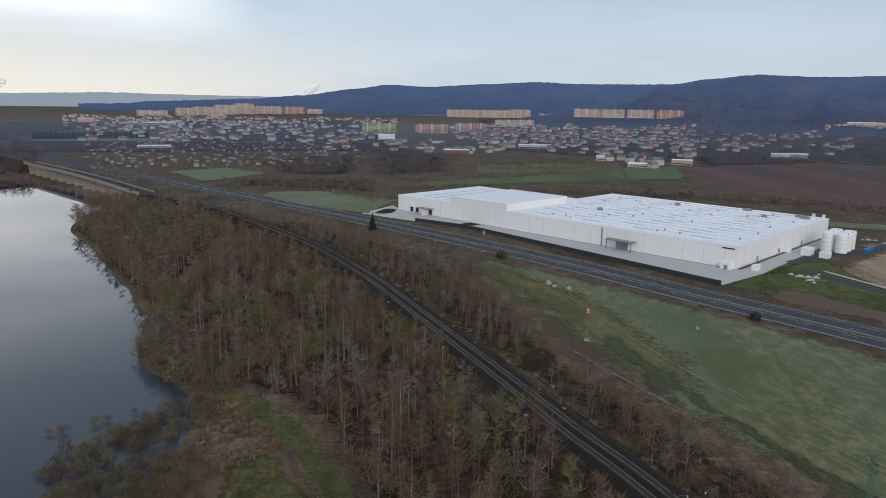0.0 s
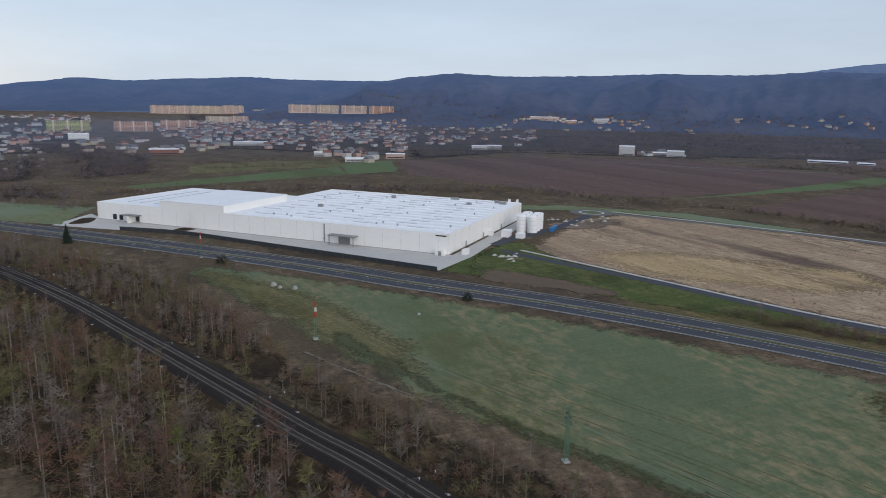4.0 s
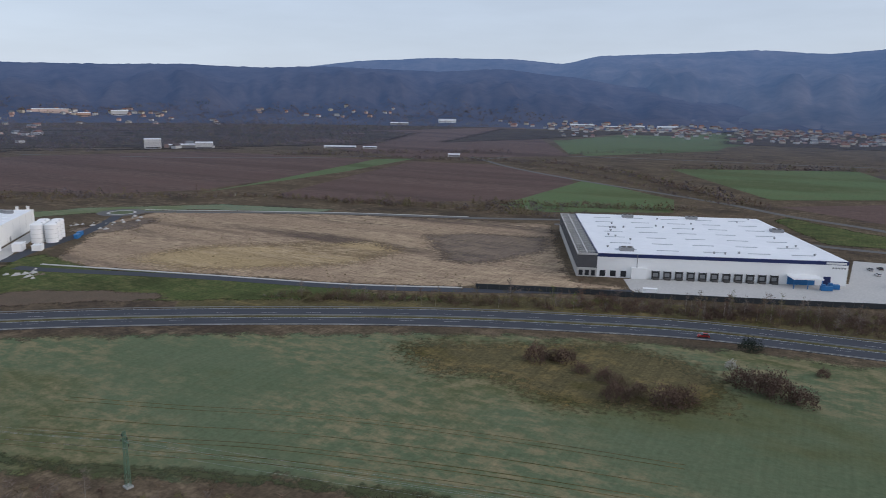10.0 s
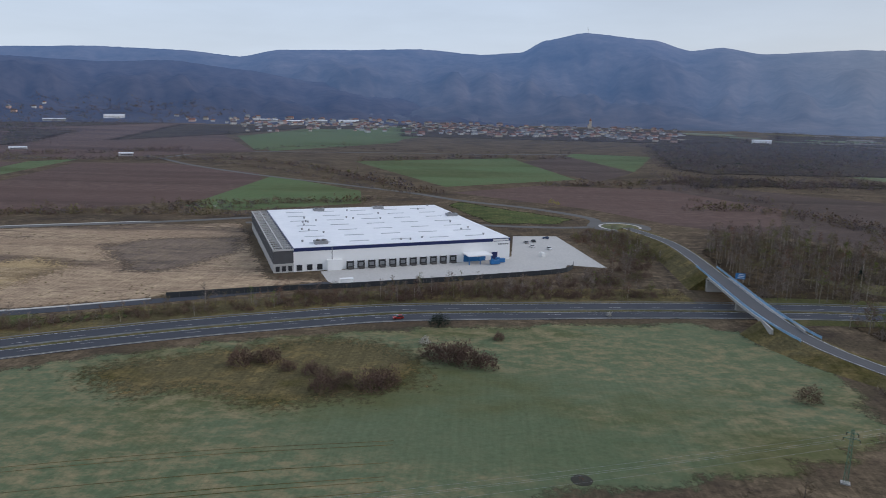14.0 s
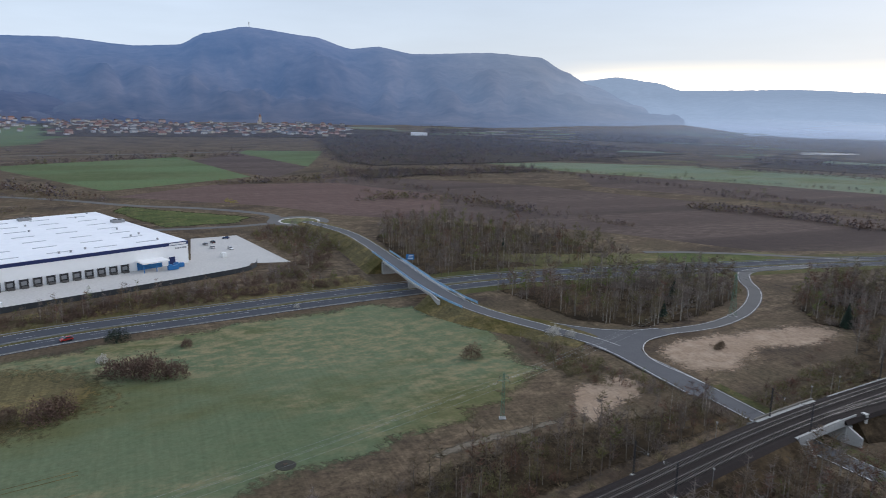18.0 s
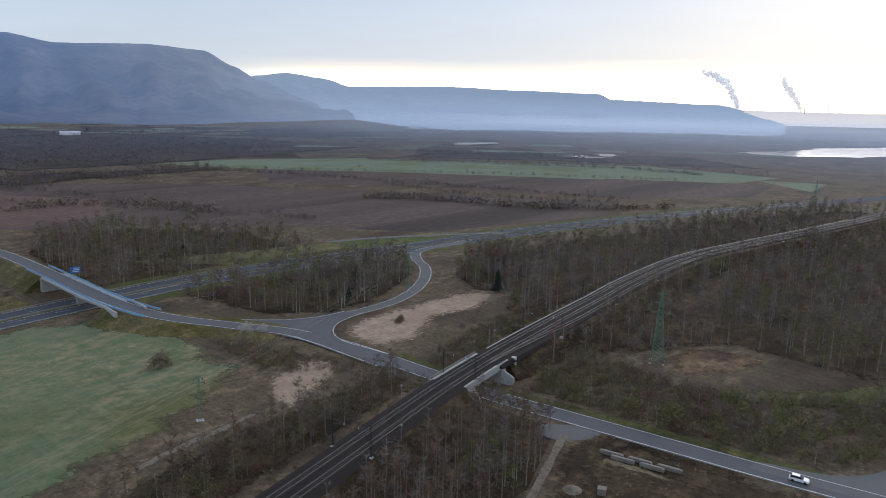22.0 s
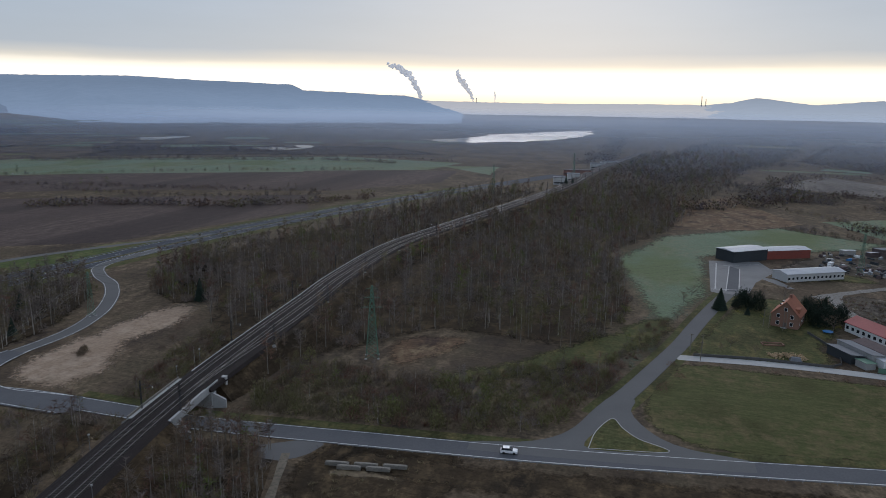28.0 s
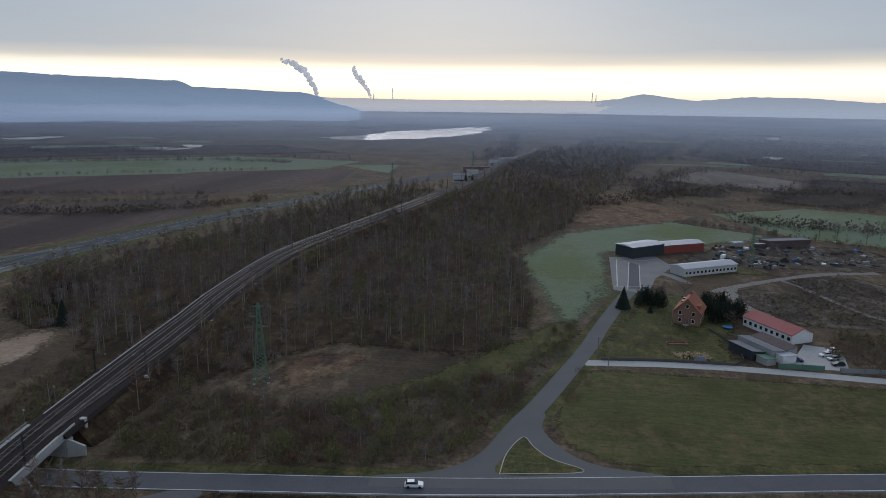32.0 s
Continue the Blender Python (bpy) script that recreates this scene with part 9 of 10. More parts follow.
sheet("ground_reeds", [(-61.4, 184), (-57, 171), (-57, 164), (-54, 153), (-49, 147), (-45, 153), (-38.7, 156), (-44.6, 162), (-50, 161), (-54, 176)], M_REED, 0.075, "flattened straw-coloured reeds", "reeds", smooth=3, rag=3.0, soft=3)
scatter("reed_tufts", fill([(-62, 186), (-59, 166), (-56, 148), (-48, 142), (-37, 155), (-46, 166), (-55, 180)], 1.7, 120, KEEP_WAYS), [(1, TUFT, 1, [(T_TUFT, 2), (T_RUST, 1)], 1.5)], SLOTS, "tufts of straw-coloured reeds on the shore", "reeds", (0.7, 1.4), 120)
CLUMP = [bush(np.random.default_rng(210 + k), 3.0, 4.6, 320, 0.17, 0.13) for k in range(3)]
CROWN = [bush(np.random.default_rng(220 + k), 7.0, 7.6, 400, 0.28, 0.11) for k in range(3)]
WATERSIDE = [(4, CLUMP, 1, [(T_BROWN, 3), (T_DARK, 4), (T_OLIVE, 1.5)], 1.0), (0.6, CROWN, 1, [(T_OLIVE, 3), (T_DARK, 2)], 0.5)]
scatter("shore_bushes", fill([(-64, 186), (-60, 172), (-66, 158), (-74, 150), (-80, 140), (-90, 138), (-88, 152), (-78, 170), (-72, 182)], 2.8, 121, KEEP_WAYS), WATERSIDE, SLOTS, "drowned willow bushes along the shore", "bushes", (0.5, 1.1), 121)
scatter("shore_bushes", fill([(-70, 150), (-56, 152), (-50, 142), (-50, 120), (-75, 112), (-90, 125)], 2.4, 122, KEEP_WAYS), WATERSIDE, SLOTS, "dense brown willow bushes by the water", "bushes", (0.6, 1.1), 122)
scatter("shore_bushes", [(-97, 162), (-94, 163), (-88, 168), (-86, 170), (-81, 175), (-51, 163), (-49, 165), (-47, 162), (-40, 140), (-38, 143)], WATERSIDE[:1], SLOTS, "small dark bushes standing in shallow water", "bushes", (0.4, 0.8), 123)
WILLOW = [bare_tree(np.random.default_rng(200 + k), 9, 5.2, 24, 280, birch=False, low=0.08, width=0.10, length=(1.0, 2.2)) for k in range(3)]
shore = [tuple(p) for p in spline([(-60, 196), (-72, 194), (-86, 206), (-99, 224), (-100, 240), (-106, 255), (-108, 275), (-124, 300), (-150, 340), (-180, 385), (-205, 420), (-225, 455)], 4.5)]
scatter("willow_row", [(x + rng.normal(2.0, 2.6), y + rng.normal(1.0, 2.2)) for x, y in shore for _ in range(3)], [(1, WILLOW, 1, [(T_OLIVE, 4), (T_GREY, 2), (T_BROWN, 1)]), (2.2, CROWN, 1, [(T_OLIVE, 4), (T_GREY, 1), (T_BROWN, 2)], 1.0)], SLOTS, "rounded olive-green willows along the lake shore", "trees", (0.6, 1.15), 124)


# ---- power line masts ----
def lattice(g, base, top, h, bays, bar, m=0):
    def leg(k, z):
        w = base + (top - base) * z / h
        a = math.pi / 4 + k * math.pi / 2
        return (w * math.cos(a) * 0.7071, w * math.sin(a) * 0.7071, z)
    for k in range(4):
        g.beam(leg(k, 0), leg(k, h), bar * 1.4, m)
        zs = [h * (1 - (1 - i / bays) ** 1.25) for i in range(bays + 1)]
        for a, b in zip(zs[:-1], zs[1:]):
            g.beam(leg(k, a), leg(k + 1, b), bar, m, sides=3)
            g.beam(leg(k + 1, a), leg(k, b), bar, m, sides=3)
    return g


def tower(x, y, h, base, label, turn, arms, warn=False, bar=0.09):
    ob = thing("power_mast", label, "power mast", "masts of the power lines", at=at_xy(x, y, turn))
    cut = h * 0.62 if warn else h
    g = Geo()
    lattice(g, base, 0.5, h, 12, bar)
    if warn:
        part("shaft", lattice(Geo(), base, base + (0.5 - base) * 0.6, h * 0.6, 8, bar), M_GREENST, ob)
        for k, (a, b, mt) in enumerate(((0.6, 0.74, M_RED), (0.74, 0.86, M_WHITEP), (0.86, 1.0, M_RED))):
            part("warning_band", Geo().cyl(0, 0, h * a, h * b, 0.42 - 0.05 * k, 0.40 - 0.05 * k, 4), mt, ob)
    else:
        part("shaft", g, M_GREENST, ob)
    for z, w in arms:
        part("crossarm", Geo().beam((-w, 0, z), (w, 0, z), 0.14).beam((-w, 0, z), (0, 0, z + 0.7), 0.08).beam((w, 0, z), (0, 0, z + 0.7), 0.08), (M_WHITEP if warn and z < h * 0.86 else M_RED) if warn else M_GREENST, ob)
        for e in (-w, w):
            part("insulator", Geo().cyl(e, 0, z - 0.7, z, 0.09, 0.09, 6), M_DARK, ob)
    for a in (-1, 1):
        for b in (-1, 1):
            q = base * 0.5
            if base > 1.5:
                part("footing", Geo().box(a * q - 0.4, b * q - 0.4, -0.5, a * q + 0.4, b * q + 0.4, 0.35), M_CONCRETE, ob)
    if base <= 1.5:
        part("footing", Geo().box(-1.0, -0.8, -0.5, 1.0, 0.8, 0.35), M_CONCRETE, ob, "pale concrete footing")
    return ob


line1 = [(31, 390, 14, True), (56, 236, 14, True), (90, 127, 13.5, False), (152, -88, 13.8, False), (205, -229, 19, False)]
for i, (x, y, h, warn) in enumerate(line1):
    tower(x, y, h, 1.0 if h < 15 else 2.4, "slender green lattice mast with red and white top" if warn else "slender green lattice mast on a pale footing", 80 if y > 0 else 65, [(h - 2.4, 1.7), (h - 1.0, 1.2)], warn, 0.06)
tower(76.5, -221, 26.5, 4.4, "tall green lattice pylon on the wood's edge", 20, [(18.5, 3.6), (22.0, 2.8), (25.2, 2.0)], bar=0.19)
tower(-130, -420, 23, 2.4, "grey-green lattice pylon behind the white building", 40, [(17, 3.0), (20, 2.4)], bar=0.08)
tower(-330, -610, 23, 2.4, "far grey-green lattice pylon", 40, [(17, 3.0), (20, 2.4)])
tower(130, -680, 30, 3.0, "far dark lattice mast beside the railway", 10, [(24, 3.0), (27, 2.4)], bar=0.16)
tower(70, -880, 30, 3.0, "far dark lattice mast beside the railway", 10, [(24, 3.0), (27, 2.4)], bar=0.18)


def wire(a, b, sag, geo):
    a, b = Vector(a), Vector(b)
    tube([a.lerp(b, k / 12) - Vector((0, 0, 4 * sag * k / 12 * (1 - k / 12))) for k in range(13)], 0.035, geo)


pl = thing("power_line", "thin sagging power line wires across the meadow", "wire")
for (x0, y0, h0, _), (x1, y1, h1, _) in zip(line1[:-1], line1[1:]):
    d = Vector((y1 - y0, x0 - x1, 0)).normalized()
    for o, dz in ((-1.7, 3.1), (1.7, 3.1), (-1.2, 1.7), (1.2, 1.7)):
        g = Geo()
        wire(Vector((x0, y0, h0 - dz)) + d * o, Vector((x1, y1, h1 - dz)) + d * o, 2.0, g)
        part("wire", g, M_LINE, pl)
for (x0, y0, h0), (x1, y1, h1) in (((205, -229, 17), (76.5, -221, 22)), ((76.5, -221, 22), (-130, -420, 17)), ((-130, -420, 18), (-330, -610, 18))):
    d = Vector((y1 - y0, x0 - x1, 0)).normalized()
    for o in (-3, 3, -2.2, 2.2):
        g = Geo()
        wire(Vector((x0, y0, h0 + (3 if abs(o) < 2.5 else 0))) + d * o, Vector((x1, y1, h1 + (3 if abs(o) < 2.5 else 0))) + d * o, 3.5, g)
        part("wire", g, M_WIRE, pl)
for x, y, s in ((64, 307, 1.0), (56, 316, 1.2), (58, 311, 0.8), (102, 250, 0.6)):
    solid("concrete_block", Geo().box(-s, -s * 0.7, 0, s, s * 0.7, 0.9 * s).box(-s * 0.6, -s * 0.5, 0.9 * s, s * 0.6, s * 0.5, 1.5 * s), M_CONCRETE, "pale concrete shaft cover in the meadow", "block", "concrete blocks", at=at_xy(x, y, 25, 0.04))
solid("burnt_ring", Geo().cyl(0, 0, 0, 0.12, 2.6, 2.4, 20), M_DARKSOIL, "dark burnt ring in the grass", "burnt patch", at=at_xy(148, -26, 0, 0.05))

# ---- the settlement ----
def gable(ob, L, W, h, rh, roof_m, over=0.5, z0=0.0):
    g = Geo()
    for e in (-1, 1):
        y, z = e * (W / 2 + over), z0 + h - over * rh / (W / 2)
        vs = [(-L / 2 - over, y, z), (L / 2 + over, y, z), (L / 2 + over, 0, z0 + h + rh), (-L / 2 - over, 0, z0 + h + rh)]
        vs += [(a, b, c + 0.22) for a, b, c in vs]
        part("roof", Geo().add(vs, [(0, 1, 2, 3), (7, 6, 5, 4), (0, 4, 5, 1), (1, 5, 6, 2), (2, 6, 7, 3), (3, 7, 4, 0)]), roof_m, ob)


def gable_walls(L, W, h, rh):
    g = Geo().box(-L / 2, -W / 2, 0, L / 2, W / 2, h)
    g.add([(-L / 2, -W / 2, h), (-L / 2, W / 2, h), (-L / 2, 0, h + rh)], [(0, 2, 1)])
    g.add([(L / 2, -W / 2, h), (L / 2, W / 2, h), (L / 2, 0, h + rh)], [(0, 1, 2)])
    return g


def framed_window(ob, x, y, z, w, h, axis, side):
    """A window with its frame, set on a wall that faces along the axis."""
    d = 0.07 * side
    if axis == "y":
        f = part("window", Geo().box(x - w / 2 - 0.12, min(y, y + d), z - 0.12, x + w / 2 + 0.12, max(y, y + d), z + h + 0.12), M_WHITEP, ob)
        part("pane", Geo().box(x - w / 2, min(y + d, y + 1.5 * d), z, x + w / 2, max(y + d, y + 1.5 * d), z + h), M_GLASS, f)
    else:
        f = part("window", Geo().box(min(x, x + d), y - w / 2 - 0.12, z - 0.12, max(x, x + d), y + w / 2 + 0.12, z + h + 0.12), M_WHITEP, ob)
        part("pane", Geo().box(min(x + d, x + 1.5 * d), y - w / 2, z, max(x + d, x + 1.5 * d), y + w / 2, z + h), M_GLASS, f)


def villa():
    at = at_xy(-74.5, -311.5, math.degrees(math.atan2(-16, -6)))
    ob = thing("house", "brick-red house with steep orange tiled roof", "house", at=at)
    L, W, h, rh = 13.5, 10.5, 5.6, 5.6
    part("wall", gable_walls(L, W, h, rh), M_BRICKW, ob)
    gable(ob, L, W, h, rh, M_TILE_BRIGHT, 0.6)
    for x in (-3.5, 0, 3.5):
        framed_window(ob, x, -W / 2, 1.2, 1.2, 1.4, "y", -1)
        framed_window(ob, x, W / 2, 1.2, 1.2, 1.4, "y", 1)
    for y in (-2.6, 2.6):
        for z in (1.2, 4.2):
            framed_window(ob, -L / 2, y, z, 1.1, 1.4, "x", -1)
            framed_window(ob, L / 2, y, z, 1.1, 1.4, "x", 1)
    framed_window(ob, -L / 2, 0, 7.2, 1.1, 1.3, "x", -1)
    for x in (-2.5, 2.2):
        part("roof_window", Geo().box(x - 0.5, 2.0, h + 2.9, x + 0.5, 3.2, h + 3.5), M_GLASS, ob)
    part("chimney", Geo().box(1.0, -0.5, h + rh - 1.2, 1.9, 0.5, h + rh + 1.3), M_BRICK, ob)
    part("door", Geo().box(-L / 2 - 0.12, -0.6, 0.2, -L / 2, 0.6, 2.3), M_TRUNK, ob)
    part("steps", Geo().box(-L / 2 - 1.4, -1.2, 0, -L / 2 - 0.12, 1.2, 0.3), M_CONCRETE, ob)
    part("dormer", Geo().box(-L / 2 + 2, -W / 2 + 0.4, h, -L / 2 + 6, -W / 2 + 3.4, h + 2.6), M_TILE_BRIGHT, ob)


M_BRICKW = mat("orange_brown_brick", (0.27, 0.15, 0.105), (0.22, 0.125, 0.09), scale=0.4, fine=4)
villa()


def long_building(x, y, deg, L, W, h, rh, wall, roof, label, nwin, stripe=False):
    ob = thing("building", label, "building", at=at_xy(x, y, deg))
    part("wall", gable_walls(L, W, h, rh), wall, ob)
    gable(ob, L, W, h, rh, roof, 0.5)
    for k in range(nwin):
        xx = -L / 2 + (k + 0.5) * L / nwin
        for s, yy in ((-1, -W / 2), (1, W / 2)):
            framed_window(ob, xx, yy, 1.3, 1.3, 1.3, "y", s)
    part("door", Geo().box(L / 2, -0.9, 0.1, L / 2 + 0.08, 0.9, 2.3), M_DARK, ob)
    return ob


long_building(-100.5, -402, math.degrees(math.atan2(-18, -31)), 36, 11, 4.2, 1.2, M_RENDER[0], M_ROOFP, "long white single-storey building with pale roof", 14)
rb = long_building(-106, -300.5, math.degrees(math.atan2(21, -11)) + 180, 25, 10.5, 3.8, 2.2, M_WHITEP, M_TILERED, "long white building with faded red roof", 9)
part("porch", Geo().box(12.5, -2.5, 0, 14.5, 2.0, 2.6).box(12.4, -2.8, 2.6, 14.8, 2.3, 2.8), M_WHITEP, rb)
dh = thing("hall", "dark-clad hall with grey ribbed roof", "hall", at=at_xy(-72, -441, math.degrees(math.atan2(-17, -22))))
part("wall", Geo().box(-13, -7, 0, 13, 7, 6.6), M_FENCE, dh)
part("roof", Geo().add([(-13.4, -7.4, 6.6), (13.4, -7.4, 6.6), (13.4, 7.4, 6.6), (-13.4, 7.4, 6.6), (-13.4, 0, 7.5), (13.4, 0, 7.5)], [(0, 1, 5, 4), (2, 3, 4, 5), (0, 4, 3), (1, 2, 5), (0, 3, 2, 1)]), M_ROOFP, dh)
for k in range(13):
    part("roof_rib", Geo().box(-12.6 + k * 2.1, -7.4, 6.62, -12.5 + k * 2.1, 0, 6.78), M_GREY, dh)
part("gate", Geo().box(-3, 7.0, 0.1, 3, 7.1, 4.5), M_GREY, dh)
rh_ = thing("hall", "brick-red hall with grey roof beside the dark hall", "hall", at=at_xy(-97, -457, math.degrees(math.atan2(-14, -26))))
part("wall", Geo().box(-15, -6, 0, 15, 6, 5.2), M_REDW, rh_)
part("roof", Geo().add([(-15.4, -6.4, 5.2), (15.4, -6.4, 5.2), (15.4, 6.4, 5.2), (-15.4, 6.4, 5.2), (-15.4, 0, 6.2), (15.4, 0, 6.2)], [(0, 1, 5, 4), (2, 3, 4, 5), (0, 4, 3), (1, 2, 5), (0, 3, 2, 1)]), M_ROOFP, rh_)
for k in range(4):
    part("gate", Geo().box(-12 + k * 7, 6.0, 0.1, -8.5 + k * 7, 6.08, 3.8), M_DARK, rh_)


def lean_shed(x, y, deg, L, W, h0, h1, wall, roof, label):
    ob = thing("shed", label, "shed", "sheds behind the fence", at=at_xy(x, y, deg))
    part("wall", Geo().add([(-L / 2, -W / 2, 0), (L / 2, -W / 2, 0), (L / 2, W / 2, 0), (-L / 2, W / 2, 0), (-L / 2, -W / 2, h0), (L / 2, -W / 2, h0), (L / 2, W / 2, h1), (-L / 2, W / 2, h1)],
         [(0, 1, 5, 4), (1, 2, 6, 5), (2, 3, 7, 6), (3, 0, 4, 7), (0, 3, 2, 1)]), wall, ob)
    for k in range(int(L / 3)):
        x0 = -L / 2 - 0.3 + k * (L + 0.6) / int(L / 3)
        x1 = x0 + (L + 0.6) / int(L / 3) - 0.06
        part("roof_sheet", Geo().add([(x0, -W / 2 - 0.4, h0 - 0.02), (x1, -W / 2 - 0.4, h0 - 0.02), (x1, W / 2 + 0.4, h1 + 0.02), (x0, W / 2 + 0.4, h1 + 0.02), (x0, -W / 2 - 0.4, h0 + 0.1), (x1, -W / 2 - 0.4, h0 + 0.1), (x1, W / 2 + 0.4, h1 + 0.14), (x0, W / 2 + 0.4, h1 + 0.14)],
             [(3, 2, 1, 0), (4, 5, 6, 7), (0, 1, 5, 4), (1, 2, 6, 5), (2, 3, 7, 6), (3, 0, 4, 7)]), roof, ob)
    part("opening", Geo().box(-L / 4, -W / 2 - 0.05, 0.2, L / 5, -W / 2 + 0.02, h0 - 0.4), M_DARK, ob)
    return ob


d0 = math.degrees(math.atan2(10, -5)) + 180
lean_shed(-87, -273.5, d0, 12, 5.5, 2.8, 3.6, M_FENCE, M_SLATE, "dark wooden shed with grey sheet roof")
lean_shed(-92.5, -276, d0, 17, 5.5, 3.4, 4.2, M_RENDER[3], M_SLATE, "grey shed with corrugated sheet roof")
lean_shed(-98, -279, d0, 17, 5.0, 4.2, 3.4, M_RENDER[3], M_TILE2, "grey shed with brown sheet roof")
lean_shed(-98.5, -268.5, d0, 5, 6, 2.8, 3.0, M_WHITEP, M_ROOFP, "small white garage with pale roof")
lean_shed(-91.5, -265.5, d0, 5, 4, 2.2, 2.5, M_RENDER[3], M_GREENST, "lean-to with green plastic roof sheets")
lean_shed(-168, -482, 20, 30, 10, 4.5, 5.2, M_TILE2, M_SLATE, "long brown open shed in the scrapyard")
lean_shed(-152, -476, 20, 8, 4, 2.6, 2.9, M_TILE2, M_ROOFP, "small brown shed in the scrapyard")
lean_shed(-138, -478, 20, 8, 4, 2.6, 2.9, M_RENDER[3], M_ROOFP, "small grey shed in the scrapyard")
for x, y, d, m, lab in ((-103, -269, 170, M_CARB, "dark blue car by the garage"), (-115, -276, 20, M_CARW, "white car in the yard"), (-116.5, -272.5, 20, M_CARS, "silver car in the yard"), (-116, -267, 10, M_CARD, "black car by the gate"), (-119, -281, 20, M_CARW, "white van-like car in the yard")):
    car(m, lab, at_xy(x, y, d, 0.08), "cars by the sheds")
fence([(-94, -260.5), (-102, -260.8), (-109, -260.5)], 2.0, "grey-green sheet fence along the lane", M_GREENST)
fence([(-114, -260), (-122, -260.5), (-132, -261)], 1.8, "dark grey fence along the lane", M_GREY)
fence([(-34, -258.5), (-56, -261), (-80, -261), (-84, -265), (-85, -281), (-80, -300)], 1.1, "low wire fence round the garden", M_STEEL)
# woodpile of single logs, plank stack, hut, poles
r = random.Random(12)
wp = thing("woodpile", "heap of pale cut logs in the garden", "woodpile", at=at_xy(-67, -268, 10, 0.05))
LOG = Geo().beam((-0.6, 0, 0), (0.6, 0, 0), 0.34, sides=7).mesh("log", M_WOOD)
for k in range(150):
    x = r.uniform(-6, 6)
    z = abs(r.gauss(0, 0.55)) * max(0.2, 1 - abs(x) / 7) + 0.15
    ob = new("log", LOG)
    ob.parent, ob.matrix_basis = wp, Matrix.Translation((x, r.gauss(0, 1.3), z)) @ Euler((r.gauss(0, 0.3), r.gauss(0, 0.3), r.uniform(0, 6.28))).to_matrix().to_4x4()
solid("tarpaulin_heap", Geo().add([(-2, -1.4, 0), (2, -1.4, 0), (2, 1.4, 0), (-2, 1.4, 0), (-1.5, -0.4, 1.4), (1.4, -0.3, 1.6), (1.3, 0.5, 1.5), (-1.4, 0.5, 1.3)], [(0, 1, 5, 4), (1, 2, 6, 5), (2, 3, 7, 6), (3, 0, 4, 7), (4, 5, 6, 7)]), M_SLATE, "grey tarpaulin over firewood", "tarpaulin", at=at_xy(-69, -264.5, 5, 0.05))
solid("plank_frame", Geo().box(-4, -1.5, 0, 4, -1.2, 0.5).box(-4, 1.2, 0, 4, 1.5, 0.5).box(-4, -1.5, 0, -3.7, 1.5, 0.5).box(3.7, -1.5, 0, 4, 1.5, 0.5), M_BRICKW, "wooden sandbox frame on the lawn", "sandbox", at=at_xy(-64, -281, 10, 0.07))
solid("trampoline", Geo().cyl(0, 0, 0.7, 0.85, 2.0, 2.0, 20).cyl(1.6, 0, 0, 0.7, 0.05, n=6).cyl(-0.8, 1.4, 0, 0.7, 0.05, n=6).cyl(-0.8, -1.4, 0, 0.7, 0.05, n=6), M_BLUE, "round blue trampoline on the lawn", "trampoline", at=at_xy(-88, -303, 0, 0.07))
for x, y in ((-64, -304), (-66, -303), (-71, -301), (-72.5, -303)):
    solid("wooden_pole", Geo().cyl(0, 0, 0, 8.5, 0.14, 0.1, 8), M_WOODG, "tall grey wooden pole before the house", "pole", "poles before the house", at=at_xy(x, y, 0))
for x, y in ((-36, -254), (-33, -262), (-37, -262.5)):
    solid("utility_pole", Geo().cyl(0, 0, 0, 7.5, 0.15, 0.11, 8).box(-0.8, -0.06, 6.9, 0.8, 0.06, 7.05), M_WOODG, "wooden utility pole by the lane", "pole", "utility poles", at=at_xy(x, y, 20))
# the scrapyard's loose things
COLS = ((M_BLUE, "blue steel skip in the scrapyard"), (M_GREY, "grey steel container in the scrapyard"), (M_CARS, "silver scrap car body"), (M_FENCE, "dark rusty container in the scrapyard"), (M_WHITEP, "white scrap panel heap"), (M_TILE2, "brown rusty heap of scrap"), (M_STONE, "pale pile of concrete slabs"))
for k in range(150):
    if k < 110:
        x, y = r.uniform(-212, -118), 0
        y = r.uniform(-478, -425) + (x + 165) * -0.05
    else:
        x, y = r.uniform(-150, -112), r.uniform(-440, -414)
    m, lab = COLS[r.choices(range(7), (1.2, 3, 1, 5, 0.5, 5, 2.4))[0]]
    L, W, h = r.uniform(1.0, 5), r.uniform(0.8, 2.2), r.uniform(0.4, 2.0)
    g = Geo().add([(-L / 2, -W / 2, 0), (L / 2, -W / 2, 0), (L / 2, W / 2, 0), (-L / 2, W / 2, 0), (-L / 2 * 0.9, -W / 2, h), (L / 2, -W / 2 * 0.8, h * r.uniform(0.7, 1)), (L / 2 * 0.9, W / 2, h * r.uniform(0.6, 1)), (-L / 2, W / 2 * 0.9, h * r.uniform(0.7, 1))],
                  [(3, 2, 1, 0), (0, 1, 5, 4), (1, 2, 6, 5), (2, 3, 7, 6), (3, 0, 4, 7), (4, 5, 6, 7)])
    solid("scrap_item", g, m, lab, "scrap", "scrap in the yard", at=at_xy(x, y, r.uniform(0, 180), 0.06))
solid("van", Geo().box(-2.6, -1, 0.4, 1.4, 1, 2.5).box(1.4, -0.95, 0.4, 2.5, 0.95, 1.6).cyl(-1.6, -0.9, 0, 0.7, 0.35, n=8).cyl(1.5, 0.9, 0, 0.7, 0.35, n=8), M_CARW, "white box van beside the white building", "van", at=at_xy(-119, -437, 60, 0.06))
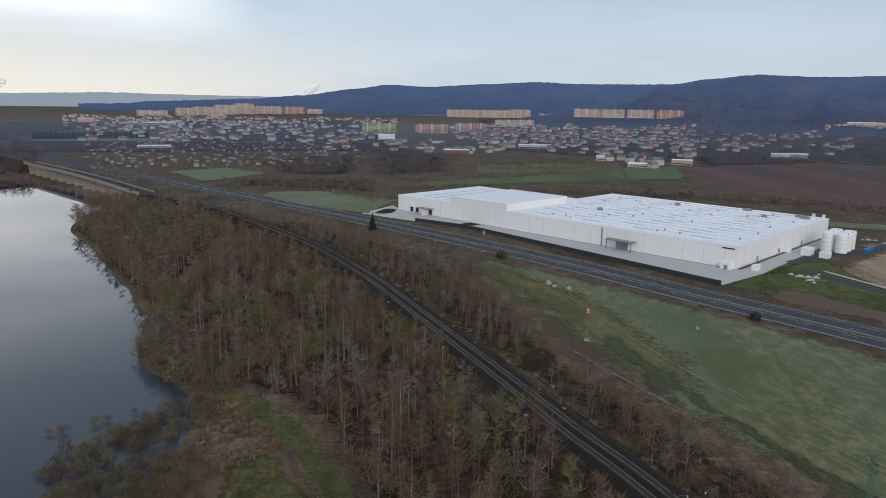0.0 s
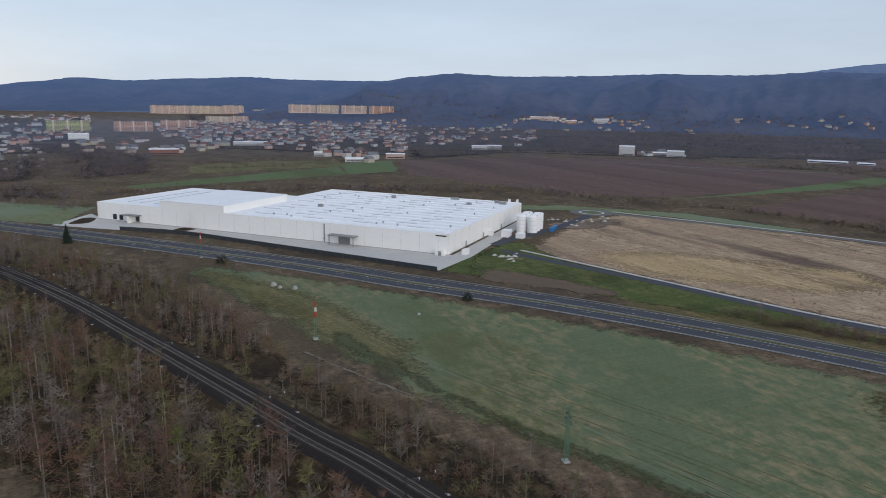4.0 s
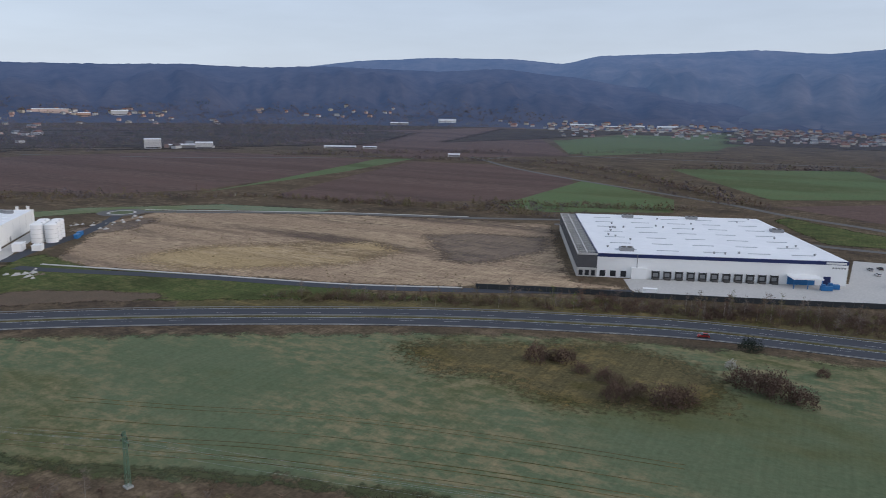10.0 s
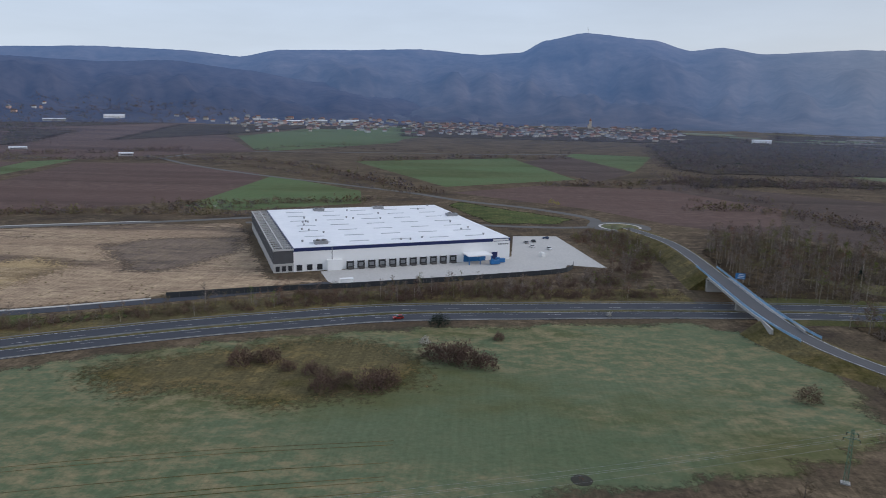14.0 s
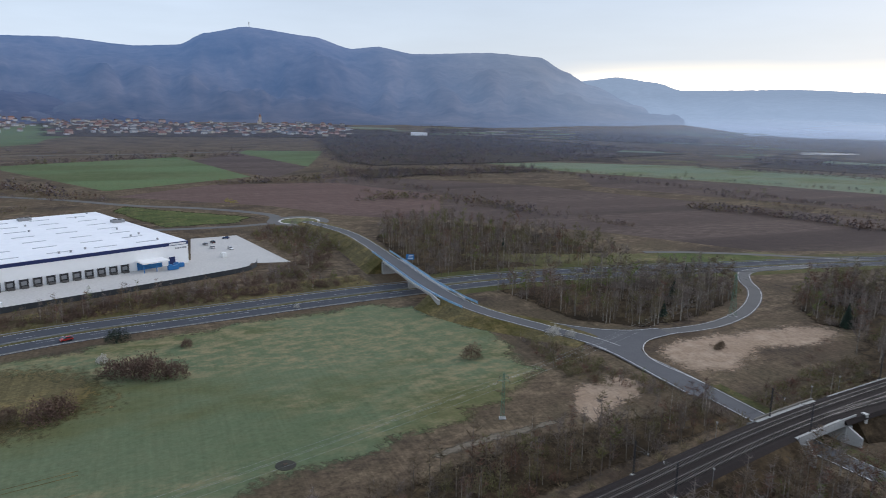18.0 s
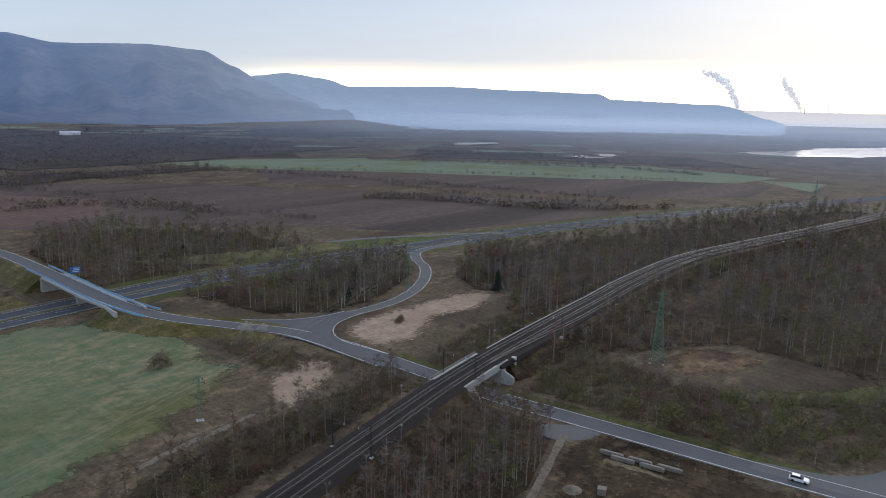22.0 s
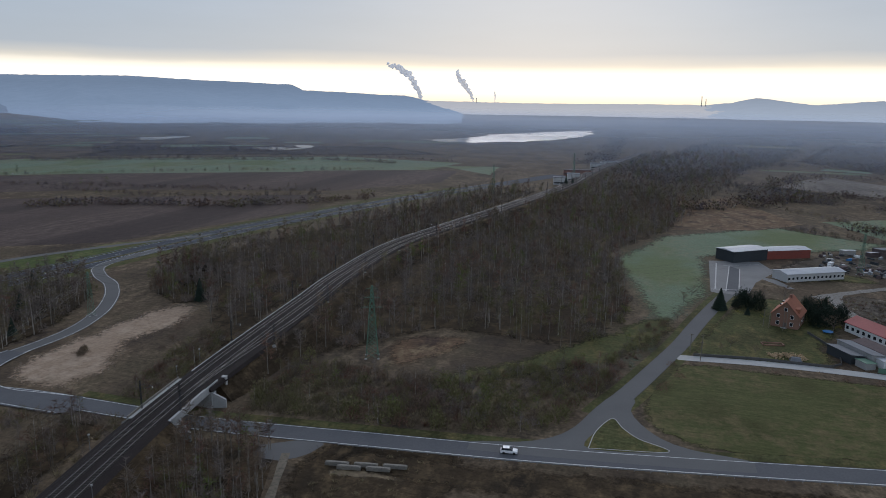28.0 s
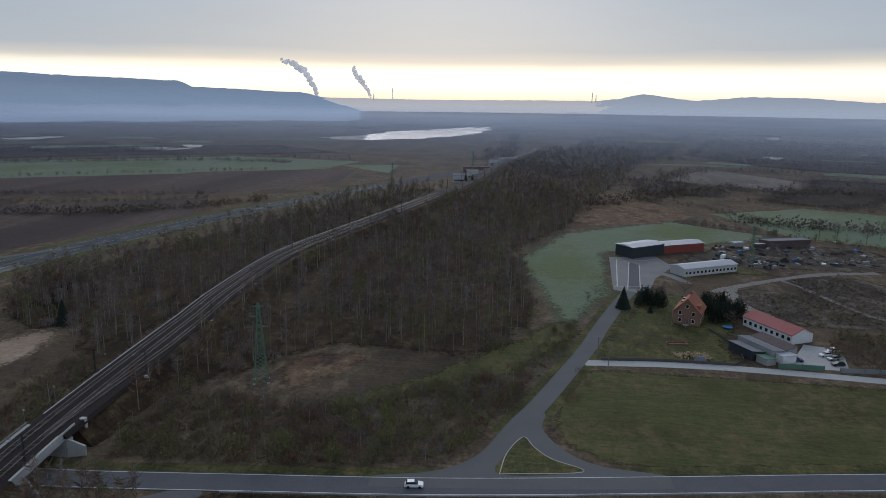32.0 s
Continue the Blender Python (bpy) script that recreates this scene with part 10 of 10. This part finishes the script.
# blocks and posts of the storage ground by the lay-by
for k in range(5):
    solid("concrete_beam", Geo().box(-3, -0.5, 0, 3, 0.5, 0.8).box(-2.8, -0.35, 0.8, 2.6, 0.4, 0.95), M_STONE, "long grey concrete beam on the ground", "concrete beam", "stored beams", at=at_xy(57 - k * 3.6, -148.5 - 0.7 * k + (k % 2) * 1.6, -170, 0.07))
for x, y in ((44, -128), (56, -127), (50, -124)):
    solid("sand_heap", Geo().cyl(0, 0, 0, 0.5, 2.4, 1.3, 11).cyl(0.2, -0.1, 0.5, 0.9, 1.3, 0.3, 9), M_SAND, "low heap of straw-coloured sand", "sand heap", "sand heaps", at=at_xy(x, y, 0, 0.05))
solid("hut_ruin", Geo().box(-0.9, -0.8, 0, 0.9, 0.8, 1.5).box(-1.0, -0.9, 1.5, 1.0, 0.9, 1.65).box(-0.3, 0.8, 0.1, 0.3, 0.83, 1.3), M_STONE, "small grey concrete hut", "hut", at=at_xy(50, -130, 20, 0.05))
guard_rail(side_line(LINK[(LINK[:, 0] < 62) & (LINK[:, 0] > -190)], -5.0), "long steel guard rail beside the grey road")
# station sheds far down the line
for x, y, w, d, h, m, lab in ((72, -795, 13, 12, 8, M_RENDER[0], "white station building"), (60, -835, 14, 12, 9, M_RENDER[0], "white station building"), (62, -905, 34, 12, 7, M_BRICK, "long red goods wagon shed"), (45, -1010, 16, 10, 8, M_RENDER[0], "white station shed"), (30, -1062, 24, 10, 7, M_RENDER[0], "pale station shed")):
    ob = thing("station_building", lab + " beside the tracks", "building", "station buildings", at=at_xy(x + 6, y, 8))
    part("wall", Geo().box(-w / 2, -d / 2, 0, w / 2, d / 2, h), m, ob)
    part("roof", Geo().box(-w / 2 - 0.4, -d / 2 - 0.4, h, w / 2 + 0.4, d / 2 + 0.4, h + 0.5), M_SLATE if m != M_BRICK else M_TILE2, ob)
    part("window_band", Geo().box(-w / 2 + 1, d / 2 - 0.02, 1.5, w / 2 - 1, d / 2 + 0.06, 3.0), M_DARK, ob)
